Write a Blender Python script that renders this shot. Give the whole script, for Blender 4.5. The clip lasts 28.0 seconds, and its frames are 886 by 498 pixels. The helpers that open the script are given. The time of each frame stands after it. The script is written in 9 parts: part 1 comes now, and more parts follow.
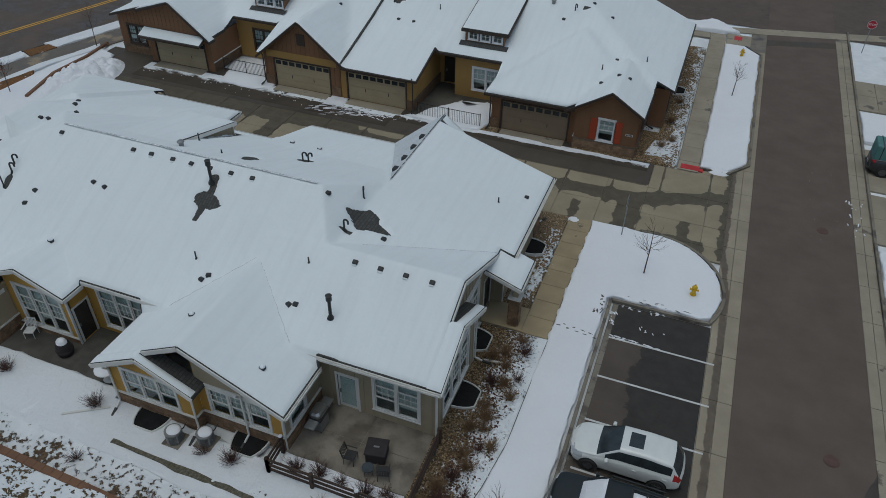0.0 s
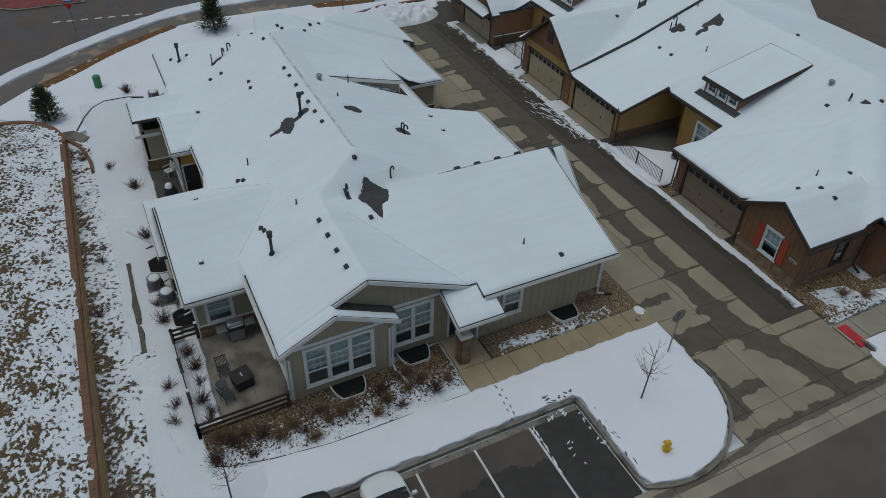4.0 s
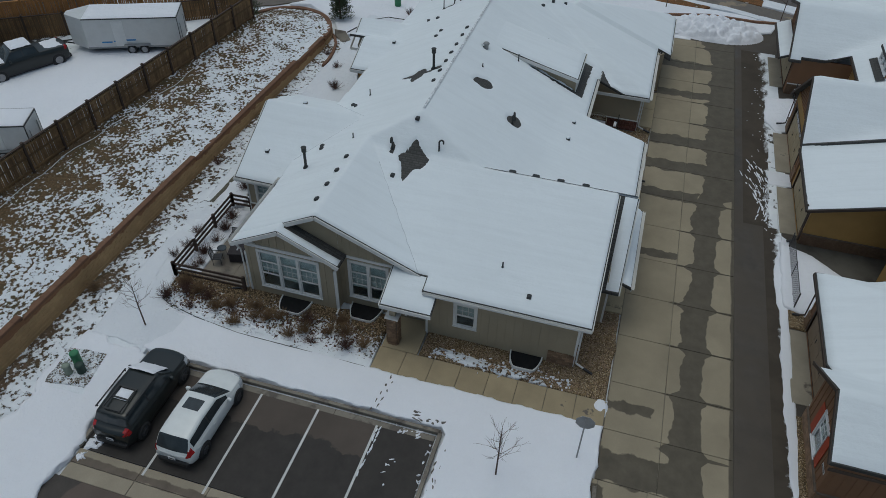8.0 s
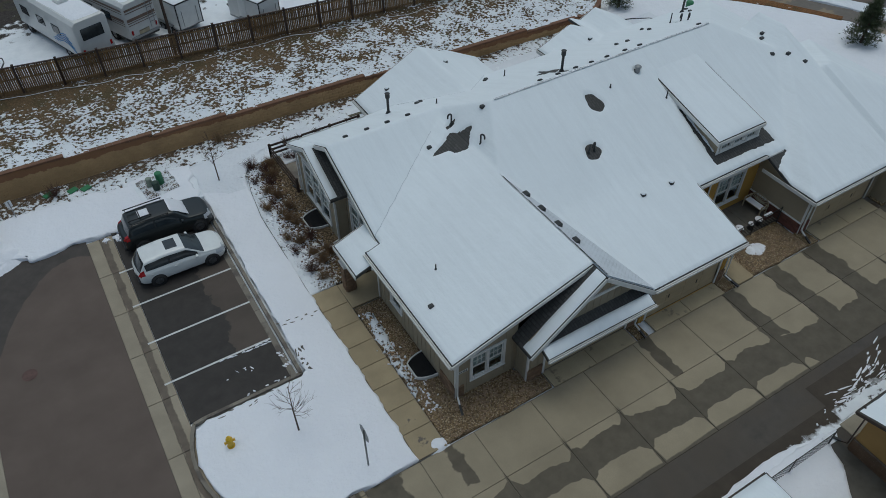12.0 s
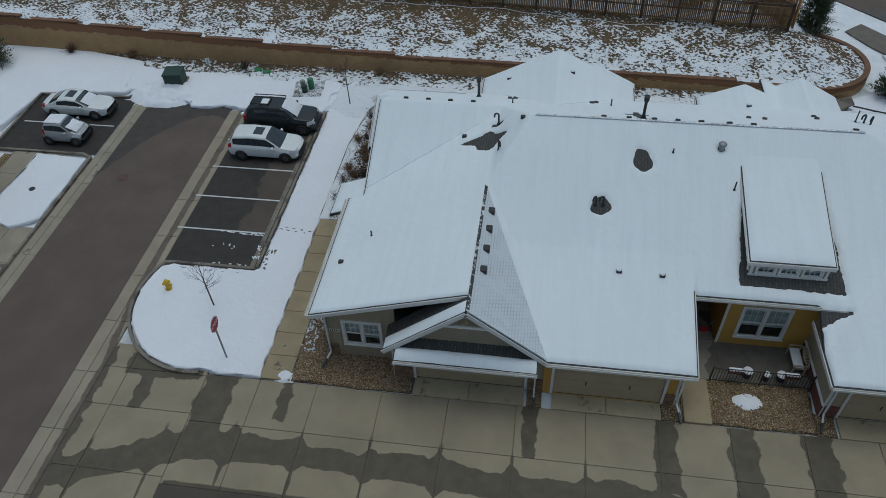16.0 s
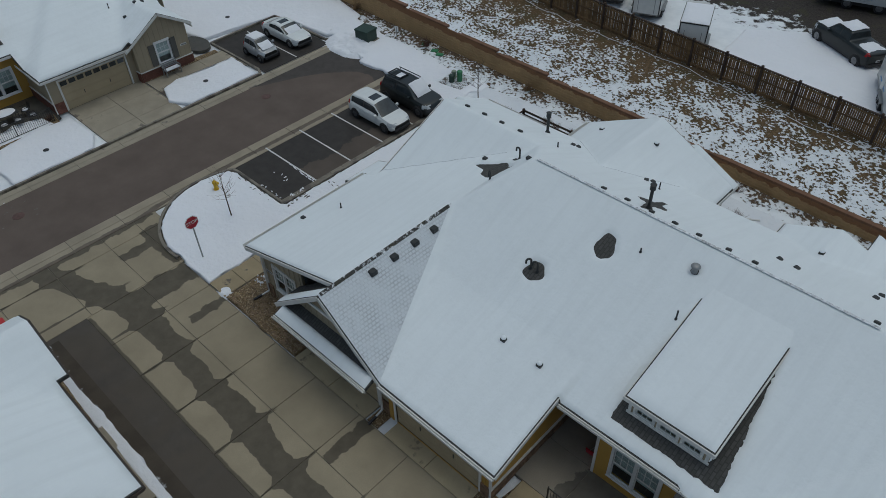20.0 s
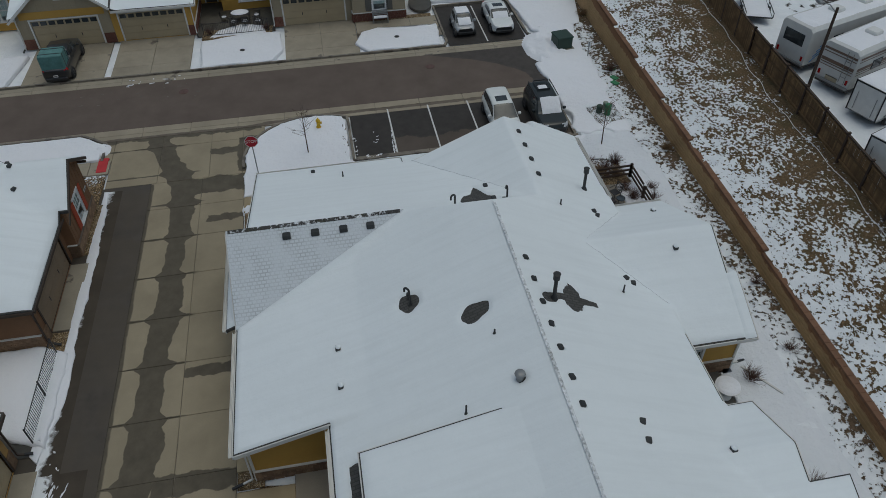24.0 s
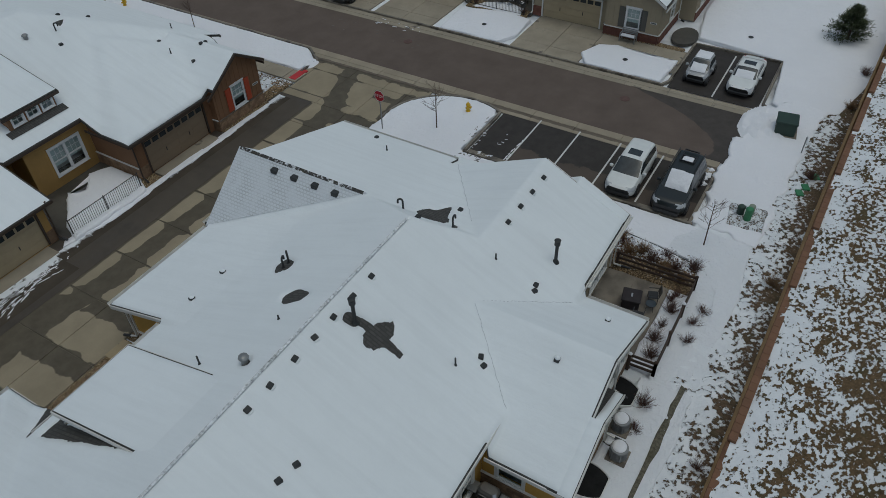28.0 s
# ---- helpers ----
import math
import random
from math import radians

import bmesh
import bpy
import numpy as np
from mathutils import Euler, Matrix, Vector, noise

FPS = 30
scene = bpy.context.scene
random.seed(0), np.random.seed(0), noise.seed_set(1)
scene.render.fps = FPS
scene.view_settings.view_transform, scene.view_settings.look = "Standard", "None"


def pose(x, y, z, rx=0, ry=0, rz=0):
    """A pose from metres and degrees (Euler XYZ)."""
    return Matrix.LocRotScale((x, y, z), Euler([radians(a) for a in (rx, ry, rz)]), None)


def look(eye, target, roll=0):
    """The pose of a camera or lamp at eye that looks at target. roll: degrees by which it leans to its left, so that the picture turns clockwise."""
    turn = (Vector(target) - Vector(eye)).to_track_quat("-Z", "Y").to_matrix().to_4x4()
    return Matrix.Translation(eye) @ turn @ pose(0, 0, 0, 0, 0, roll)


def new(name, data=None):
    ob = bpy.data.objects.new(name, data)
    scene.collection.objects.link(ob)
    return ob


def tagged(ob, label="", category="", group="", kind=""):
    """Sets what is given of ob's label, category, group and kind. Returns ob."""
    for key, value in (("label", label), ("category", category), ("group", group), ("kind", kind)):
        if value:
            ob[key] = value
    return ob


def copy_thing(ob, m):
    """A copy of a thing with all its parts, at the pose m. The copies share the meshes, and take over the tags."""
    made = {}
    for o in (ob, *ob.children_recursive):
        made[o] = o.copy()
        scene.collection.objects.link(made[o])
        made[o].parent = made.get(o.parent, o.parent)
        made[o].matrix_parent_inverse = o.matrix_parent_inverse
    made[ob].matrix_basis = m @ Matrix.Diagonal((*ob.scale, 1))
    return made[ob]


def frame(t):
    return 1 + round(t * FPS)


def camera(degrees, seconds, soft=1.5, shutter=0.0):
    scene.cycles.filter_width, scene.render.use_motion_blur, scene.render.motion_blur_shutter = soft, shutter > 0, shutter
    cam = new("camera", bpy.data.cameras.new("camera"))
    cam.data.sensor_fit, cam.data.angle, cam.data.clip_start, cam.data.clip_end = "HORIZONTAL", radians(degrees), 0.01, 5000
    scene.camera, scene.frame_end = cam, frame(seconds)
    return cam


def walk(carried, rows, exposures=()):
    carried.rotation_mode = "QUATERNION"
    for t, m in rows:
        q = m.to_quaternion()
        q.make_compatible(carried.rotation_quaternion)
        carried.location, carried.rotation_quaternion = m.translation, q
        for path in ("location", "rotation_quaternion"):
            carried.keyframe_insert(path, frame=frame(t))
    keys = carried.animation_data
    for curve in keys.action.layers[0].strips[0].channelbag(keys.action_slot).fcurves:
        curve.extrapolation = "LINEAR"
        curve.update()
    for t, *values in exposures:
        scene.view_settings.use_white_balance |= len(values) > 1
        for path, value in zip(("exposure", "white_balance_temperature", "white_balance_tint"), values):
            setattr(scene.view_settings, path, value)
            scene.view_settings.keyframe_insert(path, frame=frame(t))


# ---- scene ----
cam = camera(62.7, 28.0, 0.75)
PATH = [
    (0, (7.562, -0.671, 25.93), (7.009, 0.799, 24.692), 1.0),
    (0.5, (9.84, 0.53, 25.923), (9.16, 1.945, 24.684), 1.4),
    (1, (12.038, 1.926, 25.984), (11.234, 3.271, 24.741), 1.7),
    (1.5, (14.15, 3.518, 26.044), (13.227, 4.781, 24.799), 1.8),
    (2, (16.093, 5.286, 26.099), (15.061, 6.459, 24.85), 1.9),
    (2.5, (17.871, 7.2, 26.189), (16.739, 8.271, 24.935), 1.9),
    (3, (19.493, 9.299, 26.253), (18.268, 10.256, 24.995), 1.9),
    (3.5, (20.889, 11.484, 26.354), (19.583, 12.323, 25.093), 2.0),
    (4, (22.064, 13.773, 26.453), (20.692, 14.486, 25.184), 2.1),
    (4.5, (23.025, 16.17, 26.531), (21.6, 16.75, 25.253), 2.1),
    (5, (23.772, 18.663, 26.59), (22.306, 19.105, 25.302), 2.1),
    (5.5, (24.303, 21.241, 26.632), (22.81, 21.541, 25.335), 2.0),
    (6, (24.568, 23.865, 26.663), (23.06, 24.021, 25.359), 1.9),
    (6.5, (24.571, 26.453, 26.707), (23.062, 26.467, 25.394), 1.9),
    (7, (24.3, 29.027, 26.766), (22.804, 28.901, 25.444), 1.8),
    (7.5, (23.841, 31.444, 26.788), (22.369, 31.187, 25.459), 1.7),
    (8, (23.109, 34.102, 26.831), (21.678, 33.7, 25.493), 1.6),
    (8.5, (22.203, 36.356, 26.921), (20.821, 35.834, 25.572), 1.4),
    (9, (21.012, 38.814, 26.991), (19.697, 38.16, 25.634), 1.2),
    (9.5, (19.779, 40.871, 27.042), (18.532, 40.108, 25.678), 1.0),
    (10, (18.118, 43.029, 27.168), (16.962, 42.151, 25.793), 0.8),
    (10.5, (16.461, 44.832, 27.326), (15.396, 43.859, 25.941), 0.4),
    (11, (14.488, 46.72, 27.408), (13.532, 45.65, 26.015), 0.0),
    (11.5, (12.639, 48.186, 27.492), (11.783, 47.041, 26.092), -0.2),
    (12, (10.421, 49.702, 27.563), (9.686, 48.483, 26.159), -0.5),
    (12.5, (8.357, 50.837, 27.648), (7.732, 49.563, 26.239), -0.8),
    (13, (6.211, 51.795, 27.69), (5.697, 50.476, 26.277), -1.1),
    (13.5, (3.892, 52.642, 27.686), (3.499, 51.283, 26.272), -1.5),
    (14, (1.428, 53.34, 27.657), (1.164, 51.951, 26.243), -1.7),
    (14.5, (-1.153, 53.848, 27.626), (-1.283, 52.44, 26.211), -2.0),
    (15, (-3.688, 54.091, 27.603), (-3.687, 52.677, 26.189), -2.2),
    (15.5, (-5.885, 54.123, 27.565), (-5.773, 52.712, 26.152), -2.3),
    (16, (-8.376, 53.955, 27.499), (-8.137, 52.558, 26.088), -2.4),
    (16.5, (-10.488, 53.652, 27.394), (-10.142, 52.269, 25.992), -2.4),
    (17, (-12.822, 53.107, 27.307), (-12.356, 51.75, 25.913), -2.4),
    (17.5, (-14.795, 52.463, 27.186), (-14.23, 51.136, 25.8), -2.3),
    (18, (-16.944, 51.522, 27.101), (-16.269, 50.24, 25.722), -2.3),
    (18.5, (-18.745, 50.578, 26.987), (-17.981, 49.34, 25.615), -2.1),
    (19, (-20.684, 49.306, 26.875), (-19.821, 48.127, 25.509), -1.9),
    (19.5, (-22.264, 48.062, 26.794), (-21.321, 46.942, 25.432), -1.7),
    (20, (-23.93, 46.463, 26.705), (-22.899, 45.417, 25.347), -1.6),
    (20.5, (-25.268, 44.962, 26.664), (-24.166, 43.987, 25.309), -1.4),
    (21, (-26.687, 43.087, 26.55), (-25.509, 42.201, 25.198), -1.2),
    (21.5, (-27.771, 41.365, 26.511), (-26.533, 40.562, 25.16), -1.1),
    (22, (-28.695, 39.555, 26.514), (-27.406, 38.841, 25.161), -1.0),
    (22.5, (-29.525, 37.539, 26.528), (-28.189, 36.924, 25.173), -0.9),
    (23, (-30.234, 35.307, 26.545), (-28.855, 34.803, 25.187), -0.8),
    (23.5, (-30.793, 32.852, 26.554), (-29.377, 32.472, 25.194), -0.8),
    (24, (-31.172, 30.309, 26.562), (-29.729, 30.059, 25.2), -0.9),
    (24.5, (-31.335, 27.986, 26.612), (-29.88, 27.855, 25.247), -1.0),
    (25, (-31.287, 25.315, 26.644), (-29.827, 25.324, 25.277), -1.1),
    (25.5, (-31.035, 22.905, 26.678), (-29.583, 23.042, 25.309), -1.3),
    (26, (-30.528, 20.156, 26.695), (-29.098, 20.437, 25.325), -1.5),
    (26.5, (-29.907, 17.788, 26.677), (-28.506, 18.195, 25.309), -1.6),
    (27, (-28.941, 15.177, 26.647), (-27.586, 15.723, 25.281), -1.8),
    (27.5, (-27.999, 13.09, 26.607), (-26.692, 13.746, 25.243), -1.9),
    (28, (-26.667, 10.721, 26.532), (-25.426, 11.501, 25.171), -2.0),
]
EXPOSURES = [(0.0, -1.08, 5760, -3), (8.0, -1.06, 5740, -3), (12.0, -0.98, 5640, -4), (15.0, -1.0, 5600, -4), (17.5, -1.02, 5500, -5), (19.0, -1.08, 5640, -4), (21.0, -1.14, 5800, -3), (25.0, -1.18, 5940, -2), (28.0, -1.2, 5880, -3)]
walk(cam, [(t, look(eye, target, roll)) for t, eye, target, roll in PATH], EXPOSURES)

# ---- world, sun ----
SUN_EL, SUN_ROT = 80.0, 200.0
world = bpy.data.worlds.new("overcast_sky")
scene.world = world
world.use_nodes = True
wt = world.node_tree
sky = wt.nodes.new("ShaderNodeTexSky")
sky.sky_type, sky.sun_disc = "NISHITA", False
sky.sun_elevation, sky.sun_rotation = radians(SUN_EL), radians(SUN_ROT)
sky.air_density, sky.dust_density, sky.ozone_density = 1.0, 6.0, 1.2
wt.links.new(sky.outputs["Color"], wt.nodes["Background"].inputs["Color"])
wt.nodes["Background"].inputs["Strength"].default_value = 0.15
sun_data = bpy.data.lights.new("sun", "SUN")
sun_data.energy, sun_data.angle, sun_data.color = 0.55, radians(150), (1.0, 0.97, 0.92)
sun = new("sun", sun_data)
sun.matrix_world = look((0, 0, 60), (5.0, 8.0, 0))

rng = random.Random(7)

# ---- materials ----


def nodes_of(name):
    m = bpy.data.materials.new(name)
    m.use_nodes = True
    t = m.node_tree
    return m, t, t.nodes["Principled BSDF"]


def nd(t, kind, **values):
    n = t.nodes.new(kind)
    for k, v in values.items():
        if k in n.inputs:
            n.inputs[k].default_value = v
    return n


def coords(t):
    return t.nodes.new("ShaderNodeTexCoord").outputs["Object"]


def world_place(t):
    return t.nodes.new("ShaderNodeNewGeometry").outputs["Position"]


def noise_of(t, vec, scale, detail=4.0, rough=0.6):
    n = nd(t, "ShaderNodeTexNoise", Scale=scale, Detail=detail, Roughness=rough)
    t.links.new(vec, n.inputs["Vector"])
    return n.outputs["Fac"]


def ramp(t, fac, a, b, lo=0.0, hi=1.0):
    n = t.nodes.new("ShaderNodeMapRange")
    n.inputs["From Min"].default_value, n.inputs["From Max"].default_value = a, b
    n.inputs["To Min"].default_value, n.inputs["To Max"].default_value = lo, hi
    t.links.new(fac, n.inputs["Value"])
    return n.outputs["Result"]


def mixed(t, fac, a, b):
    n = t.nodes.new("ShaderNodeMix")
    n.data_type = "RGBA"
    for sock, v in ((n.inputs["Factor"], fac), (n.inputs["A"], a), (n.inputs["B"], b)):
        if isinstance(v, bpy.types.NodeSocket):
            t.links.new(v, sock)
        elif isinstance(v, (int, float)):
            sock.default_value = v
        else:
            sock.default_value = (*v, 1)
    return n.outputs["Result"]


def calc(t, op, a, b=None):
    n = t.nodes.new("ShaderNodeMath")
    n.operation = op
    for sock, v in zip(n.inputs, (a, b)):
        if v is None:
            continue
        if isinstance(v, (int, float)):
            sock.default_value = v
        else:
            t.links.new(v, sock)
    return n.outputs[0]


def bumped(t, shader, height, strength, dist=0.02):
    n = nd(t, "ShaderNodeBump", Strength=strength, Distance=dist)
    t.links.new(height, n.inputs["Height"])
    t.links.new(n.outputs["Normal"], shader.inputs["Normal"])


def shade(c, k):
    return tuple(min(1.0, max(0.0, v * k)) for v in c)


def surface(name, base, rough=0.7, var=0.15, big=0.6, fine=12.0, bump=0.2, bump_scale=40.0, metal=0.0, dist=0.01, per_piece=0.0, spec=0.5):
    """A plain painted, mineral or metal surface with stains at two scales."""
    m, t, s = nodes_of(name)
    p = world_place(t)
    a = mixed(t, ramp(t, noise_of(t, p, big), 0.35, 0.65), shade(base, 1 - var), shade(base, 1 + var))
    b = mixed(t, ramp(t, noise_of(t, p, fine, 6.0), 0.3, 0.7, 0.0, 0.5), a, shade(base, 1 - 1.4 * var))
    if per_piece:
        info = t.nodes.new("ShaderNodeObjectInfo").outputs["Random"]
        b = mixed(t, ramp(t, info, 0, 1, 0, per_piece), b, shade(base, 0.35))
    t.links.new(b, s.inputs["Base Color"])
    s.inputs["Roughness"].default_value, s.inputs["Metallic"].default_value = rough, metal
    s.inputs["Specular IOR Level"].default_value = spec
    if bump:
        bumped(t, s, noise_of(t, p, bump_scale, 5.0), bump, dist)
    return m


def snow_surface(name, base=(0.81, 0.818, 0.85), grain=0.35, streak=0.0):
    m, t, s = nodes_of(name)
    p = world_place(t)
    c = mixed(t, ramp(t, noise_of(t, p, 0.25), 0.35, 0.65), shade(base, 0.965), base)
    c = mixed(t, ramp(t, noise_of(t, p, 3.0), 0.45, 0.8, 0.0, 0.25), c, shade(base, 0.93))
    t.links.new(c, s.inputs["Base Color"])
    s.inputs["Roughness"].default_value = 0.85
    s.inputs["Specular IOR Level"].default_value = 0.25
    h = calc(t, "ADD", calc(t, "MULTIPLY", noise_of(t, p, 2.2, 3.0), 1.6), calc(t, "ADD", calc(t, "MULTIPLY", noise_of(t, p, 30.0, 3.0), 0.25), calc(t, "MULTIPLY", noise_of(t, p, 8.0, 4.0), 0.45)))
    if streak:
        mp = t.nodes.new("ShaderNodeMapping")
        mp.inputs["Scale"].default_value = (2.6, 0.22, 0.22)
        t.links.new(p, mp.inputs["Vector"])
        run = noise_of(t, mp.outputs["Vector"], 1.0, 4.0)
        h = calc(t, "ADD", h, calc(t, "MULTIPLY", run, streak))
        t.links.new(mixed(t, ramp(t, run, 0.45, 0.7, 0.0, 0.5), c, shade(base, 0.9)), s.inputs["Base Color"])
    bumped(t, s, h, grain, 0.05)
    return m


def patchy_snow(name, soil, cut, soft, scale, bias_axis="Y", bias=0.0, centre=0.0, stretch=(1, 1, 1), turn=0.5, fine=0.6, rise=0.1, pebbly=False, calm=False):
    """Thin snow broken by bare soil and dead grass; the bare share may grow along one axis."""
    m, t, s = nodes_of(name)
    p = world_place(t)
    mp = t.nodes.new("ShaderNodeMapping")
    mp.inputs["Scale"].default_value = stretch
    mp.inputs["Rotation"].default_value = (0, 0, turn)
    t.links.new(p, mp.inputs["Vector"])
    n1 = noise_of(t, mp.outputs["Vector"], scale, 6.0, fine)
    n2 = noise_of(t, p, scale * 0.16, 3.0)
    f = calc(t, "ADD", n1, calc(t, "MULTIPLY", calc(t, "SUBTRACT", n2, 0.5), 0.55))
    if bias:
        xyz = t.nodes.new("ShaderNodeSeparateXYZ")
        t.links.new(p, xyz.inputs[0])
        f = calc(t, "ADD", f, calc(t, "MULTIPLY", calc(t, "SUBTRACT", xyz.outputs[bias_axis], centre), bias))
    mask = ramp(t, f, cut - soft, cut + soft)
    mud = mixed(t, ramp(t, noise_of(t, p, 9.0, 6.0), 0.3, 0.7), shade(soil, 0.5), shade(soil, 1.45))
    mud = mixed(t, ramp(t, noise_of(t, p, 0.9, 3.0), 0.52, 0.62, 0.0, 0.45), mud, (0.065, 0.062, 0.03))
    if calm:
        mud = mixed(t, ramp(t, noise_of(t, p, 0.5, 4.0), 0.4, 0.6), shade(soil, 0.88), shade(soil, 1.12))
    if pebbly:
        v = nd(t, "ShaderNodeTexVoronoi", Scale=15.0)
        t.links.new(p, v.inputs["Vector"])
        r = t.nodes.new("ShaderNodeSeparateColor")
        t.links.new(v.outputs["Color"], r.inputs[0])
        mud = mixed(t, ramp(t, r.outputs[0], 0.2, 0.8), shade(soil, 0.5), shade(soil, 1.9))
        mud = mixed(t, ramp(t, v.outputs["Distance"], 0.42, 0.72, 0.0, 0.8), mud, shade(soil, 0.25))
    white = mixed(t, ramp(t, noise_of(t, p, 1.2), 0.35, 0.65), (0.74, 0.765, 0.79), (0.82, 0.84, 0.86))
    t.links.new(mixed(t, mask, mud, white), s.inputs["Base Color"])
    s.inputs["Roughness"].default_value = 0.9
    s.inputs["Specular IOR Level"].default_value = 0.2
    bumped(t, s, calc(t, "ADD", mask, calc(t, "MULTIPLY", noise_of(t, p, 14.0, 5.0), 0.5)), 0.8, rise)
    return m


def paving(name, dry, wet, wet_mask=None, stain=0.25, rough=0.85, wet_rough=0.35, grain=60.0, per_piece=0.0):
    """Concrete or asphalt that is wet where wet_mask (a function of the tree and place) says."""
    m, t, s = nodes_of(name)
    p = world_place(t)
    c = mixed(t, ramp(t, noise_of(t, p, 0.5, 5.0), 0.3, 0.7), shade(dry, 1 - stain), shade(dry, 1 + 0.6 * stain))
    c = mixed(t, ramp(t, noise_of(t, p, 22.0, 6.0), 0.35, 0.75, 0.0, 0.4), c, shade(dry, 0.72))
    if per_piece:
        c = mixed(t, ramp(t, t.nodes.new("ShaderNodeObjectInfo").outputs["Random"], 0, 1, 0, per_piece), c, shade(dry, 0.6))
    r = rough
    if wet_mask:
        k = wet_mask(t, p)
        w = mixed(t, ramp(t, noise_of(t, p, 1.5, 5.0), 0.3, 0.7), shade(wet, 0.8), shade(wet, 1.2))
        c = mixed(t, k, c, w)
        t.links.new(ramp(t, k, 0, 1, rough, wet_rough), s.inputs["Roughness"])
    else:
        s.inputs["Roughness"].default_value = r
    s.inputs["Specular IOR Level"].default_value = 0.3
    t.links.new(c, s.inputs["Base Color"])
    bumped(t, s, noise_of(t, p, grain, 4.0), 0.25, 0.008)
    return m


def place_xy(t, p):
    n = t.nodes.new("ShaderNodeSeparateXYZ")
    t.links.new(p, n.inputs[0])
    return n.outputs["X"], n.outputs["Y"]


def band(t, v, mid, half, wob, soft=0.06):
    """1 inside mid +- half with a wavering edge."""
    d = calc(t, "ABSOLUTE", calc(t, "SUBTRACT", v, mid))
    d = calc(t, "ADD", d, wob)
    return ramp(t, d, half + soft, half - soft)


def along(t, x, x0, x1, keys, lo, hi):
    """A smooth line y(x) through (x, y) keys, as a socket."""
    n = t.nodes.new("ShaderNodeFloatCurve")
    c = n.mapping.curves[0]
    pts = [((a - x0) / (x1 - x0), (b - lo) / (hi - lo)) for a, b in keys]
    c.points[0].location, c.points[1].location = pts[0], pts[-1]
    for q in pts[1:-1]:
        c.points.new(*q)
    n.mapping.update()
    t.links.new(ramp(t, x, x0, x1), n.inputs["Value"])
    return ramp(t, n.outputs["Value"], 0.0, 1.0, lo, hi)


def alley_wet(t, p):
    """Meltwater: a stream along the alley's low line, runs from the downspouts, seeps at the joints, and pools by the street."""
    x, y = place_xy(t, p)
    w1 = calc(t, "MULTIPLY", calc(t, "SUBTRACT", noise_of(t, p, 0.8, 3.0, 0.5), 0.5), 0.9)
    w2 = calc(t, "MULTIPLY", calc(t, "SUBTRACT", noise_of(t, p, 1.0, 3.0, 0.5), 0.5), 0.9)
    joint = calc(t, "PINGPONG", calc(t, "SUBTRACT", x, 0.72), 1.5)
    seep = ramp(t, joint, 0.02, 0.4, 0.34, 0.0)
    yy = calc(t, "SUBTRACT", y, ramp(t, x, 5.5, 10.5, 0.0, 1.7))
    south = along(t, x, -36.0, 12.0, [(-36.0, 38.9), (-32.5, 39.8), (-26.0, 39.75), (-20.5, 39.7), (-17.0, 39.75), (-15.0, 39.5), (-12.6, 39.1), (-11.0, 39.3), (-8.0, 39.25), (-4.2, 38.95), (-0.9, 39.2), (2.0, 38.85), (6.0, 38.95), (12.0, 39.3)], 37.0, 42.0)
    north = along(t, x, -36.0, 12.0, [(-36.0, 41.9), (-15.6, 41.9), (-14.6, 40.85), (-11.0, 40.55), (-8.0, 40.45), (-4.0, 40.25), (0.8, 40.05), (4.0, 40.25), (6.5, 40.4), (12.0, 40.5)], 37.0, 42.0)
    rise = calc(t, "ADD", calc(t, "SUBTRACT", yy, south), calc(t, "ADD", w1, seep))
    fall = calc(t, "ADD", calc(t, "SUBTRACT", north, yy), calc(t, "ADD", calc(t, "MULTIPLY", w2, 0.5), seep))
    k = calc(t, "MULTIPLY", ramp(t, rise, -0.02, 0.02), ramp(t, fall, -0.02, 0.02))
    k = calc(t, "MAXIMUM", k, calc(t, "MULTIPLY", ramp(t, calc(t, "ADD", y, calc(t, "MULTIPLY", w2, 0.2)), 41.3, 41.36), ramp(t, x, 5.9, 5.8)))
    k = calc(t, "MAXIMUM", k, calc(t, "MULTIPLY", ramp(t, calc(t, "ADD", joint, calc(t, "MULTIPLY", w2, 0.25)), 0.085, 0.05), ramp(t, yy, 38.2, 38.6)))
    for mid, half, y0, reach in ((-8.95, 0.3, 36.9, 1.65), (-14.62, 0.48, 37.3, 2.0), (-17.75, 0.6, 38.0, 2.4), (-20.8, 0.62, 37.8, 2.2), (-27.3, 0.5, 38.0, 2.4), (-32.0, 0.6, 38.0, 2.4), (2.05, 0.28, 36.9, 1.15), (5.2, 0.78, 37.4, 2.6), (8.05, 1.9, 35.9, 0.62), (8.65, 0.32, 37.1, 1.1), (11.02, 0.3, 40.0, 5.0)):
        k = calc(t, "MAXIMUM", k, calc(t, "MULTIPLY", band(t, x, mid, half, w2, 0.03), band(t, y, y0, reach, w2, 0.03)))
    return k


def gutter_wet(mid, half, scale=1.2, amp=0.35):
    def mask(t, p):
        x, y = place_xy(t, p)
        x = calc(t, "ADD", x, ramp(t, y, 32.0, 36.0, 0.0, 0.42))
        return band(t, x, mid, half, calc(t, "MULTIPLY", calc(t, "SUBTRACT", noise_of(t, p, scale, 4.0), 0.5), amp), 0.03)
    return mask


def bay_wet(t, p):
    x, y = place_xy(t, p)
    w = calc(t, "MULTIPLY", calc(t, "SUBTRACT", noise_of(t, p, 0.45, 5.0), 0.5), 3.0)
    return calc(t, "MAXIMUM", ramp(t, calc(t, "ADD", x, w), 7.75, 7.85), ramp(t, y, 26.55, 26.65))


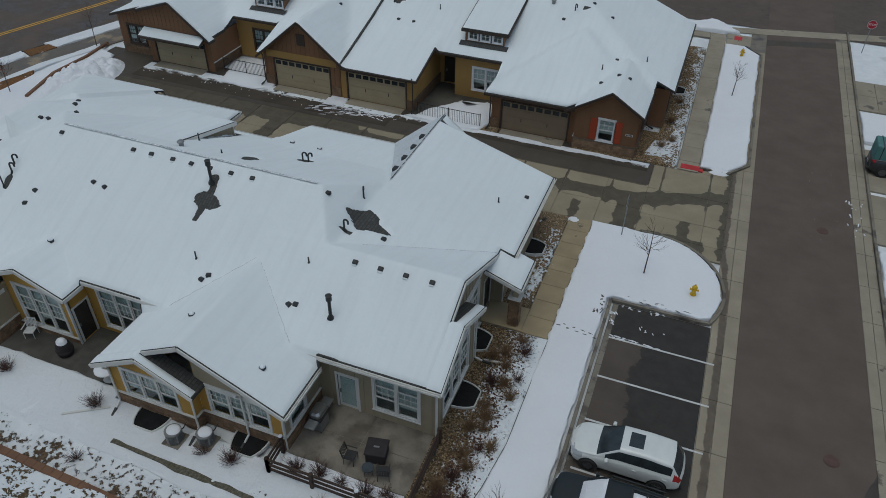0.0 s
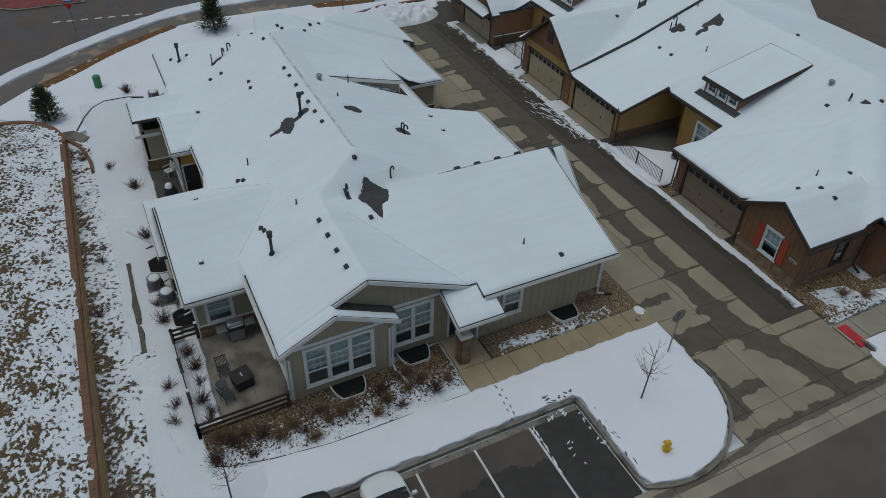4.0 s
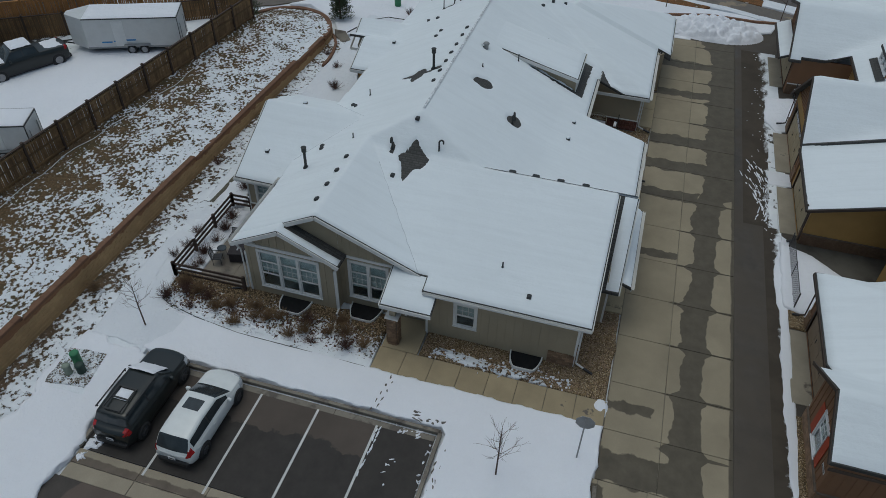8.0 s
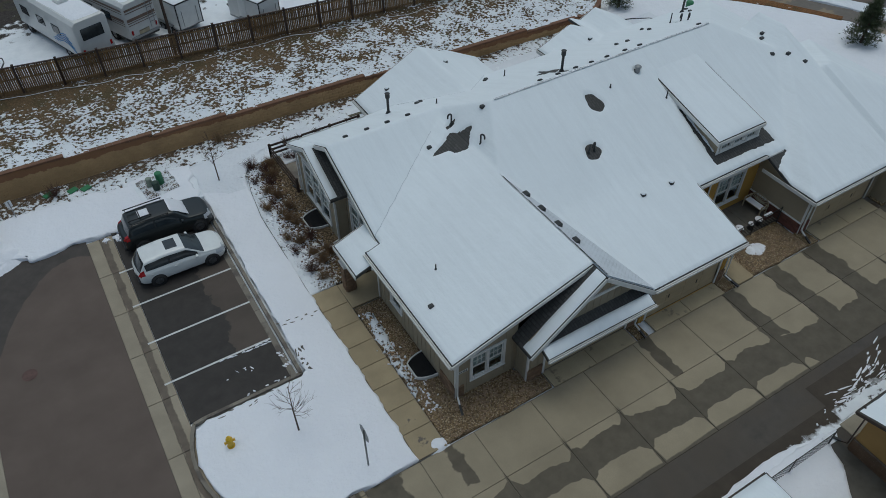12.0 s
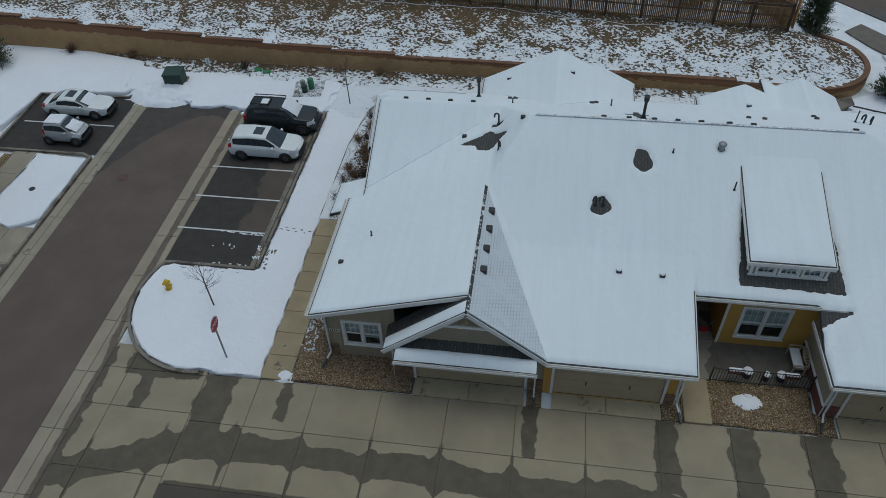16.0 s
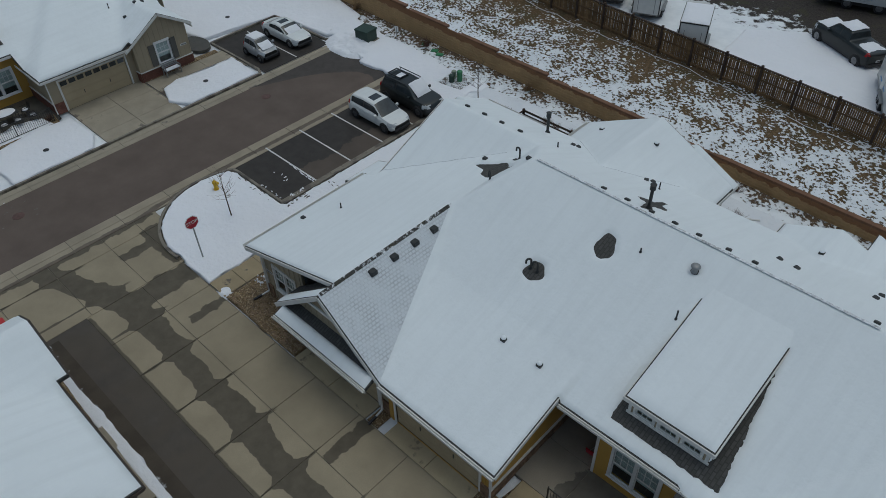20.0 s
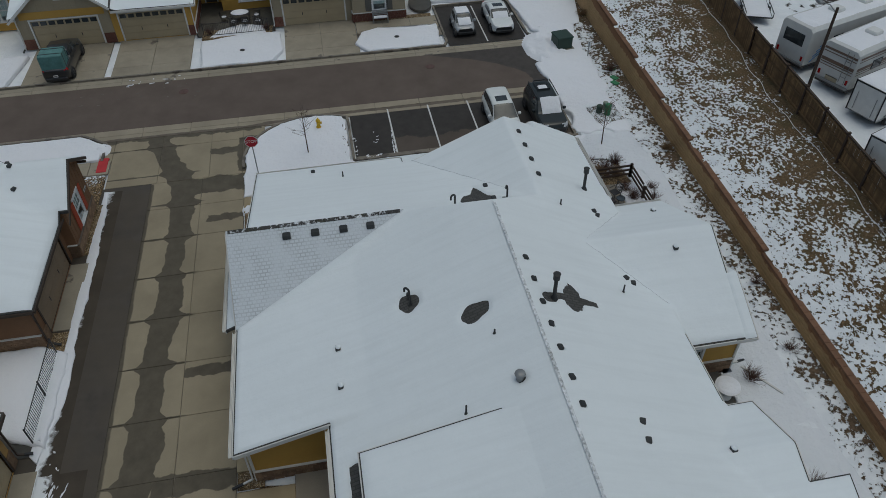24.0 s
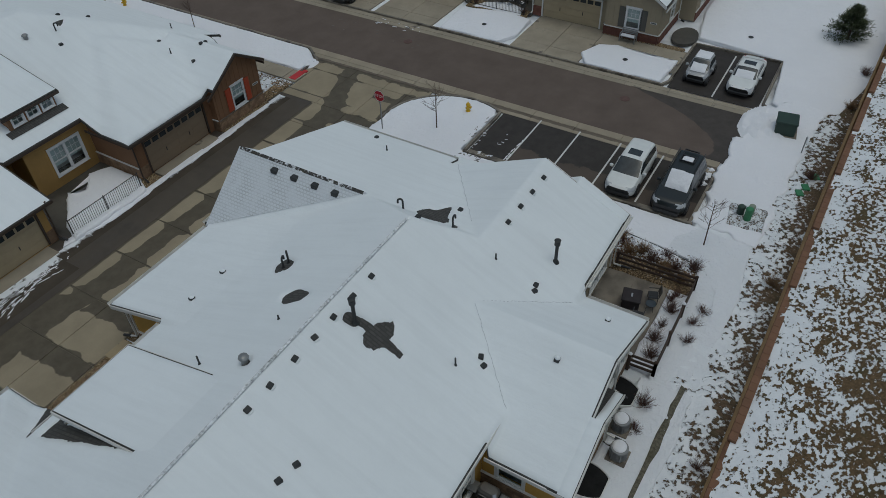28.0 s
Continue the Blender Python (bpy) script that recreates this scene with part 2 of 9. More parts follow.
def street_wet(t, p):
    """The dead end of the street stays wet south of a curved edge."""
    x, y = place_xy(t, p)
    w = calc(t, "MULTIPLY", calc(t, "SUBTRACT", noise_of(t, p, 0.5, 3.0), 0.5), 0.9)
    u = calc(t, "SUBTRACT", x, 13.8)
    edge = calc(t, "ADD", calc(t, "MULTIPLY", calc(t, "MULTIPLY", u, u), 0.29), calc(t, "MULTIPLY", u, 0.25))
    return ramp(t, calc(t, "ADD", calc(t, "SUBTRACT", y, edge), w), 16.05, 15.97)


def lane_wet(t, p):
    return ramp(t, noise_of(t, p, 0.35, 5.0), 0.42, 0.6)


def court_wet(t, p):
    """The court is wet but for the way to the door."""
    x, y = place_xy(t, p)
    w = calc(t, "SUBTRACT", noise_of(t, p, 0.8, 4.0), 0.5)
    return ramp(t, calc(t, "ADD", x, calc(t, "MULTIPLY", w, 3.0)), -16.95, -17.05)


SNOW = snow_surface("lawn_snow", grain=0.9)
TRODDEN = snow_surface("trodden_snow", (0.75, 0.768, 0.795), 1.3)
ROOF_SNOW = snow_surface("roof_snow", (0.797, 0.835, 0.853), 0.32, 1.9)
BANK = patchy_snow("patchy_snow_bank", (0.128, 0.088, 0.048), 0.52, 0.014, 4.6, "Y", 0.03, 5.9, (1, 1.25, 1), fine=0.57)
VERGE = patchy_snow("patchy_snow_verge", (0.12, 0.085, 0.055), 0.5, 0.03, 4.6, "Y", 0.09, 10.3, fine=0.62)
BED_SNOW = patchy_snow("gravel_bed_part_snow", (0.16, 0.115, 0.066), 0.5, 0.03, 9.0, "X", 0.12, 2.1, fine=0.68, pebbly=True)
PAD = patchy_snow("gravel_pad_half_snow", (0.14, 0.10, 0.06), 0.45, 0.04, 15.0, pebbly=True)
STRIP = patchy_snow("broken_snow_strip", (0.22, 0.15, 0.09), 0.44, 0.03, 5.0, pebbly=True)
YARD = patchy_snow("storage_yard_slush", (0.05, 0.043, 0.038), 0.47, 0.05, 1.5, "Y", 0.07, -6.2, rise=0.03)
FAR_SNOW = patchy_snow("distant_snowfield", (0.10, 0.075, 0.05), 0.36, 0.06, 0.06)


def gravel_surface(name, tones, scale=15.0, damp=0.35):
    """Packed river rock: every cell a pebble with its own tone, dark gaps between."""
    m, t, s = nodes_of(name)
    p = world_place(t)
    v = nd(t, "ShaderNodeTexVoronoi", Scale=scale)
    t.links.new(p, v.inputs["Vector"])
    r = t.nodes.new("ShaderNodeSeparateColor")
    t.links.new(v.outputs["Color"], r.inputs[0])
    c = mixed(t, ramp(t, r.outputs[0], 0.2, 0.75), tones[0], tones[1])
    c = mixed(t, ramp(t, r.outputs[1], 0.72, 0.8), c, tones[2])
    gap = ramp(t, v.outputs["Distance"], 0.42, 0.72, 0.0, 0.85)
    c = mixed(t, gap, c, shade(tones[0], 0.35))
    c = mixed(t, ramp(t, noise_of(t, p, 0.7, 4.0), 0.4, 0.65, 0.0, damp), c, shade(tones[0], 0.7))
    t.links.new(c, s.inputs["Base Color"])
    s.inputs["Roughness"].default_value, s.inputs["Specular IOR Level"].default_value = 0.75, 0.3
    bumped(t, s, calc(t, "SUBTRACT", 1.0, v.outputs["Distance"]), 0.8, 0.04)
    return m


GRAVEL = gravel_surface("river_rock", ((0.15, 0.1, 0.05), (0.33, 0.235, 0.12), (0.52, 0.42, 0.28)), 21.0)
APRON = paving("garage_apron_concrete", (0.42, 0.35, 0.225), (0.2, 0.165, 0.11), lambda t, p: ramp(t, noise_of(t, p, 1.3, 4.0), 0.6, 0.66), 0.2, per_piece=0.15)
WALK_WET = paving("damp_walk_concrete", (0.31, 0.255, 0.185), (0.135, 0.11, 0.083), lambda t, p: ramp(t, noise_of(t, p, 0.45, 4.0), 0.42, 0.44), 0.2)
ROAD_DRY = paving("cross_street_asphalt", (0.125, 0.1, 0.083), (0.1, 0.08, 0.067), lane_wet, 0.18, 0.9, 0.8, 90.0)
PEBBLE = surface("loose_pebbles", (0.26, 0.18, 0.115), 0.75, 0.4, 3.0, 9.0, 0.0, per_piece=0.0)
CONCRETE = paving("alley_concrete", (0.325, 0.277, 0.192), (0.098, 0.083, 0.058), alley_wet, 0.2, wet_rough=0.6, per_piece=0.2)
WALKWAY = paving("walkway_concrete", (0.375, 0.305, 0.19), (0.12, 0.10, 0.08), lambda t, p: ramp(t, noise_of(t, p, 0.9, 4.0), 0.66, 0.69), 0.25, per_piece=0.25)
PATIO = paving("damp_patio_concrete", (0.27, 0.24, 0.195), (0.13, 0.112, 0.09), lambda t, p: ramp(t, noise_of(t, p, 0.6, 5.0), 0.45, 0.6), 0.25)
COURT = paving("blotched_court_concrete", (0.27, 0.24, 0.195), (0.12, 0.11, 0.092), court_wet, 0.2, wet_rough=0.6)
PATIO_WET = paving("wet_patio_concrete", (0.15, 0.14, 0.12), (0.075, 0.07, 0.06), lambda t, p: ramp(t, noise_of(t, p, 0.5, 5.0), 0.35, 0.55), 0.25, wet_rough=0.5)
GUTTER_W = paving("valley_gutter_concrete", (0.34, 0.295, 0.22), (0.13, 0.105, 0.08), gutter_wet(11.5, 0.17), 0.2, wet_rough=0.6, per_piece=0.25)
KERB = paving("kerb_concrete", (0.24, 0.215, 0.175), (0.10, 0.085, 0.07), lambda t, p: ramp(t, noise_of(t, p, 1.0, 5.0), 0.5, 0.6), 0.3)
DRIVE = paving("driveway_concrete", (0.34, 0.30, 0.23), (0.12, 0.10, 0.08), lambda t, p: ramp(t, noise_of(t, p, 0.5, 5.0), 0.62, 0.66), 0.25, per_piece=0.2)
ASPHALT = paving("street_asphalt", (0.13, 0.102, 0.085), (0.062, 0.053, 0.046), street_wet, 0.18, 0.9, 0.65, 90.0)
BAY = paving("bay_asphalt", (0.10, 0.082, 0.068), (0.042, 0.037, 0.033), bay_wet, 0.18, 0.9, 0.7, 90.0)
LANE = paving("alley_asphalt", (0.092, 0.078, 0.062), (0.068, 0.058, 0.047), lane_wet, 0.12, 0.8, 0.5, 90.0)
ROAD2 = paving("far_road_asphalt", (0.13, 0.103, 0.084), (0.085, 0.068, 0.057), lane_wet, 0.2)
LINE = surface("line_paint", (0.62, 0.62, 0.60), 0.7, 0.12, 1.5, 25.0, 0.1)
YELLOW_LINE = surface("yellow_line_paint", (0.6, 0.33, 0.03), 0.7, 0.15, 1.5, 25.0, 0.1)
RED_PAINT = surface("red_kerb_paint", (0.48, 0.03, 0.035), 0.7, 0.15, 1.5, 15.0, 0.1)
RED_ROAD = surface("red_brick_paving", (0.22, 0.05, 0.04), 0.85, 0.2, 0.8, 15.0, 0.1)
TAUPE = surface("taupe_siding", (0.34, 0.287, 0.197), 0.75, 0.07, 0.7, 14.0, 0.12, 60.0)
MUSTARD = surface("mustard_siding", (0.48, 0.285, 0.06), 0.75, 0.07, 0.7, 14.0, 0.12, 60.0)
BROWN = surface("brown_siding", (0.21, 0.11, 0.054), 0.75, 0.09, 0.7, 14.0, 0.12, 60.0)
OCHRE = surface("ochre_siding", (0.37, 0.225, 0.07), 0.75, 0.08, 0.7, 14.0, 0.12, 60.0)
RED_SHUTTER = surface("red_orange_shutter", (0.38, 0.06, 0.022), 0.7, 0.1, 1.0, 20.0, 0.1)
GREY_SHUTTER = surface("grey_shutter", (0.10, 0.095, 0.085), 0.7, 0.1, 1.0, 20.0, 0.1)
TRIM = surface("white_trim_paint", (0.67, 0.66, 0.625), 0.6, 0.06, 1.0, 20.0, 0.05)
DARK_TRIM = surface("dark_brown_trim", (0.055, 0.038, 0.028), 0.65, 0.1, 1.0, 20.0, 0.05)
DOOR_TAN = surface("tan_garage_door", (0.42, 0.34, 0.215), 0.6, 0.06, 0.8, 18.0, 0.08)
DOOR_BROWN = surface("brown_garage_door", (0.25, 0.185, 0.12), 0.6, 0.06, 0.8, 18.0, 0.08)
DOOR_DARK = surface("dark_entry_door", (0.04, 0.035, 0.032), 0.5, 0.15, 1.0, 20.0, 0.1)
STONE = surface("stone_veneer", (0.29, 0.185, 0.11), 0.85, 0.35, 2.5, 12.0, 0.6, 18.0, per_piece=0.75)
BRICKRED = surface("red_brick_veneer", (0.20, 0.085, 0.06), 0.85, 0.25, 2.5, 12.0, 0.6, 18.0, per_piece=0.6)
MORTAR = surface("mortar", (0.14, 0.11, 0.085), 0.9, 0.2, 3.0, 30.0, 0.3)


def block_surface(name, base, damp):
    """Split-faced wall block; meltwater from the bank darkens the top with a ragged edge."""
    m, t, s = nodes_of(name)
    p = world_place(t)
    n = t.nodes.new("ShaderNodeSeparateXYZ")
    t.links.new(p, n.inputs[0])
    c = mixed(t, ramp(t, noise_of(t, p, 0.9), 0.35, 0.65), shade(base, 0.86), shade(base, 1.14))
    c = mixed(t, ramp(t, noise_of(t, p, 14.0, 6.0), 0.3, 0.7, 0.0, 0.5), c, shade(base, 0.75))
    c = mixed(t, ramp(t, t.nodes.new("ShaderNodeObjectInfo").outputs["Random"], 0, 1, 0, 0.25), c, shade(base, 0.5))
    top = calc(t, "ADD", calc(t, "MULTIPLY", n.outputs["X"], 0.022), 1.25)
    d = calc(t, "SUBTRACT", n.outputs["Z"], top)
    d = calc(t, "ADD", d, calc(t, "MULTIPLY", calc(t, "SUBTRACT", noise_of(t, p, 1.3, 5.0), 0.5), 0.7))
    t.links.new(mixed(t, ramp(t, d, -0.2, -0.16), c, damp), s.inputs["Base Color"])
    s.inputs["Roughness"].default_value, s.inputs["Specular IOR Level"].default_value = 0.88, 0.3
    bumped(t, s, noise_of(t, p, 26.0, 5.0), 0.5, 0.02)
    return m


BLOCK = block_surface("tan_wall_block", (0.43, 0.285, 0.14), (0.23, 0.12, 0.06))
BLOCK_CAP = surface("rust_wall_cap", (0.19, 0.10, 0.057), 0.88, 0.18, 0.9, 14.0, 0.5, 26.0, per_piece=0.15)
PICKET = surface("weathered_cedar", (0.25, 0.15, 0.066), 0.85, 0.4, 1.2, 9.0, 0.3, 30.0, per_piece=0.8)
NEW_WOOD = surface("orange_cedar", (0.42, 0.19, 0.055), 0.8, 0.2, 1.2, 9.0, 0.3, 30.0, per_piece=0.4)
RAIL_WOOD = surface("dark_stained_rail", (0.06, 0.038, 0.026), 0.8, 0.2, 1.2, 12.0, 0.2)
BLACK_METAL = surface("black_metal", (0.024, 0.024, 0.025), 0.45, 0.2, 2.0, 20.0, 0.05)
GREY_METAL = surface("grey_metal", (0.28, 0.285, 0.285), 0.45, 0.12, 2.0, 20.0, 0.05, metal=0.5)
PIPE = surface("black_vent_pipe", (0.027, 0.029, 0.029), 0.55, 0.2, 2.0, 20.0, 0.05)
DARK_GREY = surface("dark_grey_metal", (0.05, 0.052, 0.053), 0.5, 0.15, 2.0, 20.0, 0.05)
GREEN_BOX = surface("green_utility_metal", (0.045, 0.2, 0.085), 0.5, 0.12, 2.0, 20.0, 0.05)
DARK_GREEN = surface("dark_green_metal", (0.02, 0.045, 0.032), 0.55, 0.12, 2.0, 20.0, 0.05)
GREY_GREEN = surface("weathered_grey_green", (0.24, 0.28, 0.22), 0.6, 0.12, 2.0, 20.0, 0.05)
HYDRANT = surface("yellow_hydrant_paint", (0.62, 0.40, 0.01), 0.5, 0.12, 3.0, 20.0, 0.05)
SIGN_RED = surface("stop_sign_red", (0.42, 0.012, 0.03), 0.5, 0.05, 3.0, 20.0, 0.0)
SIGN_WHITE = surface("sign_white", (0.75, 0.75, 0.75), 0.5, 0.05, 3.0, 20.0, 0.0)
SIGN_BLUE = surface("sign_blue", (0.03, 0.13, 0.42), 0.5, 0.05, 3.0, 20.0, 0.0)
PLASTIC = surface("white_plastic", (0.68, 0.68, 0.66), 0.5, 0.05, 3.0, 20.0, 0.0)
TAN_WOOD = surface("pale_bench_wood", (0.42, 0.36, 0.25), 0.75, 0.15, 3.0, 20.0, 0.1)
BARK = surface("bark", (0.11, 0.075, 0.055), 0.9, 0.25, 3.0, 20.0, 0.4)
TWIG = surface("red_brown_twigs", (0.115, 0.06, 0.045), 0.9, 0.3, 3.0, 20.0, 0.0)
DRY_TWIG = surface("straw_twigs", (0.26, 0.17, 0.09), 0.9, 0.3, 3.0, 20.0, 0.0)
RED_LEAF = surface("withered_red_leaves", (0.2, 0.06, 0.03), 0.85, 0.3, 3.0, 20.0, 0.0)
NEEDLE = surface("pine_needles", (0.075, 0.092, 0.042), 0.8, 0.35, 2.0, 9.0, 0.0)
RUBBER = surface("tyre_rubber", (0.026, 0.026, 0.026), 0.85, 0.1, 3.0, 20.0, 0.1)
ALLOY = surface("alloy_rim", (0.35, 0.35, 0.36), 0.35, 0.1, 3.0, 20.0, 0.0, metal=0.8)
DARK_ALLOY = surface("dark_alloy_rim", (0.16, 0.16, 0.165), 0.4, 0.1, 3.0, 20.0, 0.0, metal=0.6)
LAMP_RED = surface("tail_lamp_red", (0.35, 0.01, 0.012), 0.25, 0.05, 3.0, 20.0, 0.0)
LAMP_CLEAR = surface("head_lamp_clear", (0.5, 0.52, 0.54), 0.15, 0.05, 3.0, 20.0, 0.0)
COVER = surface("charcoal_grill_cover", (0.03, 0.024, 0.026), 0.8, 0.25, 3.0, 12.0, 0.3)
STEEL = surface("stainless_steel", (0.42, 0.42, 0.42), 0.35, 0.08, 3.0, 20.0, 0.0, metal=0.9)
BLIND = surface("pale_blind", (0.64, 0.67, 0.66), 0.8, 0.06, 2.0, 20.0, 0.0)
SHADE_CLOTH = surface("teal_load_cover", (0.10, 0.22, 0.21), 0.7, 0.2, 2.0, 10.0, 0.2)
DECAL_BLUE = surface("blue_stripe_paint", (0.05, 0.22, 0.5), 0.4, 0.1, 2.0, 20.0, 0.0)
DECAL_TAN = surface("tan_stripe_paint", (0.17, 0.115, 0.085), 0.4, 0.1, 2.0, 20.0, 0.0)
WELL_COVER = surface("black_well_grate", (0.02, 0.02, 0.02), 0.95, 0.2, 2.0, 20.0, 0.2, spec=0.1)


def car_paint(name, base, rough=0.32, coat=0.6):
    m, t, s = nodes_of(name)
    p = coords(t)
    c = mixed(t, ramp(t, noise_of(t, p, 2.0, 5.0), 0.4, 0.75, 0.0, 0.35), base, shade(base, 0.75))
    t.links.new(c, s.inputs["Base Color"])
    s.inputs["Roughness"].default_value, s.inputs["Coat Weight"].default_value = rough, coat
    s.inputs["Coat Roughness"].default_value = 0.12
    return m


WHITE_CAR = car_paint("pearl_white_paint", (0.72, 0.735, 0.715))
BLACK_CAR = car_paint("black_paint", (0.014, 0.018, 0.018), 0.28, 0.1)
SILVER_CAR = car_paint("silver_paint", (0.33, 0.34, 0.35))
DARK_CAR = car_paint("charcoal_paint", (0.025, 0.027, 0.03))
RV_WHITE = car_paint("rv_fibreglass", (0.60, 0.60, 0.58), 0.45)


def tinted(name, base=(0.022, 0.027, 0.03)):
    m, t, s = nodes_of(name)
    c = mixed(t, ramp(t, noise_of(t, world_place(t), 1.5), 0.3, 0.7), base, shade(base, 2.0))
    t.links.new(c, s.inputs["Base Color"])
    s.inputs["Roughness"].default_value = 0.06
    return m


CAR_GLASS = tinted("tinted_car_glass")


def clear_glass():
    m, t, s = nodes_of("window_glass")
    s.inputs["Base Color"].default_value = (0.75, 0.85, 0.85, 1)
    s.inputs["Transmission Weight"].default_value = 1.0
    s.inputs["Roughness"].default_value = 0.02
    s.inputs["IOR"].default_value = 1.45
    return m


GLASS = clear_glass()


def shingle_surface(name, base, snow=0.0):
    """Asphalt shingles in courses; snow: how much thin snow lies between the course edges."""
    m, t, s = nodes_of(name)
    p = world_place(t)
    b = nd(t, "ShaderNodeTexBrick", Scale=1.0)
    b.inputs["Brick Width"].default_value, b.inputs["Row Height"].default_value = (0.2, 0.125) if snow else (0.3, 0.14)
    b.inputs["Mortar Size"].default_value, b.inputs["Mortar Smooth"].default_value = 0.022, 0.3
    b.inputs["Color1"].default_value, b.inputs["Color2"].default_value = (*shade(base, 0.82), 1), (*shade(base, 1.2), 1)
    b.inputs["Mortar"].default_value = (*shade(base, 0.62), 1)
    mp = t.nodes.new("ShaderNodeMapping")
    mp.inputs["Rotation"].default_value = (0, 0, radians(90))
    t.links.new(p, mp.inputs["Vector"])
    t.links.new(mp.outputs["Vector"], b.inputs["Vector"])
    c = mixed(t, ramp(t, noise_of(t, p, 7.0, 6.0), 0.3, 0.7, 0, 0.5), b.outputs["Color"], shade(base, 0.5))
    if snow:
        k = calc(t, "MULTIPLY", calc(t, "SUBTRACT", 1.0, b.outputs["Fac"]), ramp(t, noise_of(t, p, 2.6, 6.0), 0.25, 0.5, 0.9, 1.0))
        k = calc(t, "MAXIMUM", k, ramp(t, noise_of(t, p, 1.0, 4.0), 0.35, 0.6, 0.62, 0.93))
        c = mixed(t, k, c, (0.63, 0.66, 0.69))
    t.links.new(c, s.inputs["Base Color"])
    s.inputs["Roughness"].default_value = 0.9
    bumped(t, s, calc(t, "SUBTRACT", 1.0, b.outputs["Fac"]), 0.5, 0.02)
    return m


SHINGLE = shingle_surface("dark_shingle", (0.08, 0.078, 0.073))
THIN_SNOW = shingle_surface("shingle_under_thin_snow", (0.2, 0.205, 0.21), 1.0)
RIDGE_BARE = patchy_snow("half_bare_ridge_shingle", (0.07, 0.068, 0.065), 0.6, 0.06, 6.0, rise=0.02)
RIDGE_THIN = patchy_snow("thinly_snowed_ridge_shingle", (0.42, 0.43, 0.44), 0.47, 0.15, 7.0, rise=0.02)

# ---- building blocks ----


class Mesh:
    """Collects pieces of one mesh."""

    def __init__(self):
        self.v, self.f = [], []

    def add(self, verts, faces):
        n = len(self.v)
        self.v += [tuple(p) for p in verts]
        self.f += [tuple(n + i for i in f) for f in faces]
        return self

    def box(self, x0, x1, y0, y1, z0, z1, m=None):
        pts = [Vector((x, y, z)) for z in (z0, z1) for x, y in ((x0, y0), (x1, y0), (x1, y1), (x0, y1))]
        if m:
            pts = [m @ p for p in pts]
        return self.add(pts, [(3, 2, 1, 0), (4, 5, 6, 7), (0, 1, 5, 4), (1, 2, 6, 5), (2, 3, 7, 6), (3, 0, 4, 7)])

    def soft(self, x0, x1, y0, y1, z0, z1, r, m=None):
        """A box with chamfered upright and top edges."""
        ring = lambda k, z: [(x0 + k + r, y0 + k, z), (x1 - k - r, y0 + k, z), (x1 - k, y0 + k + r, z), (x1 - k, y1 - k - r, z), (x1 - k - r, y1 - k, z), (x0 + k + r, y1 - k, z), (x0 + k, y1 - k - r, z), (x0 + k, y0 + k + r, z)]  # noqa: E731
        pts = ring(0, z0) + ring(0, z1 - r) + ring(r * 0.7, z1)
        pts = [m @ Vector(p) if m else p for p in pts]
        faces = [tuple(range(7, -1, -1)), tuple(range(16, 24))]
        for a in (0, 8):
            faces += [(a + i, a + (i + 1) % 8, a + 8 + (i + 1) % 8, a + 8 + i) for i in range(8)]
        return self.add(pts, faces)

    def tube(self, p0, p1, r0, r1=None, n=8, cap=True):
        p0, p1 = Vector(p0), Vector(p1)
        r1 = r0 if r1 is None else r1
        q = (p1 - p0).to_track_quat("Z", "Y")
        pts = [p + q @ Vector((r * math.cos(2 * math.pi * i / n), r * math.sin(2 * math.pi * i / n), 0)) for p, r in ((p0, r0), (p1, r1)) for i in range(n)]
        faces = [(i, (i + 1) % n, n + (i + 1) % n, n + i) for i in range(n)]
        if cap:
            faces += [tuple(range(n - 1, -1, -1)), tuple(range(n, 2 * n))]
        return self.add(pts, faces)

    def path(self, pts, r, n=8):
        for a, b in zip(pts, pts[1:]):
            self.tube(a, b, r, r, n)
        return self

    def board(self, p0, p1, w, h, up=(0, 0, 1)):
        """A bar from p0 to p1, w across and h along up, hanging centred."""
        p0, p1, up = Vector(p0), Vector(p1), Vector(up)
        d = (p1 - p0).normalized()
        s = d.cross(up).normalized()
        u = s.cross(d)
        pts = [p + s * a * w / 2 + u * b * h / 2 for p in (p0, p1) for a, b in ((-1, -1), (1, -1), (1, 1), (-1, 1))]
        return self.add(pts, [(3, 2, 1, 0), (4, 5, 6, 7), (0, 1, 5, 4), (1, 2, 6, 5), (2, 3, 7, 6), (3, 0, 4, 7)])

    def prism(self, poly, z0, z1):
        n = len(poly)
        pts = [(x, y, z0) for x, y in poly] + [(x, y, z1) for x, y in poly]
        return self.add(pts, [tuple(range(n - 1, -1, -1)), tuple(range(n, 2 * n))] + [(i, (i + 1) % n, n + (i + 1) % n, n + i) for i in range(n)])

    def dome(self, c, rx, ry, rz, n=10, rows=4):
        pts, faces = [], []
        for j in range(rows):
            a = j / rows * math.pi / 2
            pts += [(c[0] + rx * math.cos(a) * math.cos(2 * math.pi * i / n), c[1] + ry * math.cos(a) * math.sin(2 * math.pi * i / n), c[2] + rz * math.sin(a)) for i in range(n)]
        pts.append((c[0], c[1], c[2] + rz))
        for j in range(rows - 1):
            faces += [(j * n + i, j * n + (i + 1) % n, (j + 1) * n + (i + 1) % n, (j + 1) * n + i) for i in range(n)]
        faces += [((rows - 1) * n + i, (rows - 1) * n + (i + 1) % n, rows * n) for i in range(n)]
        return self.add(pts, faces)

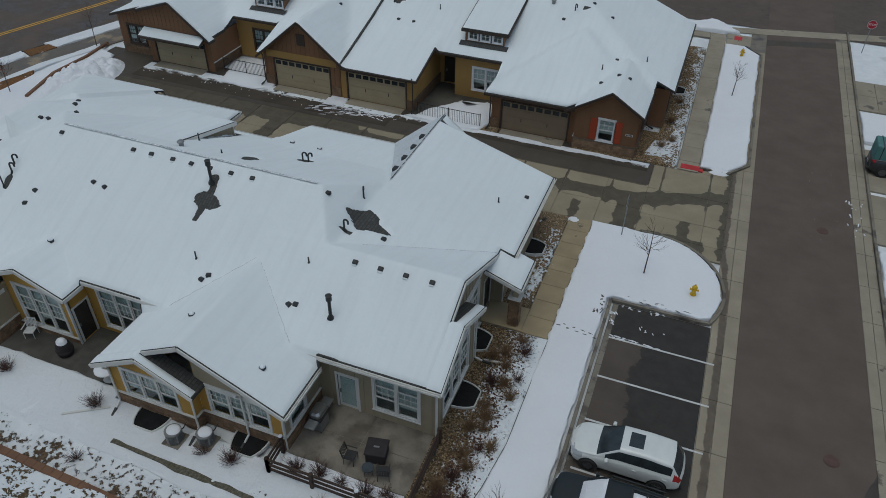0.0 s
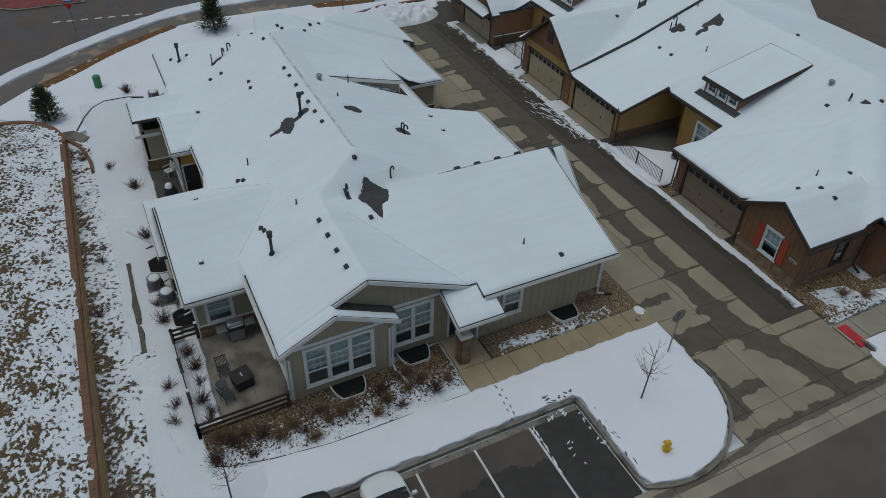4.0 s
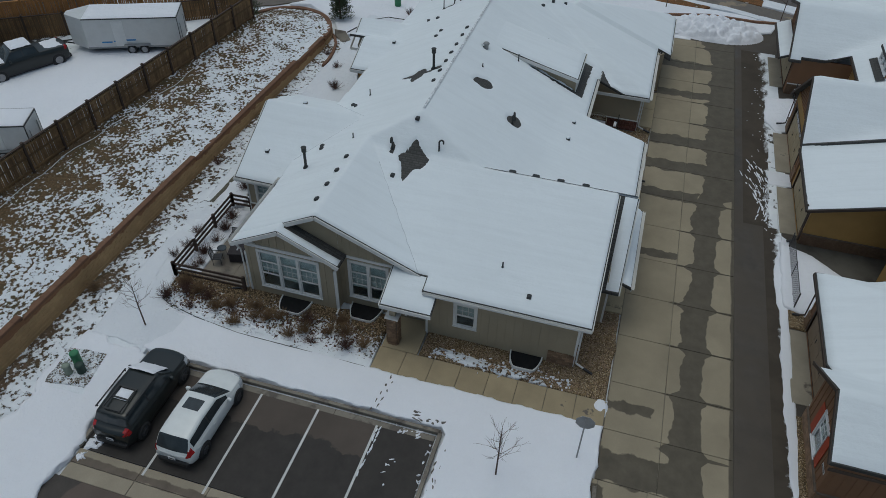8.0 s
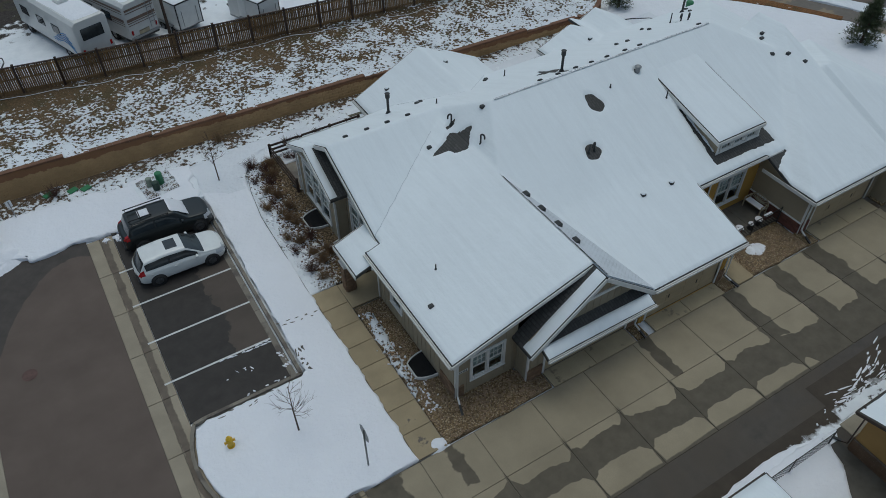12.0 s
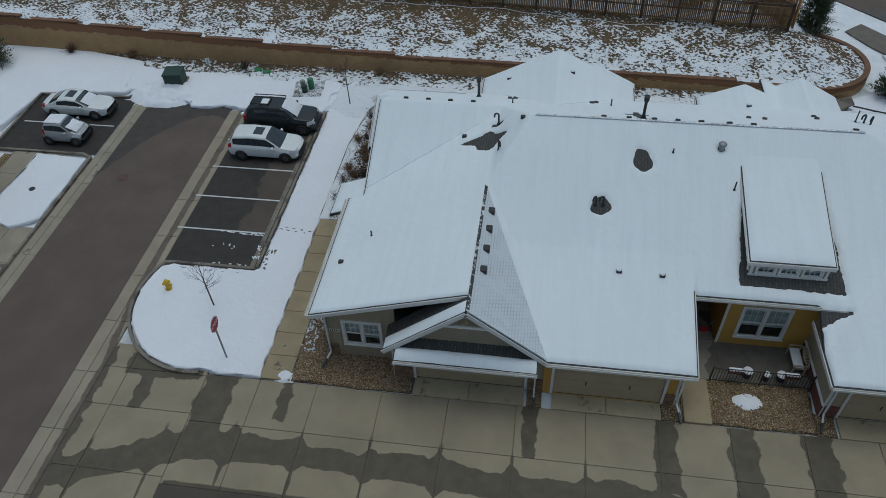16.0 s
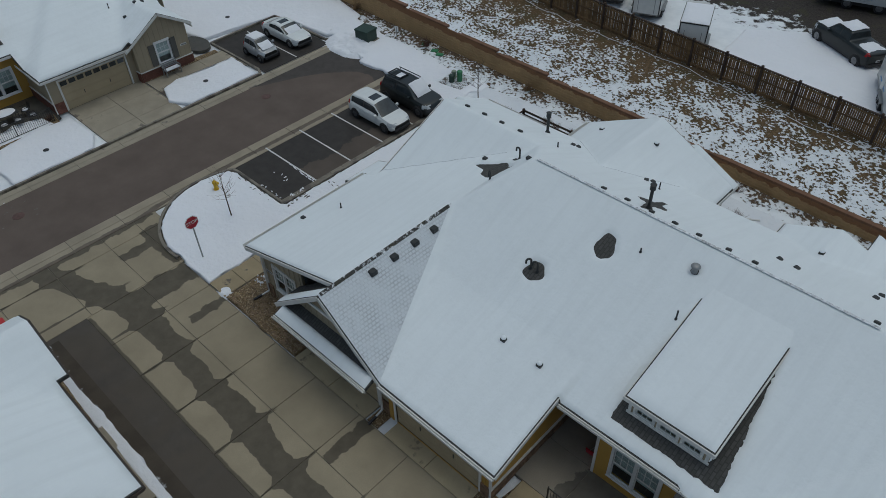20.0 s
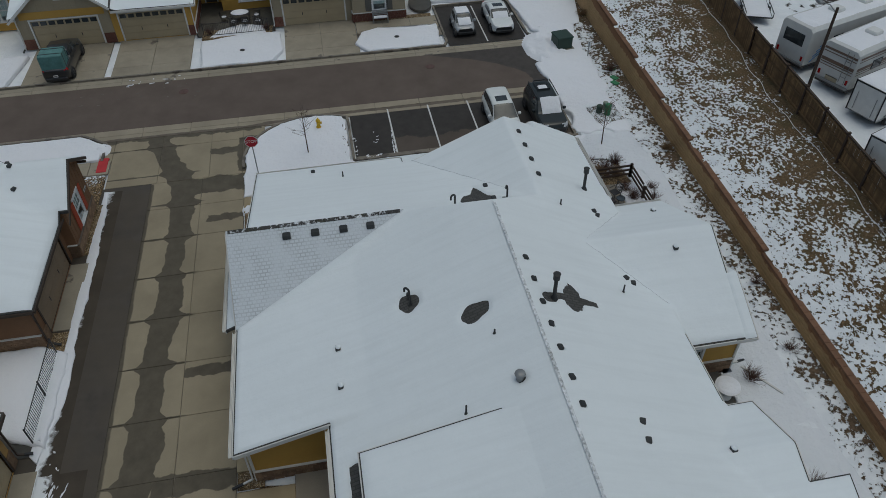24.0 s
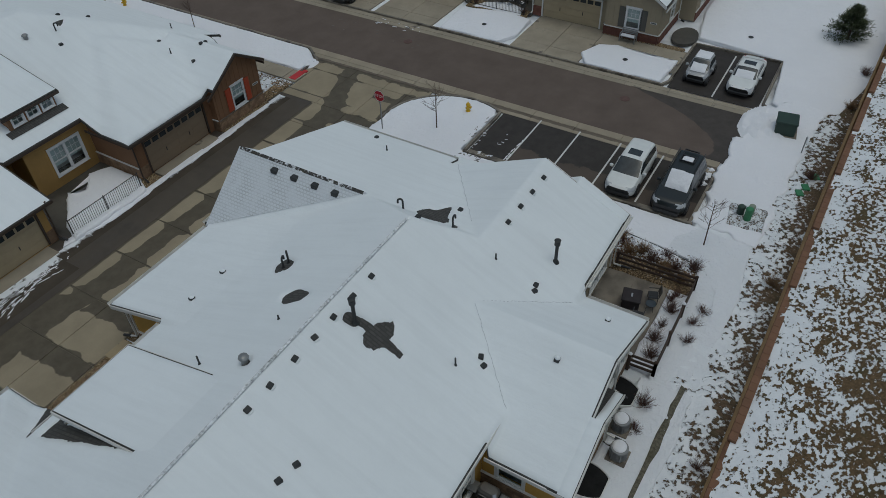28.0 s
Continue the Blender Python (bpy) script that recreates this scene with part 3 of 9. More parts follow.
    def weld(self):
        seen, to, keep = {}, [], []
        for p in self.v:
            key = (round(p[0], 4), round(p[1], 4), round(p[2], 4))
            if key not in seen:
                seen[key] = len(keep)
                keep.append(p)
            to.append(seen[key])
        self.v, self.f = keep, [tuple(to[i] for i in f) for f in self.f]
        return self

    def data(self, name, material, smooth=False):
        me = bpy.data.meshes.new(name)
        me.from_pydata(self.v, [], self.f)
        me.materials.append(material)
        if smooth:
            me.shade_smooth()
        me.update()
        return me


def part(name, mesh, material, parent=None, label="", smooth=False, m=None):
    ob = new(name, mesh.data(name, material, smooth) if isinstance(mesh, Mesh) else mesh)
    if parent:
        ob.parent = parent
    if m:
        ob.matrix_basis = m
    if label:
        ob["label"] = label
    return ob


def thing(name, label, category, m=None, group="", kind=""):
    ob = new(name)
    if m:
        ob.matrix_basis = m
    return tagged(ob, label, category, group, kind)


def structure(name, mesh, material, label, smooth=False):
    return tagged(part(name, mesh, material, None, "", smooth), label, name.split("_")[0], "", "structure")


def shift(x, y, z=0.0, rz=0.0):
    return pose(x, y, z, 0, 0, rz)


def wave(x, y, seed=0.0):
    """Smooth irregular values in about -1..1."""
    s = np.sin(x * 0.9 + 1.3 * np.sin(y * 0.7 + seed) + seed) + np.sin(y * 1.1 + 1.7 * np.sin(x * 0.53 + 2 * seed))
    s = s + 0.6 * np.sin(x * 2.3 + y * 1.9 + 3 * seed) + 0.5 * np.sin(x * 4.7 - y * 3.9 + seed) + 0.35 * np.sin(x * 8.1 + y * 9.3 + 5 * seed)
    return s / 3.4


def cuts(lo, hi, step, marks=()):
    ticks = sorted({round(lo, 4), round(hi, 4), *[round(m, 4) for m in marks if lo < m < hi]})
    out = []
    for a, b in zip(ticks, ticks[1:]):
        out += list(np.linspace(a, b, max(1, int(round((b - a) / step))), endpoint=False))
    return np.array(out + [ticks[-1]])


def sheet(rects, height, step, lift=0.0, rough=0.0, holes=None, drop=None, skirt=None, seed=0.0, inset=0.0):
    """A mesh over the union of plan rectangles. drop: how far its rim sinks; skirt: how deep closed sides hang."""
    xs = cuts(min(r[0] for r in rects), max(r[1] for r in rects), step, [v for r in rects for v in r[:2]])
    ys = cuts(min(r[2] for r in rects), max(r[3] for r in rects), step, [v for r in rects for v in r[2:]])
    cx, cy = np.meshgrid((xs[1:] + xs[:-1]) / 2, (ys[1:] + ys[:-1]) / 2, indexing="ij")
    keep = np.zeros(cx.shape, bool)
    for x0, x1, y0, y1 in rects:
        keep |= (cx > x0) & (cx < x1) & (cy > y0) & (cy < y1)
    outer = keep.copy()

    def bare(px, py):
        """Distance outside the melted holes, about in metres."""
        out_ = 0 * px + 9.0
        for hole in holes:
            if hole[0] == "poly":
                d = 0 * px - 9.0
                for (ax_, ay_), (bx_, by_) in zip(hole[1], hole[1][1:] + hole[1][:1]):
                    ex, ey = bx_ - ax_, by_ - ay_
                    d = np.maximum(d, ((px - ax_) * ey - (py - ay_) * ex) / math.hypot(ex, ey))
                out_ = np.minimum(out_, d + 0.02 + hole[2] * (wave(px * 5, py * 5, 3.0) + 0.6 * wave(px * 14, py * 14, 1.0)))
                continue
            hx, hy, rx, ry, turn, sd = hole
            c, s = math.cos(turn), math.sin(turn)
            u, v = (px - hx) * c + (py - hy) * s, -(px - hx) * s + (py - hy) * c
            ang = np.arctan2(v / ry, u / rx)
            star = 1.0 if sd < 5 else 0.25
            edge = 1 + star * (0.26 * np.sin(3 * ang + sd) + 0.16 * np.sin(5 * ang + 2.1 * sd)) + 0.1 * wave(px * 2, py * 2, sd)
            out_ = np.minimum(out_, (np.hypot(u / rx, v / ry) - edge) * min(rx, ry))
        return out_

    if holes:
        keep &= bare(cx, cy) > 0
    gx, gy = np.meshgrid(xs, ys, indexing="ij")
    if holes:
        solid = np.pad(keep, 1)
        near = (solid[1:, 1:] | solid[:-1, 1:] | solid[1:, :-1] | solid[:-1, :-1]) & ~(solid[1:, 1:] & solid[:-1, 1:] & solid[1:, :-1] & solid[:-1, :-1])
        px, py = gx[near], gy[near]
        g = bare(px, py)
        e = 0.01
        ax, ay = (bare(px + e, py) - g) / e, (bare(px, py + e) - g) / e
        n2 = np.maximum(ax * ax + ay * ay, 0.2)
        go = np.abs(g) < 1.2 * step
        gx[near] = px - np.where(go, np.clip(g * ax / n2, -0.62 * step, 0.62 * step), 0)
        gy[near] = py - np.where(go, np.clip(g * ay / n2, -0.62 * step, 0.62 * step), 0)
    if inset:
        o = np.pad(outer, 1).astype(float)
        q00, q10, q01, q11 = o[:-1, :-1], o[1:, :-1], o[:-1, 1:], o[1:, 1:]
        sx, sy = (q10 + q11) - (q00 + q01), (q01 + q11) - (q00 + q10)
        gx = gx + inset * np.sign(sx)
        gy = gy + inset * np.sign(sy)
    gz = height(gx, gy) + lift
    if rough:
        gz = gz + rough * wave(gx, gy, seed) + 0.35 * rough * wave(gx * 3.1, gy * 3.3, seed + 1)
    pad = np.pad(keep, 1)
    corner = [pad[1:, 1:], pad[:-1, 1:], pad[1:, :-1], pad[:-1, :-1]]
    used = corner[0] | corner[1] | corner[2] | corner[3]
    rim = used & ~(corner[0] & corner[1] & corner[2] & corner[3])
    if drop is not None:
        gz = np.where(rim, gz - drop, gz)
    index = -np.ones(gx.shape, int)
    index[used] = np.arange(used.sum())
    verts = np.stack([gx[used], gy[used], gz[used]], 1)
    i, j = np.nonzero(keep)
    faces = np.stack([index[i, j], index[i + 1, j], index[i + 1, j + 1], index[i, j + 1]], 1)
    out = Mesh()
    out.v, out.f = [tuple(p) for p in verts.tolist()], [tuple(q) for q in faces.tolist()]
    if skirt:
        low = len(out.v)
        out.v += [(x, y, z - skirt) for x, y, z in out.v]
        out.f += [tuple(low + k for k in reversed(q)) for q in faces.tolist()]
        for di, dj, a, b in ((0, -1, (0, 0), (1, 0)), (0, 1, (1, 1), (0, 1)), (-1, 0, (0, 1), (0, 0)), (1, 0, (1, 0), (1, 1))):
            gone = keep & ~pad[1 + di : 1 + di + keep.shape[0], 1 + dj : 1 + dj + keep.shape[1]]
            for p, q in zip(*np.nonzero(gone)):
                e, f = int(index[p + a[0], q + a[1]]), int(index[p + b[0], q + b[1]])
                out.f.append((f, e, low + e, low + f))
    return out


def flat(z):
    return lambda x, y: 0 * x + z


# ---- ground and paving ----


def slab_row(parent, mat, xs, ys, z0, z1, gap=0.012, name="slab"):
    shared = {}
    for a, b in zip(xs, xs[1:]):
        for c, d in zip(ys, ys[1:]):
            key = (round(b - a, 3), round(d - c, 3))
            if key not in shared:
                w, h = key
                shared[key] = Mesh().soft(-w / 2 + gap, w / 2 - gap, -h / 2 + gap, h / 2 - gap, z0, z1, 0.012).data(name, mat)
            part(name, shared[key], mat, parent, m=shift((a + b) / 2, (c + d) / 2))


ground = structure("ground", sheet([(-420, 420, -420, 420)], flat(-0.09), 60), FAR_SNOW, "snow-covered ground reaching to the horizon")
street = structure("road_street", sheet([(12.34, 18.25, 14.6, 90)], flat(0.0), 3.0, skirt=0.06), ASPHALT, "brown-grey asphalt street with damp edges")
road_cross = structure("road_cross", sheet([(-36, 120, 73.2, 90)], flat(-0.02), 5.0), ROAD_DRY, "asphalt cross street beyond the far row")
bay = structure("road_parking_bay", sheet([(6.0, 10.98, 15.2, 29.2)], flat(0.004), 1.0, skirt=0.06), BAY, "dark wet asphalt parking bay")
lane = structure("road_alley_lane", sheet([(-41.0, -36.5, 38.0, 46.0), (-36.5, 5.955, 41.5, 46.0)], flat(0.0), 1.5, skirt=0.06), LANE, "damp dark asphalt strip of the alley")


def ribbon(a, b, z0, z1):
    """A slab between two lines of equally many points."""
    n = len(a)
    m = Mesh().add([(*p, z1) for p in a] + [(*p, z1) for p in b] + [(*p, z0) for p in a] + [(*p, z0) for p in b], [])
    for i in range(n - 1):
        m.f += [(i, i + 1, n + i + 1, n + i), (2 * n + i, 2 * n + i + 1, i + 1, i), (n + i, n + i + 1, 3 * n + i + 1, 3 * n + i)]
    m.f += [(0, n, 3 * n, 2 * n), (n - 1, 3 * n - 1, 4 * n - 1, 2 * n - 1)]
    return m


structure("pavement_cross_gutter", ribbon([(9.0, 72.3), (11.4, 72.9), (17.9, 74.5), (22.3, 75.6), (30, 77.6)], [(9.3, 71.2), (11.7, 71.55), (17.85, 72.95), (22.2, 74.0), (30, 76.0)], -0.05, 0.014), DRIVE, "concrete gutter across the mouth of the street")
structure("road_patch", ribbon([(12.36, 70.4), (18.22, 71.9)], [(12.36, 69.1), (18.22, 70.6)], -0.02, 0.006), LANE, "dark wet asphalt patch before the cross gutter")
ROAD_EDGE = [(-22, -40), (-26, -12), (-30, -5), (-34.7, 0.3), (-40.0, 6.8), (-45.1, 13.9), (-48.8, 20.9), (-49.5, 24.5), (-49.8, 30), (-49.3, 35), (-48.9, 37.5), (-47.6, 42), (-45.7, 48.6), (-44.0, 53.4), (-41.5, 62), (-38, 75), (-36, 110)]
west_road = structure("road_west", ribbon([(-90 + 8 * (y > 60), y) for x, y in ROAD_EDGE], ROAD_EDGE, -0.08, 0.0), ROAD2, "curving asphalt road past the end of the alley")

alley = structure("pavement_alley", sheet([(-36.5, 5.96, 36.0, 41.5)], flat(-0.03), 4.0), KERB, "concrete alley paving with wet streaks")
slab_row(alley, CONCRETE, [-36.5, -35.3, -32.3] + [0.72 - 3.0 * k for k in range(10, -1, -1)] + [3.4, 5.96], [36.03, 38.5, 41.5], -0.1, 0.006)
apron = structure("pavement_apron", sheet([(5.96, 11.0, 34.8, 44.2)], flat(-0.03), 2.0), KERB, "concrete apron where the alley meets the street")
slab_row(apron, CONCRETE, [5.96, 9.75, 11.0], [34.8, 36.15, 38.15, 41.2, 44.2], -0.1, 0.006)
slab_row(apron, CONCRETE, [8.65, 11.0], [44.2, 45.0], -0.1, 0.006)
for x0, x1 in ((-8.6, -3.65), (-14.5, -9.8), (-26.75, -21.8)):
    slab_row(apron, APRON, [x0, (x0 + x1) / 2, x1], [35.0, 36.03], -0.05, 0.03)
valley_gutter = structure("pavement_gutter", sheet([(11.0, 12.34, 15.2, 72)], flat(-0.03), 4.0), KERB, "concrete valley gutter along the street")
slab_row(valley_gutter, GUTTER_W, [11.0, 11.67, 12.34], list(np.arange(15.2, 70, 3.05)), -0.1, 0.008)
east_gutter = structure("pavement_east_gutter", sheet([(18.25, 19.25, 17.4, 90)], flat(-0.03), 4.0), KERB, "concrete gutter on the far side of the street")
slab_row(east_gutter, DRIVE, [18.25, 18.75, 19.25], list(np.arange(14.4, 75, 3.05)), -0.1, 0.01)
walkway = structure("pavement_walkway", sheet([(2.03, 3.47, 25.2, 36.0)], flat(0.06), 4.0), KERB, "tan concrete walkway along the gable end")
slab_row(walkway, WALKWAY, [2.05, 3.45], list(np.linspace(25.2, 36.0, 9)), 0.0, 0.1)
slab_row(walkway, WALKWAY, [-0.1, 2.05], [25.25, 27.05], 0.0, 0.1)


def kerb(name, pts, w=0.16, z=0.15):
    k = Mesh()
    for a, b in zip(pts, pts[1:]):
        k.board((*a, z / 2 - 0.02), (*b, z / 2 - 0.02), w, z + 0.04)
    return structure(name, k, KERB, "damp grey concrete kerb")


def curve_pts(c, rx, ry, a0, a1, n):
    return [(c[0] + rx * math.cos(radians(a0 + (a1 - a0) * i / n)), c[1] + ry * math.sin(radians(a0 + (a1 - a0) * i / n))) for i in range(n + 1)]


def drift(name, poly, top, mat, label, step=0.35, rough=0.025, rim=0.1, wild=0.0):
    """A layer of snow or soil over a plan polygon, with a soft rim."""
    n = len(poly)
    out = []
    for i in range(n):
        a, b = Vector(poly[i]), Vector(poly[(i + 1) % n])
        k = max(1, int((b - a).length / step))
        out += [a.lerp(b, j / k) for j in range(k)]
    bm = bmesh.new()
    mid = Vector((sum(p.x for p in out) / len(out), sum(p.y for p in out) / len(out)))
    loops = []
    for back, z in ((0.0, -0.06), (0.0, top - rim * 0.75), (rim * 0.45, top - rim * 0.2), (rim * 1.3, top), (rim * 1.3 + 0.05, top)):
        ring = []
        for i, p in enumerate(out):
            d = (out[(i + 1) % len(out)] - out[i - 1])
            nrm = Vector((-d.y, d.x)).normalized() if d.length else Vector((0, 0))
            q = p + nrm * (back + (0.05 * math.sin(7.1 * i) + 0.04 * math.sin(2.3 * i) if back == 0.0 and z > 0 else 0) + wild * (noise.noise((p.x * 0.55, p.y * 0.55, top)) + 0.5 * noise.noise((p.x * 1.7, p.y * 1.7, top))))
            ring.append(bm.verts.new((q.x, q.y, z + (rough * float(wave(q.x, q.y, top)) if back else 0))))
        loops.append(ring)
    for lo, hi in zip(loops, loops[1:]):
        for i in range(len(out)):
            bm.faces.new((lo[i], lo[(i + 1) % len(out)], hi[(i + 1) % len(out)], hi[i]))
    bm.faces.new(loops[-1])
    bmesh.ops.triangulate(bm, faces=[f for f in bm.faces if len(f.verts) > 4])
    me = bpy.data.meshes.new(name)
    bm.to_mesh(me)
    bm.free()
    me.materials.append(mat)
    me.shade_smooth()
    ob = new(name, me)
    return tagged(ob, label, name.split("_")[0], "", "structure")


bulb = [(5.9, 29.55), (10.3, 29.55)] + curve_pts((7.0, 31.6), 4.25, 4.35, -25, 98, 16) + [(5.2, 36.02), (3.45, 35.97)]
drift("lawn_corner", [(3.05, 14.5), (5.6, 14.6), (5.6, 29.3)] + bulb + [(3.46, 25.0), (3.42, 18.4), (3.15, 16.0)], 0.185, SNOW, "smooth snow over the lawn by the parking bay", 0.22, 0.025, 0.06, 0.05)
kerb("kerb_corner", [(5.82, 15.0), (5.82, 29.36), (10.4, 29.36)] + curve_pts((7.0, 31.6), 4.42, 4.5, -29, 98, 18))
kerb("kerb_bay_end", [(5.9, 15.15), (11.0, 15.15)])
slab_row(bay, KERB, [6.0, 6.3], [15.3, 20, 24.6, 29.2], -0.05, 0.012)
drift("lawn_south", [(-27.0, 9.6), (5.7, 9.2), (30, 8.0), (58, 6.6), (58, 10.6), (30, 11.8), (26, 13.0), (20.5, 13.2), (5.5, 14.9), (3.5, 13.4), (-27.0, 13.9)], 0.16, VERGE, "patchy snow over the verge below the wall", 1.0, 0.04)
drift("lawn_bay_end", [(5.5, 11.6), (21.0, 10.6), (21.0, 13.6), (17.6, 14.0), (15.3, 15.4), (12.2, 15.2), (9.9, 15.0), (6.0, 15.0)], 0.24, SNOW, "deep ploughed snow at the dead end of the street", 0.25, 0.07, 0.12, 0.5)
drift("lawn_back", [(-32, 11.6), (-14, 11.7), (-5.3, 11.5), (1.5, 11.4), (5.5, 11.8), (5.6, 15.6), (3.2, 15.6), (2.85, 14.4), (2.25, 13.2), (1.2, 12.55), (-0.5, 12.3), (-5.4, 12.3), (-14, 12.5), (-32, 12.6)], 0.185, TRODDEN, "trodden snow behind the houses", 0.4, 0.05, 0.06, 0.12)
drift("lawn_back_beds", [(-32, 12.3), (-14, 12.2), (-5.45, 12.05), (-5.45, 13.9), (-13.6, 14.3), (-13.6, 14.75), (-21.0, 14.8), (-32, 15.2)], 0.19, TRODDEN, "snow along the back walls", 0.4, 0.05, 0.06)
drift("lawn_west", [(-36.4, 8.6), (-31.9, 4.2), (-32.2, 6.0), (-30.0, 9.2), (-27.5, 10.6), (-28, 11.4), (-30, 16), (-31, 17.8), (-34, 24), (-34.3, 35.6), (-37.0, 35.8), (-38.2, 40.0), (-39.8, 44.4), (-41.6, 45.0), (-42.6, 42.6), (-43.0, 40.0), (-43.0, 38.6), (-43.1, 36.0), (-43.5, 33.6), (-44.5, 33.2), (-44.7, 28.0), (-44.7, 24.0), (-44.2, 21.0), (-40.8, 15.4), (-38.2, 12.2)], 0.15, SNOW, "snow between the end house and the road", 0.8, 0.05)
drift("bed_pedestals", [(6.7, 11.5), (8.7, 11.7), (8.5, 13.6), (6.5, 13.4)], 0.29, PAD, "square gravel pad half under snow", 0.3, 0.03, 0.06)
drift("bed_fence", [(-5.9, 12.0), (-0.5, 12.0), (1.2, 12.3), (2.25, 13.1), (2.6, 13.7), (0.5, 13.5), (-5.9, 13.6)], 0.178, TRODDEN, "snow outside the rail fence", 0.3, 0.04, 0.04)
EDGE_LINE = [(3.5, 25.0), (3.46, 21.5), (3.44, 18.4), (3.14, 16.0), (2.75, 14.2), (2.2, 13.15)]
drift("bed_gable", [(0.4, 13.3), (2.3, 13.3), (2.9, 14.3), (3.2, 16.0), (3.5, 18.4), (3.54, 25.15), (0.0, 25.15), (0.4, 22.5)], 0.15, BED_SNOW, "planting bed of brown rock under thin snow", 0.6, 0.03)
drift("bed_east", [(0.45, 27.1), (2.0, 27.1), (2.0, 35.95), (-3.6, 35.95), (-3.6, 35.1), (-2.6, 34.9), (-2.6, 34.1), (0.45, 34.1)], 0.1, GRAVEL, "brown river-rock bed along the wall", 0.6, 0.02)
drift("snow_strip", [(1.3, 27.75), (1.7, 27.8), (1.95, 29.5), (2.0, 33.2), (1.75, 33.0), (1.5, 30.4)], 0.19, STRIP, "lumpy strip of melting snow on the rock bed", 0.25, 0.05)
drift("bed_patio", [(-5.1, 13.4), (0.4, 13.4), (0.4, 14.45), (-5.1, 14.6)], 0.16, SNOW, "snowy planting strip inside the rail fence", 0.5, 0.03)
drift("bed_recess", [(-20.9, 33.6), (-15.4, 33.6), (-15.4, 35.95), (-20.9, 35.95)], 0.08, GRAVEL, "brown river-rock bed before the courtyard", 0.5, 0.02)
for x0, x1 in ((-9.35, -8.7), (-15.3, -14.5), (-21.7, -20.9), (-33.5, -27.2)):
    drift("bed_pier", [(x0, 34.9), (x1, 34.9), (x1, 35.98), (x0, 35.98)], 0.07, GRAVEL, "strip of brown river rock between driveways", 0.4, 0.02)
patio_a = structure("pavement_patio", Mesh().soft(-5.15, 0.5, 14.5, 17.75, -0.05, 0.085, 0.02), KERB, "damp concrete patio slab behind the rail fence")
slab_row(patio_a, PATIO, [-5.15, -2.35, 0.5], [14.5, 16.2, 17.75], -0.05, 0.1)
patio_b = structure("pavement_patio_west", Mesh().soft(-21.2, -13.3, 14.75, 17.9, -0.05, 0.1, 0.02), PATIO_WET, "dark wet concrete patio of the mustard house")
court = structure("pavement_courtyard", Mesh().soft(-21.1, -15.0, 28.5, 33.7, -0.05, 0.085, 0.02), KERB, "damp concrete courtyard slab with stains")
slab_row(court, COURT, [-21.1, -19.3, -17.2, -15.0], [28.5, 31.4, 33.7], -0.05, 0.1)
entry_slab = structure("pavement_entry", Mesh().soft(-16.6, -15.45, 33.7, 36.0, -0.05, 0.09, 0.02), WALKWAY, "short concrete path to the courtyard")
drift("bed_mulch_path", [(-12.2, 12.17), (-8.0, 12.06), (-5.2, 11.95), (-5.1, 12.2), (-8.0, 12.31), (-12.2, 12.4)], 0.225, patchy_snow("bare_path_soil", (0.13, 0.12, 0.09), 0.78, 0.04, 5.0), "bare dark strip of path in the snow", 0.7, 0.01, 0.02, 0.03)

# bank behind the retaining wall, and the storage yard beyond the fence
def wall_line(x):
    return 9.55 - (0.018 if x > 0 else 0.028) * x - 0.00045 * x * x * (x > 0)


def wall_top(x):
    return 1.25 + 0.014 * x if x < 0 else 1.25 + 0.04 * x


def fence_line(x):
    return 2.57 - 0.088 * x


def fence_base(x):
    return 2.06 + 0.0055 * x + 0.035 * max(0.0, x - 10)


def bank_z(x, y):
    base = np.where(x < 0, 1.25 + 0.014 * x, 1.25 + 0.04 * x) - 0.05
    foot, yf = 9.55 - np.where(x > 0, 0.018 * x + 0.00045 * x * x, 0.028 * x), 2.57 - 0.088 * x
    climb = np.clip((foot - y) / (foot - yf), 0, 1) * np.clip((x + 29.5) / 4.5, 0, 1)
    return base + (2.06 + 0.0055 * x + 0.035 * np.clip(x - 10, 0, 99) - base) * climb + 0.06 * wave(x * 1.3, y * 1.5, 2.0) + 0.05 * wave(x * 3.3, y * 4.1, 1.0)


bank = Mesh()
bx = np.arange(-29.95, 60.1, 0.25)
by = np.linspace(0, 1, 28)
rows_ = []
for x in bx:
    y0, y1 = wall_line(x) - 0.12, fence_line(x) - 0.4
    if x < -26.2:
        k = 3.7 * math.sqrt(max(0.0, 1 - ((-26.2 - x) / 3.8) ** 2)) - 0.1
        y0, y1 = 6.6 + k, max(y1, 6.6 - k)
    rows_.append([(x, y0 + (y1 - y0) * t) for t in by])
grid = np.array(rows_)
gz_ = bank_z(grid[..., 0], grid[..., 1])
bank.v = [(float(a), float(b), float(c)) for a, b, c in zip(grid[..., 0].ravel(), grid[..., 1].ravel(), gz_.ravel())]
nb = len(by)
bank.f = [(i * nb + j, i * nb + j + 1, (i + 1) * nb + j + 1, (i + 1) * nb + j) for i in range(len(bx) - 1) for j in range(nb - 1)]
structure("ground_bank", bank, BANK, "earth bank of dead grass under broken snow", True)
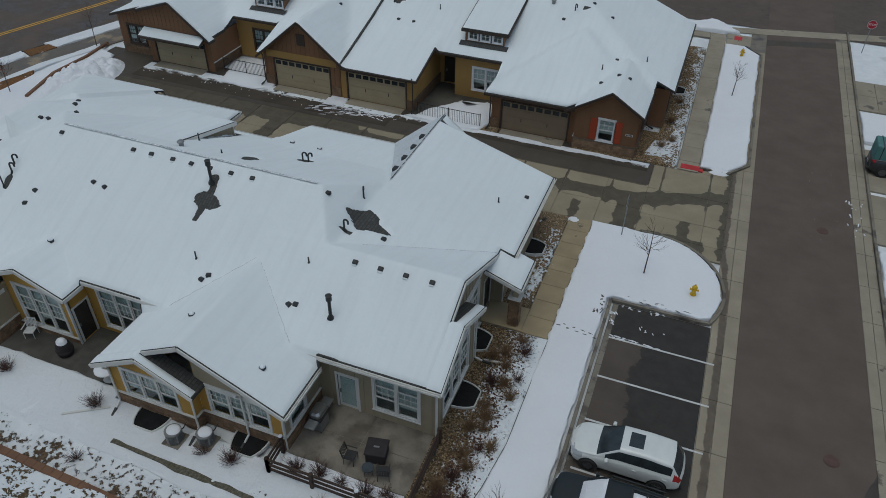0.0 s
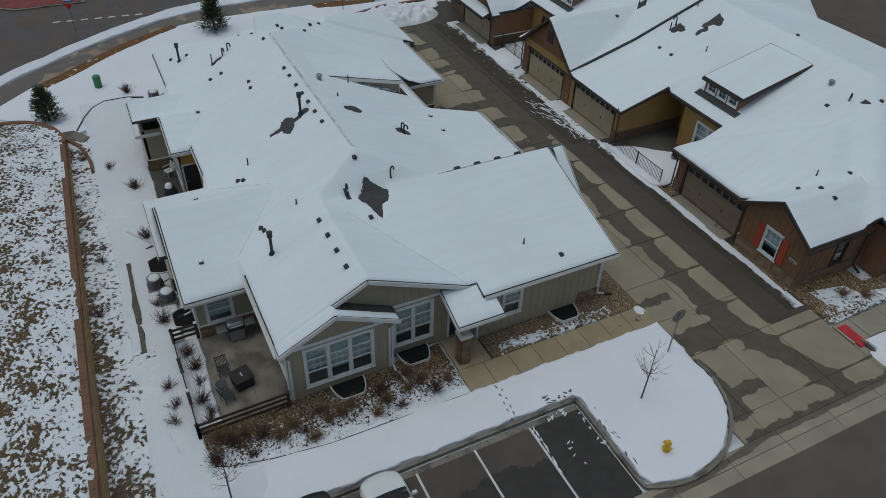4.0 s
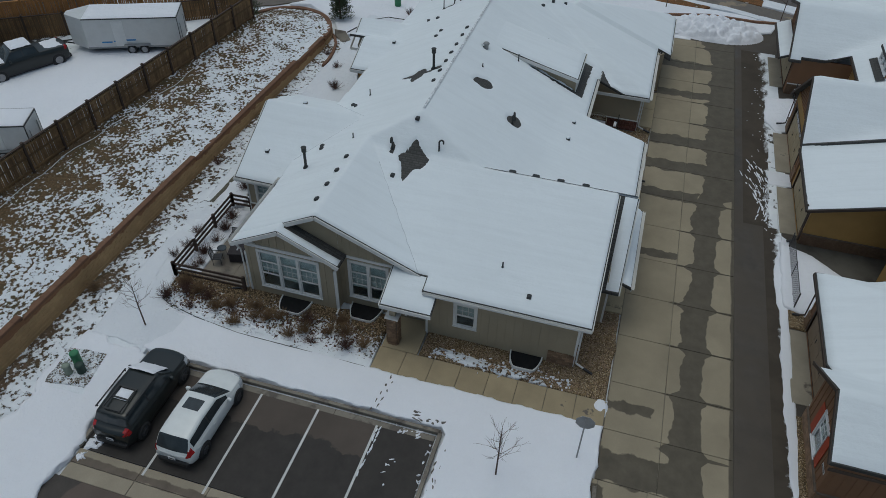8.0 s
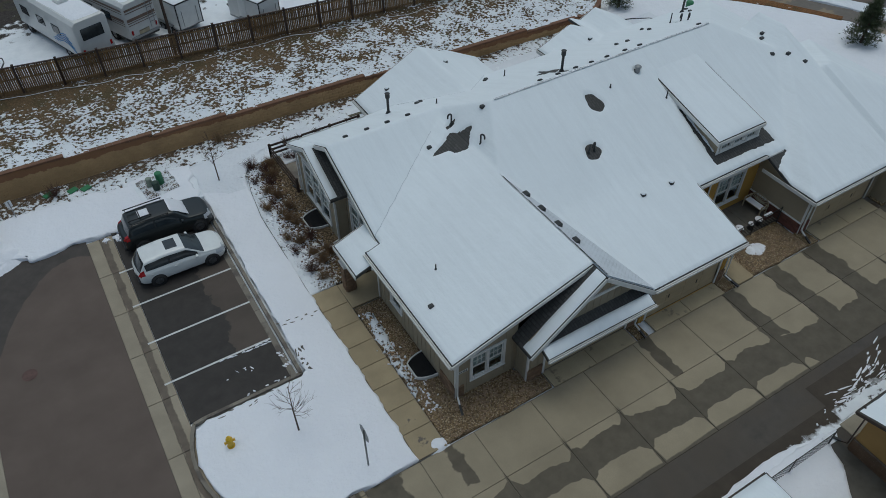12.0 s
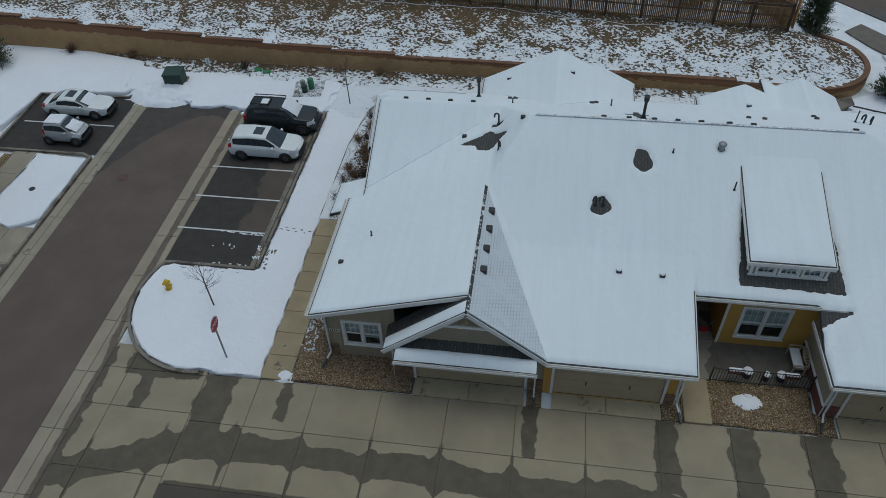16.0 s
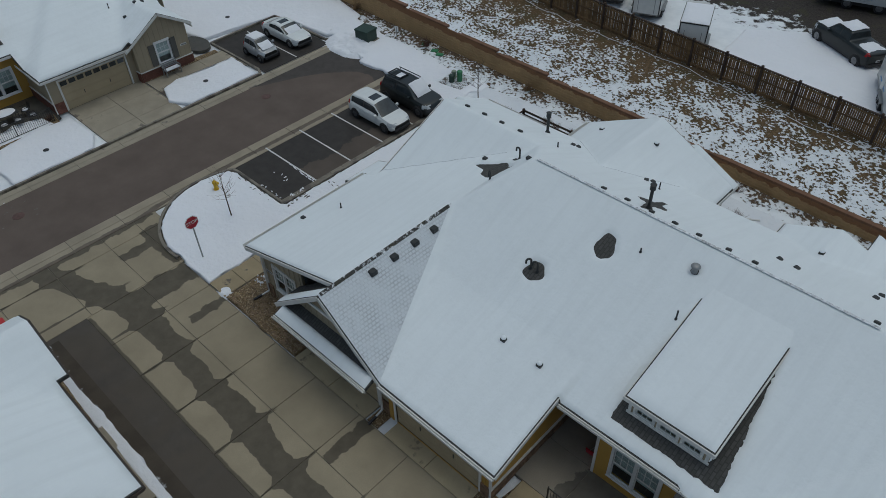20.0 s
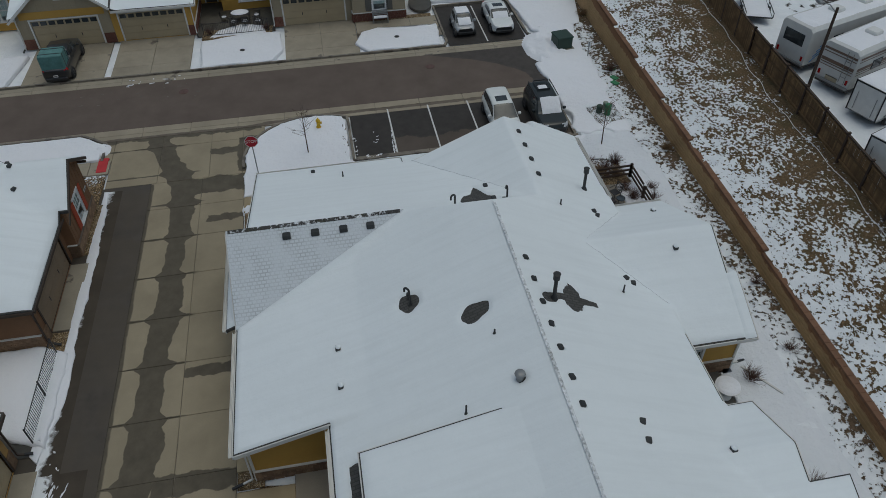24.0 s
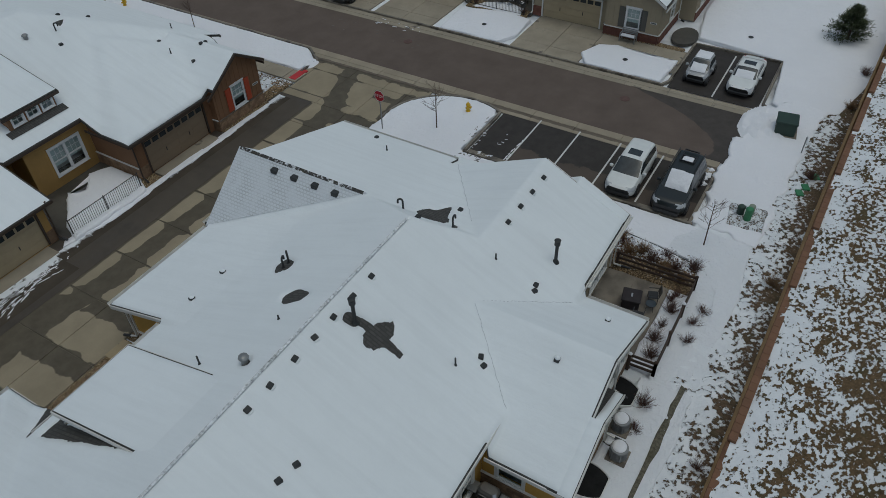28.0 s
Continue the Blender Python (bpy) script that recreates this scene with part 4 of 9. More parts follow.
def yard_z(x, y):
    yf = 2.57 - 0.088 * x
    high = 2.2 + 0.3 * np.clip((x - 0.8) / 3.0, 0, 1) + 0.1 * np.clip((-11 - x) / 4.0, 0, 1) + 0.03 * wave(x * 0.5, y * 0.5)
    edge = np.clip((y - yf + 1.0) / 0.9, 0, 1)
    return (high * (1 - edge) + 1.92 * edge - 0.8 * np.clip(y - yf, 0, 9)) * np.clip((x + 28.0) / 3.0, 0, 1)


structure("ground_yard", sheet([(-28.0, 60, -60, 5.2)], yard_z, 0.6), YARD, "slushy storage yard beyond the fence", True)
drift("yard_snow", [(-14.5, -4.4), (-9, -6.3), (-5.5, -3.8), (-6.0, 1.3), (-12, 2.2), (-18.8, 2.6), (-17.5, 0.2)], 2.36, SNOW, "clean snow patch in the storage yard", 0.6, 0.03)

# ---- house parts ----


def walled(parent, p0, p1, zb, ztop, mat, openings=(), thick=0.14, battens=0.4, trim=TRIM, name="wall", band=0.0, stone=STONE, split=True):
    """A wall from p0 to p1 (outside on the right hand), its top a height or a run of (s, z), with openings (s0, s1, z0, z1)."""
    p0, p1 = Vector((*p0, 0)), Vector((*p1, 0))
    d = p1 - p0
    length = d.length
    m = Matrix.Translation(p0) @ Matrix.Rotation(math.atan2(d.y, d.x), 4, "Z")
    tops = [(0.0, ztop), (length, ztop)] if isinstance(ztop, (int, float)) else list(ztop)
    z_at = lambda s: float(np.interp(s, [a for a, _ in tops], [b for _, b in tops]))  # noqa: E731
    marks = sorted({0.0, length, *[s for s, _ in tops if 0 < s < length], *[s for o in openings for s in o[:2]]})
    w = Mesh()
    for a, b in zip(marks, marks[1:]):
        mid = (a + b) / 2
        gaps = sorted((o[2], o[3]) for o in openings if o[0] < mid < o[1])
        z = zb
        for lo, hi in gaps + [(None, None)]:
            ta, tb = (z_at(a), z_at(b)) if lo is None else (lo, lo)
            if ta - z > 0.001 or tb - z > 0.001:
                a_, b_ = max(a, 0.004), min(b, length - 0.004)
                pts = [(s, y, q) for y in (0.0, thick) for s, q in ((a_, z), (b_, z), (b_, tb), (a_, ta))]
                w.add([m @ Vector(p) for p in pts], [(0, 1, 2, 3), (7, 6, 5, 4), (0, 4, 5, 1), (1, 5, 6, 2), (2, 6, 7, 3), (3, 7, 4, 0)])
            z = hi
    wall = part(name, w.weld(), mat, parent)
    if battens:
        strips = Mesh()
        s = battens / 2
        while s < length:
            blocks = sorted((o[2], o[3]) for o in openings if o[0] - 0.1 < s < o[1] + 0.1)
            z = zb + band
            for lo, hi in blocks + [(z_at(s) - 0.02, None)]:
                if lo - z > 0.08:
                    if split:
                        part("batten", Mesh().box(s - 0.022, s + 0.022, -0.022, 0.0, z, lo, m), mat, wall)
                    else:
                        strips.box(s - 0.022, s + 0.022, -0.022, 0.0, z, lo, m)
                z = hi
            s += battens
        if strips.v:
            part("batten", strips, mat, wall)["kind"] = "stuff"
    if band:
        veneer(wall, m, 0.0, length, zb, zb + band, stone, openings, split)
        part("ledge", Mesh().box(0, length, -0.09, 0.0, zb + band, zb + band + 0.05, m), trim if trim is not DARK_TRIM else MORTAR, wall)
    return wall, m


unit_stone = Mesh().soft(-0.5, 0.5, -0.5, 0.5, -0.5, 0.5, 0.08)
STONE_MESH = {}


def veneer(parent, m, s0, s1, z0, z1, mat, openings=(), split=True):
    """Courses of rough stones, proud of the wall."""
    if mat.name not in STONE_MESH:
        STONE_MESH[mat.name] = unit_stone.data("stone", mat)
    joined = Mesh()
    z = z0
    while z < z1 - 0.03:
        h = min(rng.choice((0.1, 0.13, 0.16)), z1 - z)
        s = s0
        while s < s1 - 0.02:
            w = min(rng.uniform(0.18, 0.45), s1 - s)
            if not any(o[0] < s + w and s < o[1] and o[2] < z + h and z < o[3] for o in openings):
                mm = m @ Matrix.Translation((s + w / 2, -0.035 + rng.uniform(-0.008, 0.008), z + h / 2)) @ Matrix.Diagonal((w - 0.012, 0.07, h - 0.012, 1))
                if split:
                    part("stone", STONE_MESH[mat.name], mat, parent, m=mm)
                else:
                    joined.box(-0.5, 0.5, -0.5, 0.5, -0.5, 0.5, mm)
            s += w
        z += h
    if joined.v:
        part("stone", joined, mat, parent)["kind"] = "stuff"


def window(parent, m, s0, s1, z0, z1, units=1, style="hung", trim=TRIM, blind=0.7, grid=(3, 2)):
    """A cased window of several units. style: hung (grid over plain), tall (transom, grid, plain) or small (one grid)."""
    t = 0.13 if z1 - z0 > 0.8 else 0.09
    c = Mesh()
    c.box(s0 - t, s1 + t, -0.05, 0.02, z1, z1 + t * 1.2, m).box(s0 - t, s1 + t, -0.05, 0.02, z0 - t, z0, m)
    c.box(s0 - t, s0, -0.05, 0.02, z0, z1, m).box(s1, s1 + t, -0.05, 0.02, z0, z1, m)
    w = (s1 - s0) / units
    win = part("window", c.weld(), trim, parent)
    part("sill", Mesh().box(s0 - t - 0.02, s1 + t + 0.02, -0.085, -0.05, z0 - t, z0 - t + 0.05, m), trim, win)
    for i in range(1, units):
        part("mullion", Mesh().box(s0 + i * w - 0.06, s0 + i * w + 0.06, -0.045, 0.04, z0, z1, m), trim, win)
    h = z1 - z0
    rows = {"hung": [(0.0, 0.5, None), (0.5, 1.0, grid)], "tall": [(0.0, 0.37, None), (0.37, 0.72, grid), (0.72, 1.0, None)], "small": [(0.0, 1.0, grid)]}[style]
    sash, bars = Mesh(), Mesh()
    for i in range(units):
        a, b = s0 + i * w + (0.06 if i else 0), s0 + (i + 1) * w - (0.06 if i < units - 1 else 0)
        for lo, hi, cells in rows:
            q0, q1 = z0 + lo * h, z0 + hi * h
            f = 0.045
            sash.box(a, b, 0.0, 0.05, q0, q0 + f, m).box(a, b, 0.0, 0.05, q1 - f, q1, m).box(a, a + f, 0.0, 0.05, q0 + f, q1 - f, m).box(b - f, b, 0.0, 0.05, q0 + f, q1 - f, m)
            pane = part("pane", Mesh().box(a + f, b - f, 0.022, 0.03, q0 + f, q1 - f, m), GLASS, win)
            pane.visible_shadow = False
            if cells:
                for k in range(1, cells[0]):
                    s = a + f + (b - a - 2 * f) * k / cells[0]
                    bars.box(s - 0.015, s + 0.015, 0.008, 0.02, q0 + f, q1 - f, m)
                for k in range(1, cells[1]):
                    z = q0 + f + (q1 - q0 - 2 * f) * k / cells[1]
                    bars.box(a + f, b - f, 0.006, 0.018, z - 0.015, z + 0.015, m)
        if blind:
            part("blind", Mesh().box(a + 0.03, b - 0.03, 0.1, 0.11, z1 - h * blind * (0.8 + 0.35 * rng.random()), z1 - 0.02, m), BLIND, win)
    part("sash", sash, trim, win)
    if bars.v:
        part("muntin", bars, trim, win)
    return win


def garage_door(parent, m, s0, s1, z0, z1, mat, trim, lights=False):
    frame_ = Mesh().box(s0 - 0.12, s0, -0.04, 0.1, z0, z1 + 0.12, m).box(s1, s1 + 0.12, -0.04, 0.1, z0, z1 + 0.12, m).box(s0, s1, -0.04, 0.1, z1, z1 + 0.12, m)
    door = part("garage_door", frame_, trim, parent)
    n = 4
    for i in range(n):
        a, b = z0 + (z1 - z0) * i / n, z0 + (z1 - z0) * (i + 1) / n
        p = Mesh().box(s0, s1, 0.05, 0.09, a + 0.006, b - 0.006, m)
        if not (lights and i == n - 1):
            for k in range(4):
                x0 = s0 + (s1 - s0) * (k + 0.06) / 4
                x1 = s0 + (s1 - s0) * (k + 0.94) / 4
                p.box(x0, x1, 0.038, 0.05, a + 0.08, b - 0.08, m)
        part("panel", p, mat, door)
    if lights:
        a, b = z0 + (z1 - z0) * (n - 1) / n, z1
        for k in range(8):
            x0, x1 = s0 + (s1 - s0) * (k + 0.12) / 8, s0 + (s1 - s0) * (k + 0.88) / 8
            part("pane", Mesh().box(x0, x1, 0.03, 0.048, a + 0.14, b - 0.1, m), CAR_GLASS, door)
    for k in (0.3, 0.7):
        s = s0 + (s1 - s0) * k
        part("handle", Mesh().box(s - 0.025, s + 0.025, 0.015, 0.04, z0 + 0.75, z0 + 1.0, m), BLACK_METAL, door)
    part("seal", Mesh().box(s0, s1, 0.03, 0.1, z0 - 0.02, z0 + 0.006, m), RUBBER, door)
    return door


def entry_door(parent, m, s0, s1, z0, z1, mat=DOOR_DARK, trim=TRIM, glazed=False):
    frame_ = Mesh().box(s0 - 0.1, s0, -0.04, 0.1, z0, z1 + 0.1, m).box(s1, s1 + 0.1, -0.04, 0.1, z0, z1 + 0.1, m).box(s0, s1, -0.04, 0.1, z1, z1 + 0.1, m)
    door = part("entry_door", frame_, trim, parent)
    leaf = Mesh().box(s0, s1, 0.04, 0.085, z0, z1, m)
    if not glazed:
        w, h = s1 - s0, z1 - z0
        for a, b in ((0.08, 0.46), (0.54, 0.92)):
            for c, d in ((0.06, 0.42), (0.48, 0.92)):
                leaf.box(s0 + a * w, s0 + b * w, 0.028, 0.04, z0 + c * h, z0 + d * h, m)
    part("door_leaf", leaf, mat, door)
    if glazed:
        part("blind", Mesh().box(s0 + 0.14, s1 - 0.14, 0.032, 0.039, z0 + 0.22, z1 - 0.17, m), BLIND, door)
        part("pane", Mesh().box(s0 + 0.12, s1 - 0.12, 0.02, 0.028, z0 + 0.2, z1 - 0.15, m), GLASS, door).visible_shadow = False
    part("handle", Mesh().box(s0 + 0.07, s0 + 0.12, -0.02, 0.04, z0 + 0.9, z0 + 1.1, m), STEEL, door)
    return door


def roof_on(parent, rects, height, step=0.17, holes=(), snow=0.1, deck=SHINGLE, blanket=ROOF_SNOW, rough=0.012, seed=1.0, cover=True, name="roof", thick=0.16):
    """A shingled roof deck with a blanket of snow over plan rectangles; height gives the deck's top."""
    roof = part(name, sheet(rects, height, step, skirt=thick), deck, parent)
    if cover:
        part("snow_cover", sheet(rects, height, step, lift=snow, rough=rough, holes=list(holes), drop=snow - 0.012, seed=seed, inset=0.045), blanket, roof, "unbroken snow blanket", True)
    return roof


def fascia(parent, pts, mat=TRIM, h=0.2, out=0.0, name="fascia"):
    for a, b in zip(pts, pts[1:]):
        part(name, Mesh().board((a[0], a[1], a[2] - h / 2 - 0.02), (b[0], b[1], b[2] - h / 2 - 0.02), 0.045, h), mat, parent)


def gutter(parent, a, b, mat=TRIM):
    g = Mesh()
    a, b = Vector(a), Vector(b)
    g.board(a + Vector((0, 0, -0.12)), b + Vector((0, 0, -0.12)), 0.11, 0.02)
    side = (b - a).cross(Vector((0, 0, 1))).normalized() * 0.05
    g.board(a + side + Vector((0, 0, -0.07)), b + side + Vector((0, 0, -0.07)), 0.015, 0.11)
    g.board(a - side + Vector((0, 0, -0.07)), b - side + Vector((0, 0, -0.07)), 0.015, 0.11)
    return part("gutter", g, mat, parent)


def downspout(parent, x, y, top, dx, dy, mat=TRIM, run=0.9):
    p = Mesh()
    p.board((x + dx * 0.35, y + dy * 0.35, top - 0.1), (x + dx * 0.07, y + dy * 0.07, top - 0.45), 0.075, 0.06, (1, 0.01, 0))
    p.board((x + dx * 0.07, y + dy * 0.07, top - 0.45), (x + dx * 0.07, y + dy * 0.07, 0.35), 0.075, 0.06, (dx, dy, 0))
    p.board((x + dx * 0.07, y + dy * 0.07, 0.35), (x + dx * run * 0.5, y + dy * run * 0.5, 0.24), 0.075, 0.06)
    d = part("downspout", p, mat, parent)
    part("extension", Mesh().board((x + dx * run * 0.5, y + dy * run * 0.5, 0.24), (x + dx * run, y + dy * run, 0.14), 0.1, 0.08), BLACK_METAL, d, "black outlet extension")
    return d


def bracket(parent, p, dx, dy, mat=TRIM):
    """A small timber knee bracket under a rake."""
    x, y, z = p
    b = Mesh().board((x, y, z), (x + dx * 0.35, y + dy * 0.35, z), 0.08, 0.1).board((x, y, z - 0.35), (x + dx * 0.3, y + dy * 0.3, z - 0.03), 0.06, 0.07)
    return part("bracket", b, mat, parent)


VENT_MESH = Mesh().soft(-0.15, 0.15, -0.12, 0.14, -0.02, 0.15, 0.03).data("roof_vent", PIPE)
VENT_LIP = Mesh().soft(-0.15, 0.15, -0.23, -0.11, -0.06, 0.1, 0.04).data("snow_lip", ROOF_SNOW)


def roof_vent(parent, x, y, z, turn=0.0, tilt=0.0, lip=False, size=0.8):
    v = part("roof_vent", VENT_MESH, PIPE, parent, m=pose(x, y, z, tilt, 0, turn) @ Matrix.Scale(size, 4))
    if lip:
        part("snow_lip", VENT_LIP, ROOF_SNOW, v, "lip of snow below the hood")
    return v


def flue(parent, x, y, z, h=1.25):
    s = part("flue_pipe", Mesh().tube((x, y, z - 0.2), (x, y, z + h - 0.25), 0.075, n=12).tube((x, y, z - 0.05), (x, y, z + 0.12), 0.17, 0.09, 12), PIPE, parent, "black metal flue stack")
    part("flue_cap", Mesh().tube((x, y, z + h - 0.27), (x, y, z + h), 0.13, n=12).tube((x, y, z + h), (x, y, z + h + 0.03), 0.15, 0.08, 12), PIPE, s)
    return s


def gooseneck(parent, x, y, z, h=0.55, turn=0.0):
    c, s = math.cos(turn), math.sin(turn)
    pts = [(x, y, z - 0.1), (x, y, z + h)] + [(x + c * 0.11 * (1 - math.cos(a)), y + s * 0.11 * (1 - math.cos(a)), z + h + 0.11 * math.sin(a)) for a in (0.6, 1.2, 1.8, 2.5, 3.1)]
    pts.append((pts[-1][0], pts[-1][1], z + h - 0.12))
    return part("gooseneck_vent", Mesh().path(pts, 0.045, 8).tube((x, y, z - 0.05), (x, y, z + 0.1), 0.12, 0.06), PIPE, parent)


def pipe_vent(parent, x, y, z, h=0.4):
    return part("pipe_vent", Mesh().tube((x, y, z - 0.1), (x, y, z + h), 0.035).tube((x, y, z - 0.03), (x, y, z + 0.1), 0.08, 0.045), PIPE, parent)


def turbine(parent, x, y, z):
    return part("round_vent", Mesh().tube((x, y, z - 0.1), (x, y, z + 0.2), 0.13, n=12).dome((x, y, z + 0.2), 0.2, 0.2, 0.12), GREY_METAL, parent)


def number_plate(parent, m, s, z, n=5):
    plate = Mesh().box(s, s + 0.5, -0.03, -0.02, z, z + 0.16, m)
    p = part("house_number", plate, TRIM, parent)
    for i in range(n):
        part("bar", Mesh().box(s + 0.05 + i * 0.085, s + 0.105 + i * 0.085, -0.036, -0.03, z + 0.03, z + 0.13, m), BLACK_METAL, p)
    return p


# ---- the snow-roofed row of houses in the middle ----
row = thing("townhouse_row", "row of taupe and mustard townhouses with snow-covered roofs", "house")
S = 0.1


def main_z(x, y):
    n1 = 7.1 - 0.435 * (y - 24.1)
    n2 = 4.4 - 0.293 * (y - 30.3)
    north = np.where((x > -15.55) & (y > 30.3), n2, n1)
    south = 7.1 - 0.5 * (24.1 - y)
    z = np.minimum(np.minimum(north, south), np.minimum(7.1 - 0.84 * (x + 7.9), 7.1 - 0.42 * (-23.4 - x)))
    z = np.where(y < 17.22, -9, z)
    wing = np.where(y > 21.55, np.minimum(5.62 - 0.313 * (x + 6.03), 5.62 - 0.82 * (-6.03 - x)), -9)
    gab = np.where((x > -9) & (y > 17.22), np.minimum(5.85 - 0.44 * (y - 21.55), 5.85 - 0.52 * (21.55 - y)), -9)
    sw = np.where((x > -14.2) & (x < -4.3) & (y < 20.6), np.minimum(5.2 - 0.5 * (x + 9.2), 5.2 - 0.51 * (-9.2 - x)), -9)
    bump = np.where((x > -22.2) & (x < -17.0) & (y < 20), np.minimum(4.5 - 0.42 * (x + 19.7), 4.5 - 0.42 * (-19.7 - x)), -9)
    cw = np.where((x > -25.6) & (x < -20.7) & (y < 20), np.minimum(4.2 - 0.53 * (x + 23.1), 4.2 - 0.53 * (-23.1 - x)), -9)
    gc = np.where((x < -20.5) & (y > 24), np.minimum(2.85 + 0.40 * (35.45 - y), 2.85 + 0.55 * (-20.7 - x)), -9)
    gc = np.where(x < -27.6, np.minimum(np.minimum(gc + 0.25, 2.9 + 0.45 * (x + 34.2)), 2.9 + 0.5 * (y - 24.0)), gc)
    return np.maximum.reduce([z, wing, gab, sw, bump, cw, gc]) - S


A_RECTS = [(-31.0, 0.25, 17.25, 26.95), (-15.5, 1.0, 26.95, 34.7), (-15.5, -6.03, 34.7, 35.6), (-22.0, -15.5, 26.95, 31.95), (-27.6, -20.7, 26.95, 35.45), (-34.1, -27.6, 24.0, 36.4),
           (-13.85, -4.66, 14.3, 17.25), (-22.2, -17.2, 16.05, 17.25), (-25.5, -20.9, 14.55, 17.25)]
A_HOLES = [("poly", [(-6.85, 24.15), (-6.2, 23.75), (-6.25, 24.6)], 0.05), ("poly", [(-5.85, 23.4), (-5.0, 24.0), (-5.3, 24.85), (-6.0, 25.15), (-6.4, 24.55), (-6.3, 23.85)], 0.06), ("poly", [(-5.2, 23.85), (-4.2, 24.17), (-5.2, 24.5)], 0.04), ("poly", [(-6.62, 22.85), (-5.9, 22.9), (-5.86, 23.2), (-6.45, 23.12)], 0.05),
           ("poly", [(-13.4, 22.4), (-12.9, 22.45), (-13.05, 23.2), (-13.4, 23.1)], 0.05), ("poly", [(-13.98, 22.25), (-13.75, 21.9), (-13.05, 21.68), (-12.6, 21.8), (-12.2, 22.07), (-12.75, 22.5), (-13.5, 22.55)], 0.07), ("poly", [(-13.38, 21.1), (-13.1, 21.08), (-12.95, 21.8), (-13.42, 21.85)], 0.04),
           (-13.24, 26.0, 0.42, 0.55, 0.3, 6.7), (-11.41, 28.3, 0.46, 0.42, 0.2, 6.2), (-13.36, 23.18, 0.26, 0.3, 0, 6.5), (-24.35, 20.65, 0.2, 0.42, 0.3, 6.0), (-16.8, 25.2, 0.16, 0.16, 0, 6.3)]


# drip from the dormer and the court's corner keeps these shingles bare
A_HOLES += [("poly", [(-21.02, 25.5), (-21.02, 31.45), (-21.8, 31.45)], 0.05), ("poly", [(-17.75, 26.0), (-17.36, 31.3), (-17.75, 31.3)], 0.04), ("poly", [(-21.6, 30.7), (-17.4, 30.7), (-17.4, 31.36), (-21.6, 31.42)], 0.05), ("poly", [(-22.2, 32.05), (-20.5, 32.05), (-20.5, 32.95)], 0.06)]
roof_a = roof_on(row, A_RECTS, main_z, 0.12, A_HOLES)
tri_z = lambda x: 5.62 - 0.82 * (-6.03 - x) - S + 0.125  # noqa: E731
part("thin_snow", Mesh().add([(a, b, tri_z(a)) for a, b in ((-6.05, 27.7), (-6.05, 35.58), (-9.4, 35.58))], [(0, 1, 2)]), THIN_SNOW, row, "thin snow over visible shingle courses")
part("ridge_cap", Mesh().board((-8.1, 24.1, 7.12), (-23.2, 24.1, 7.12), 0.12, 0.025), RIDGE_THIN, row, "shingle ridge cap showing through snow")
part("ridge_cap", Mesh().add([(-6.04, 27.9, tri_z(-6.04) + 0.014), (-6.04, 35.5, tri_z(-6.04) + 0.014), (-6.17, 35.5, tri_z(-6.17) + 0.014), (-6.17, 27.9, tri_z(-6.17) + 0.014)], [(0, 1, 2, 3)]), RIDGE_BARE, row, "dark shingle ridge cap")


# grey strips put in for the shade in creases where two slopes meet
for a, b in (((-5.2, 22.65), (0.2, 26.5)), ((-9.0, 20.1), (-6.05, 17.3)), ((-9.3, 20.2), (-12.3, 17.2))):
    cr = []
    for i in range(25):
        u = i / 24
        x, y = a[0] + (b[0] - a[0]) * u + 0.02 * math.sin(5 * i), a[1] + (b[1] - a[1]) * u + 0.02 * math.cos(4 * i)
        cr.append((x, y, float(main_z(np.array([x]), np.array([y]))[0]) + 0.1))
    part("valley_shade_strip", Mesh().path(cr, 0.02, 5), THIN_SNOW, row, "grey strip standing for the shade in a snow crease")


def on_a(x, y):
    return float(main_z(np.array([x]), np.array([y]))[0])


# bare and thinly snowed parts of the roof
dorm_z = lambda x, y: 6.55 - 0.262 * (y - 25.25) - S  # noqa: E731
roof_on(row, [(-21.15, -17.62, 25.0, 30.95)], dorm_z, 0.2, name="dormer_roof")
roof_on(row, [(-6.03, -2.4, 34.2, 35.58)], lambda x, y: 5.62 - 0.82 * (x + 6.03) - S, 0.15, name="gable_roof", cover=False)
part("snow_cover", sheet([(-6.0, -2.44, 34.95, 35.55)], lambda x, y: 5.62 - 0.82 * (x + 6.03) - S, 0.12, lift=0.09, drop=0.07, rough=0.02), ROOF_SNOW, row, "narrow strip of snow", True)
bay_e = lambda x, y: np.minimum(5.85 - 0.52 * (21.55 - y), 4.95 - 0.48 * (y - 19.87)) - S  # noqa: E731
bay_s = lambda x, y: np.minimum(5.2 - 0.51 * (-9.2 - x), 4.13 - 0.52 * (x + 11.2)) - S  # noqa: E731
b1 = roof_on(row, [(-0.1, 0.85, 17.25, 22.8)], bay_e, 0.14, name="bay_roof", cover=False)
part("snow_cover", sheet([(0.2, 0.83, 17.27, 20.0), (0.42, 0.83, 20.0, 22.75)], bay_e, 0.1, lift=0.1, drop=0.085, rough=0.015), ROOF_SNOW, b1, "", True)
b2 = roof_on(row, [(-13.9, -8.7, 13.85, 14.8)], bay_s, 0.14, name="bay_roof", cover=False)
part("snow_cover", sheet([(-13.88, -11.2, 13.87, 14.4), (-11.2, -8.75, 13.87, 14.2)], bay_s, 0.1, lift=0.1, drop=0.085, rough=0.015), ROOF_SNOW, b2, "", True)
roof_on(row, [(-0.05, 1.9, 25.2, 27.65)], lambda x, y: 3.6 - 0.37 * x - S, 0.17, name="porch_roof")
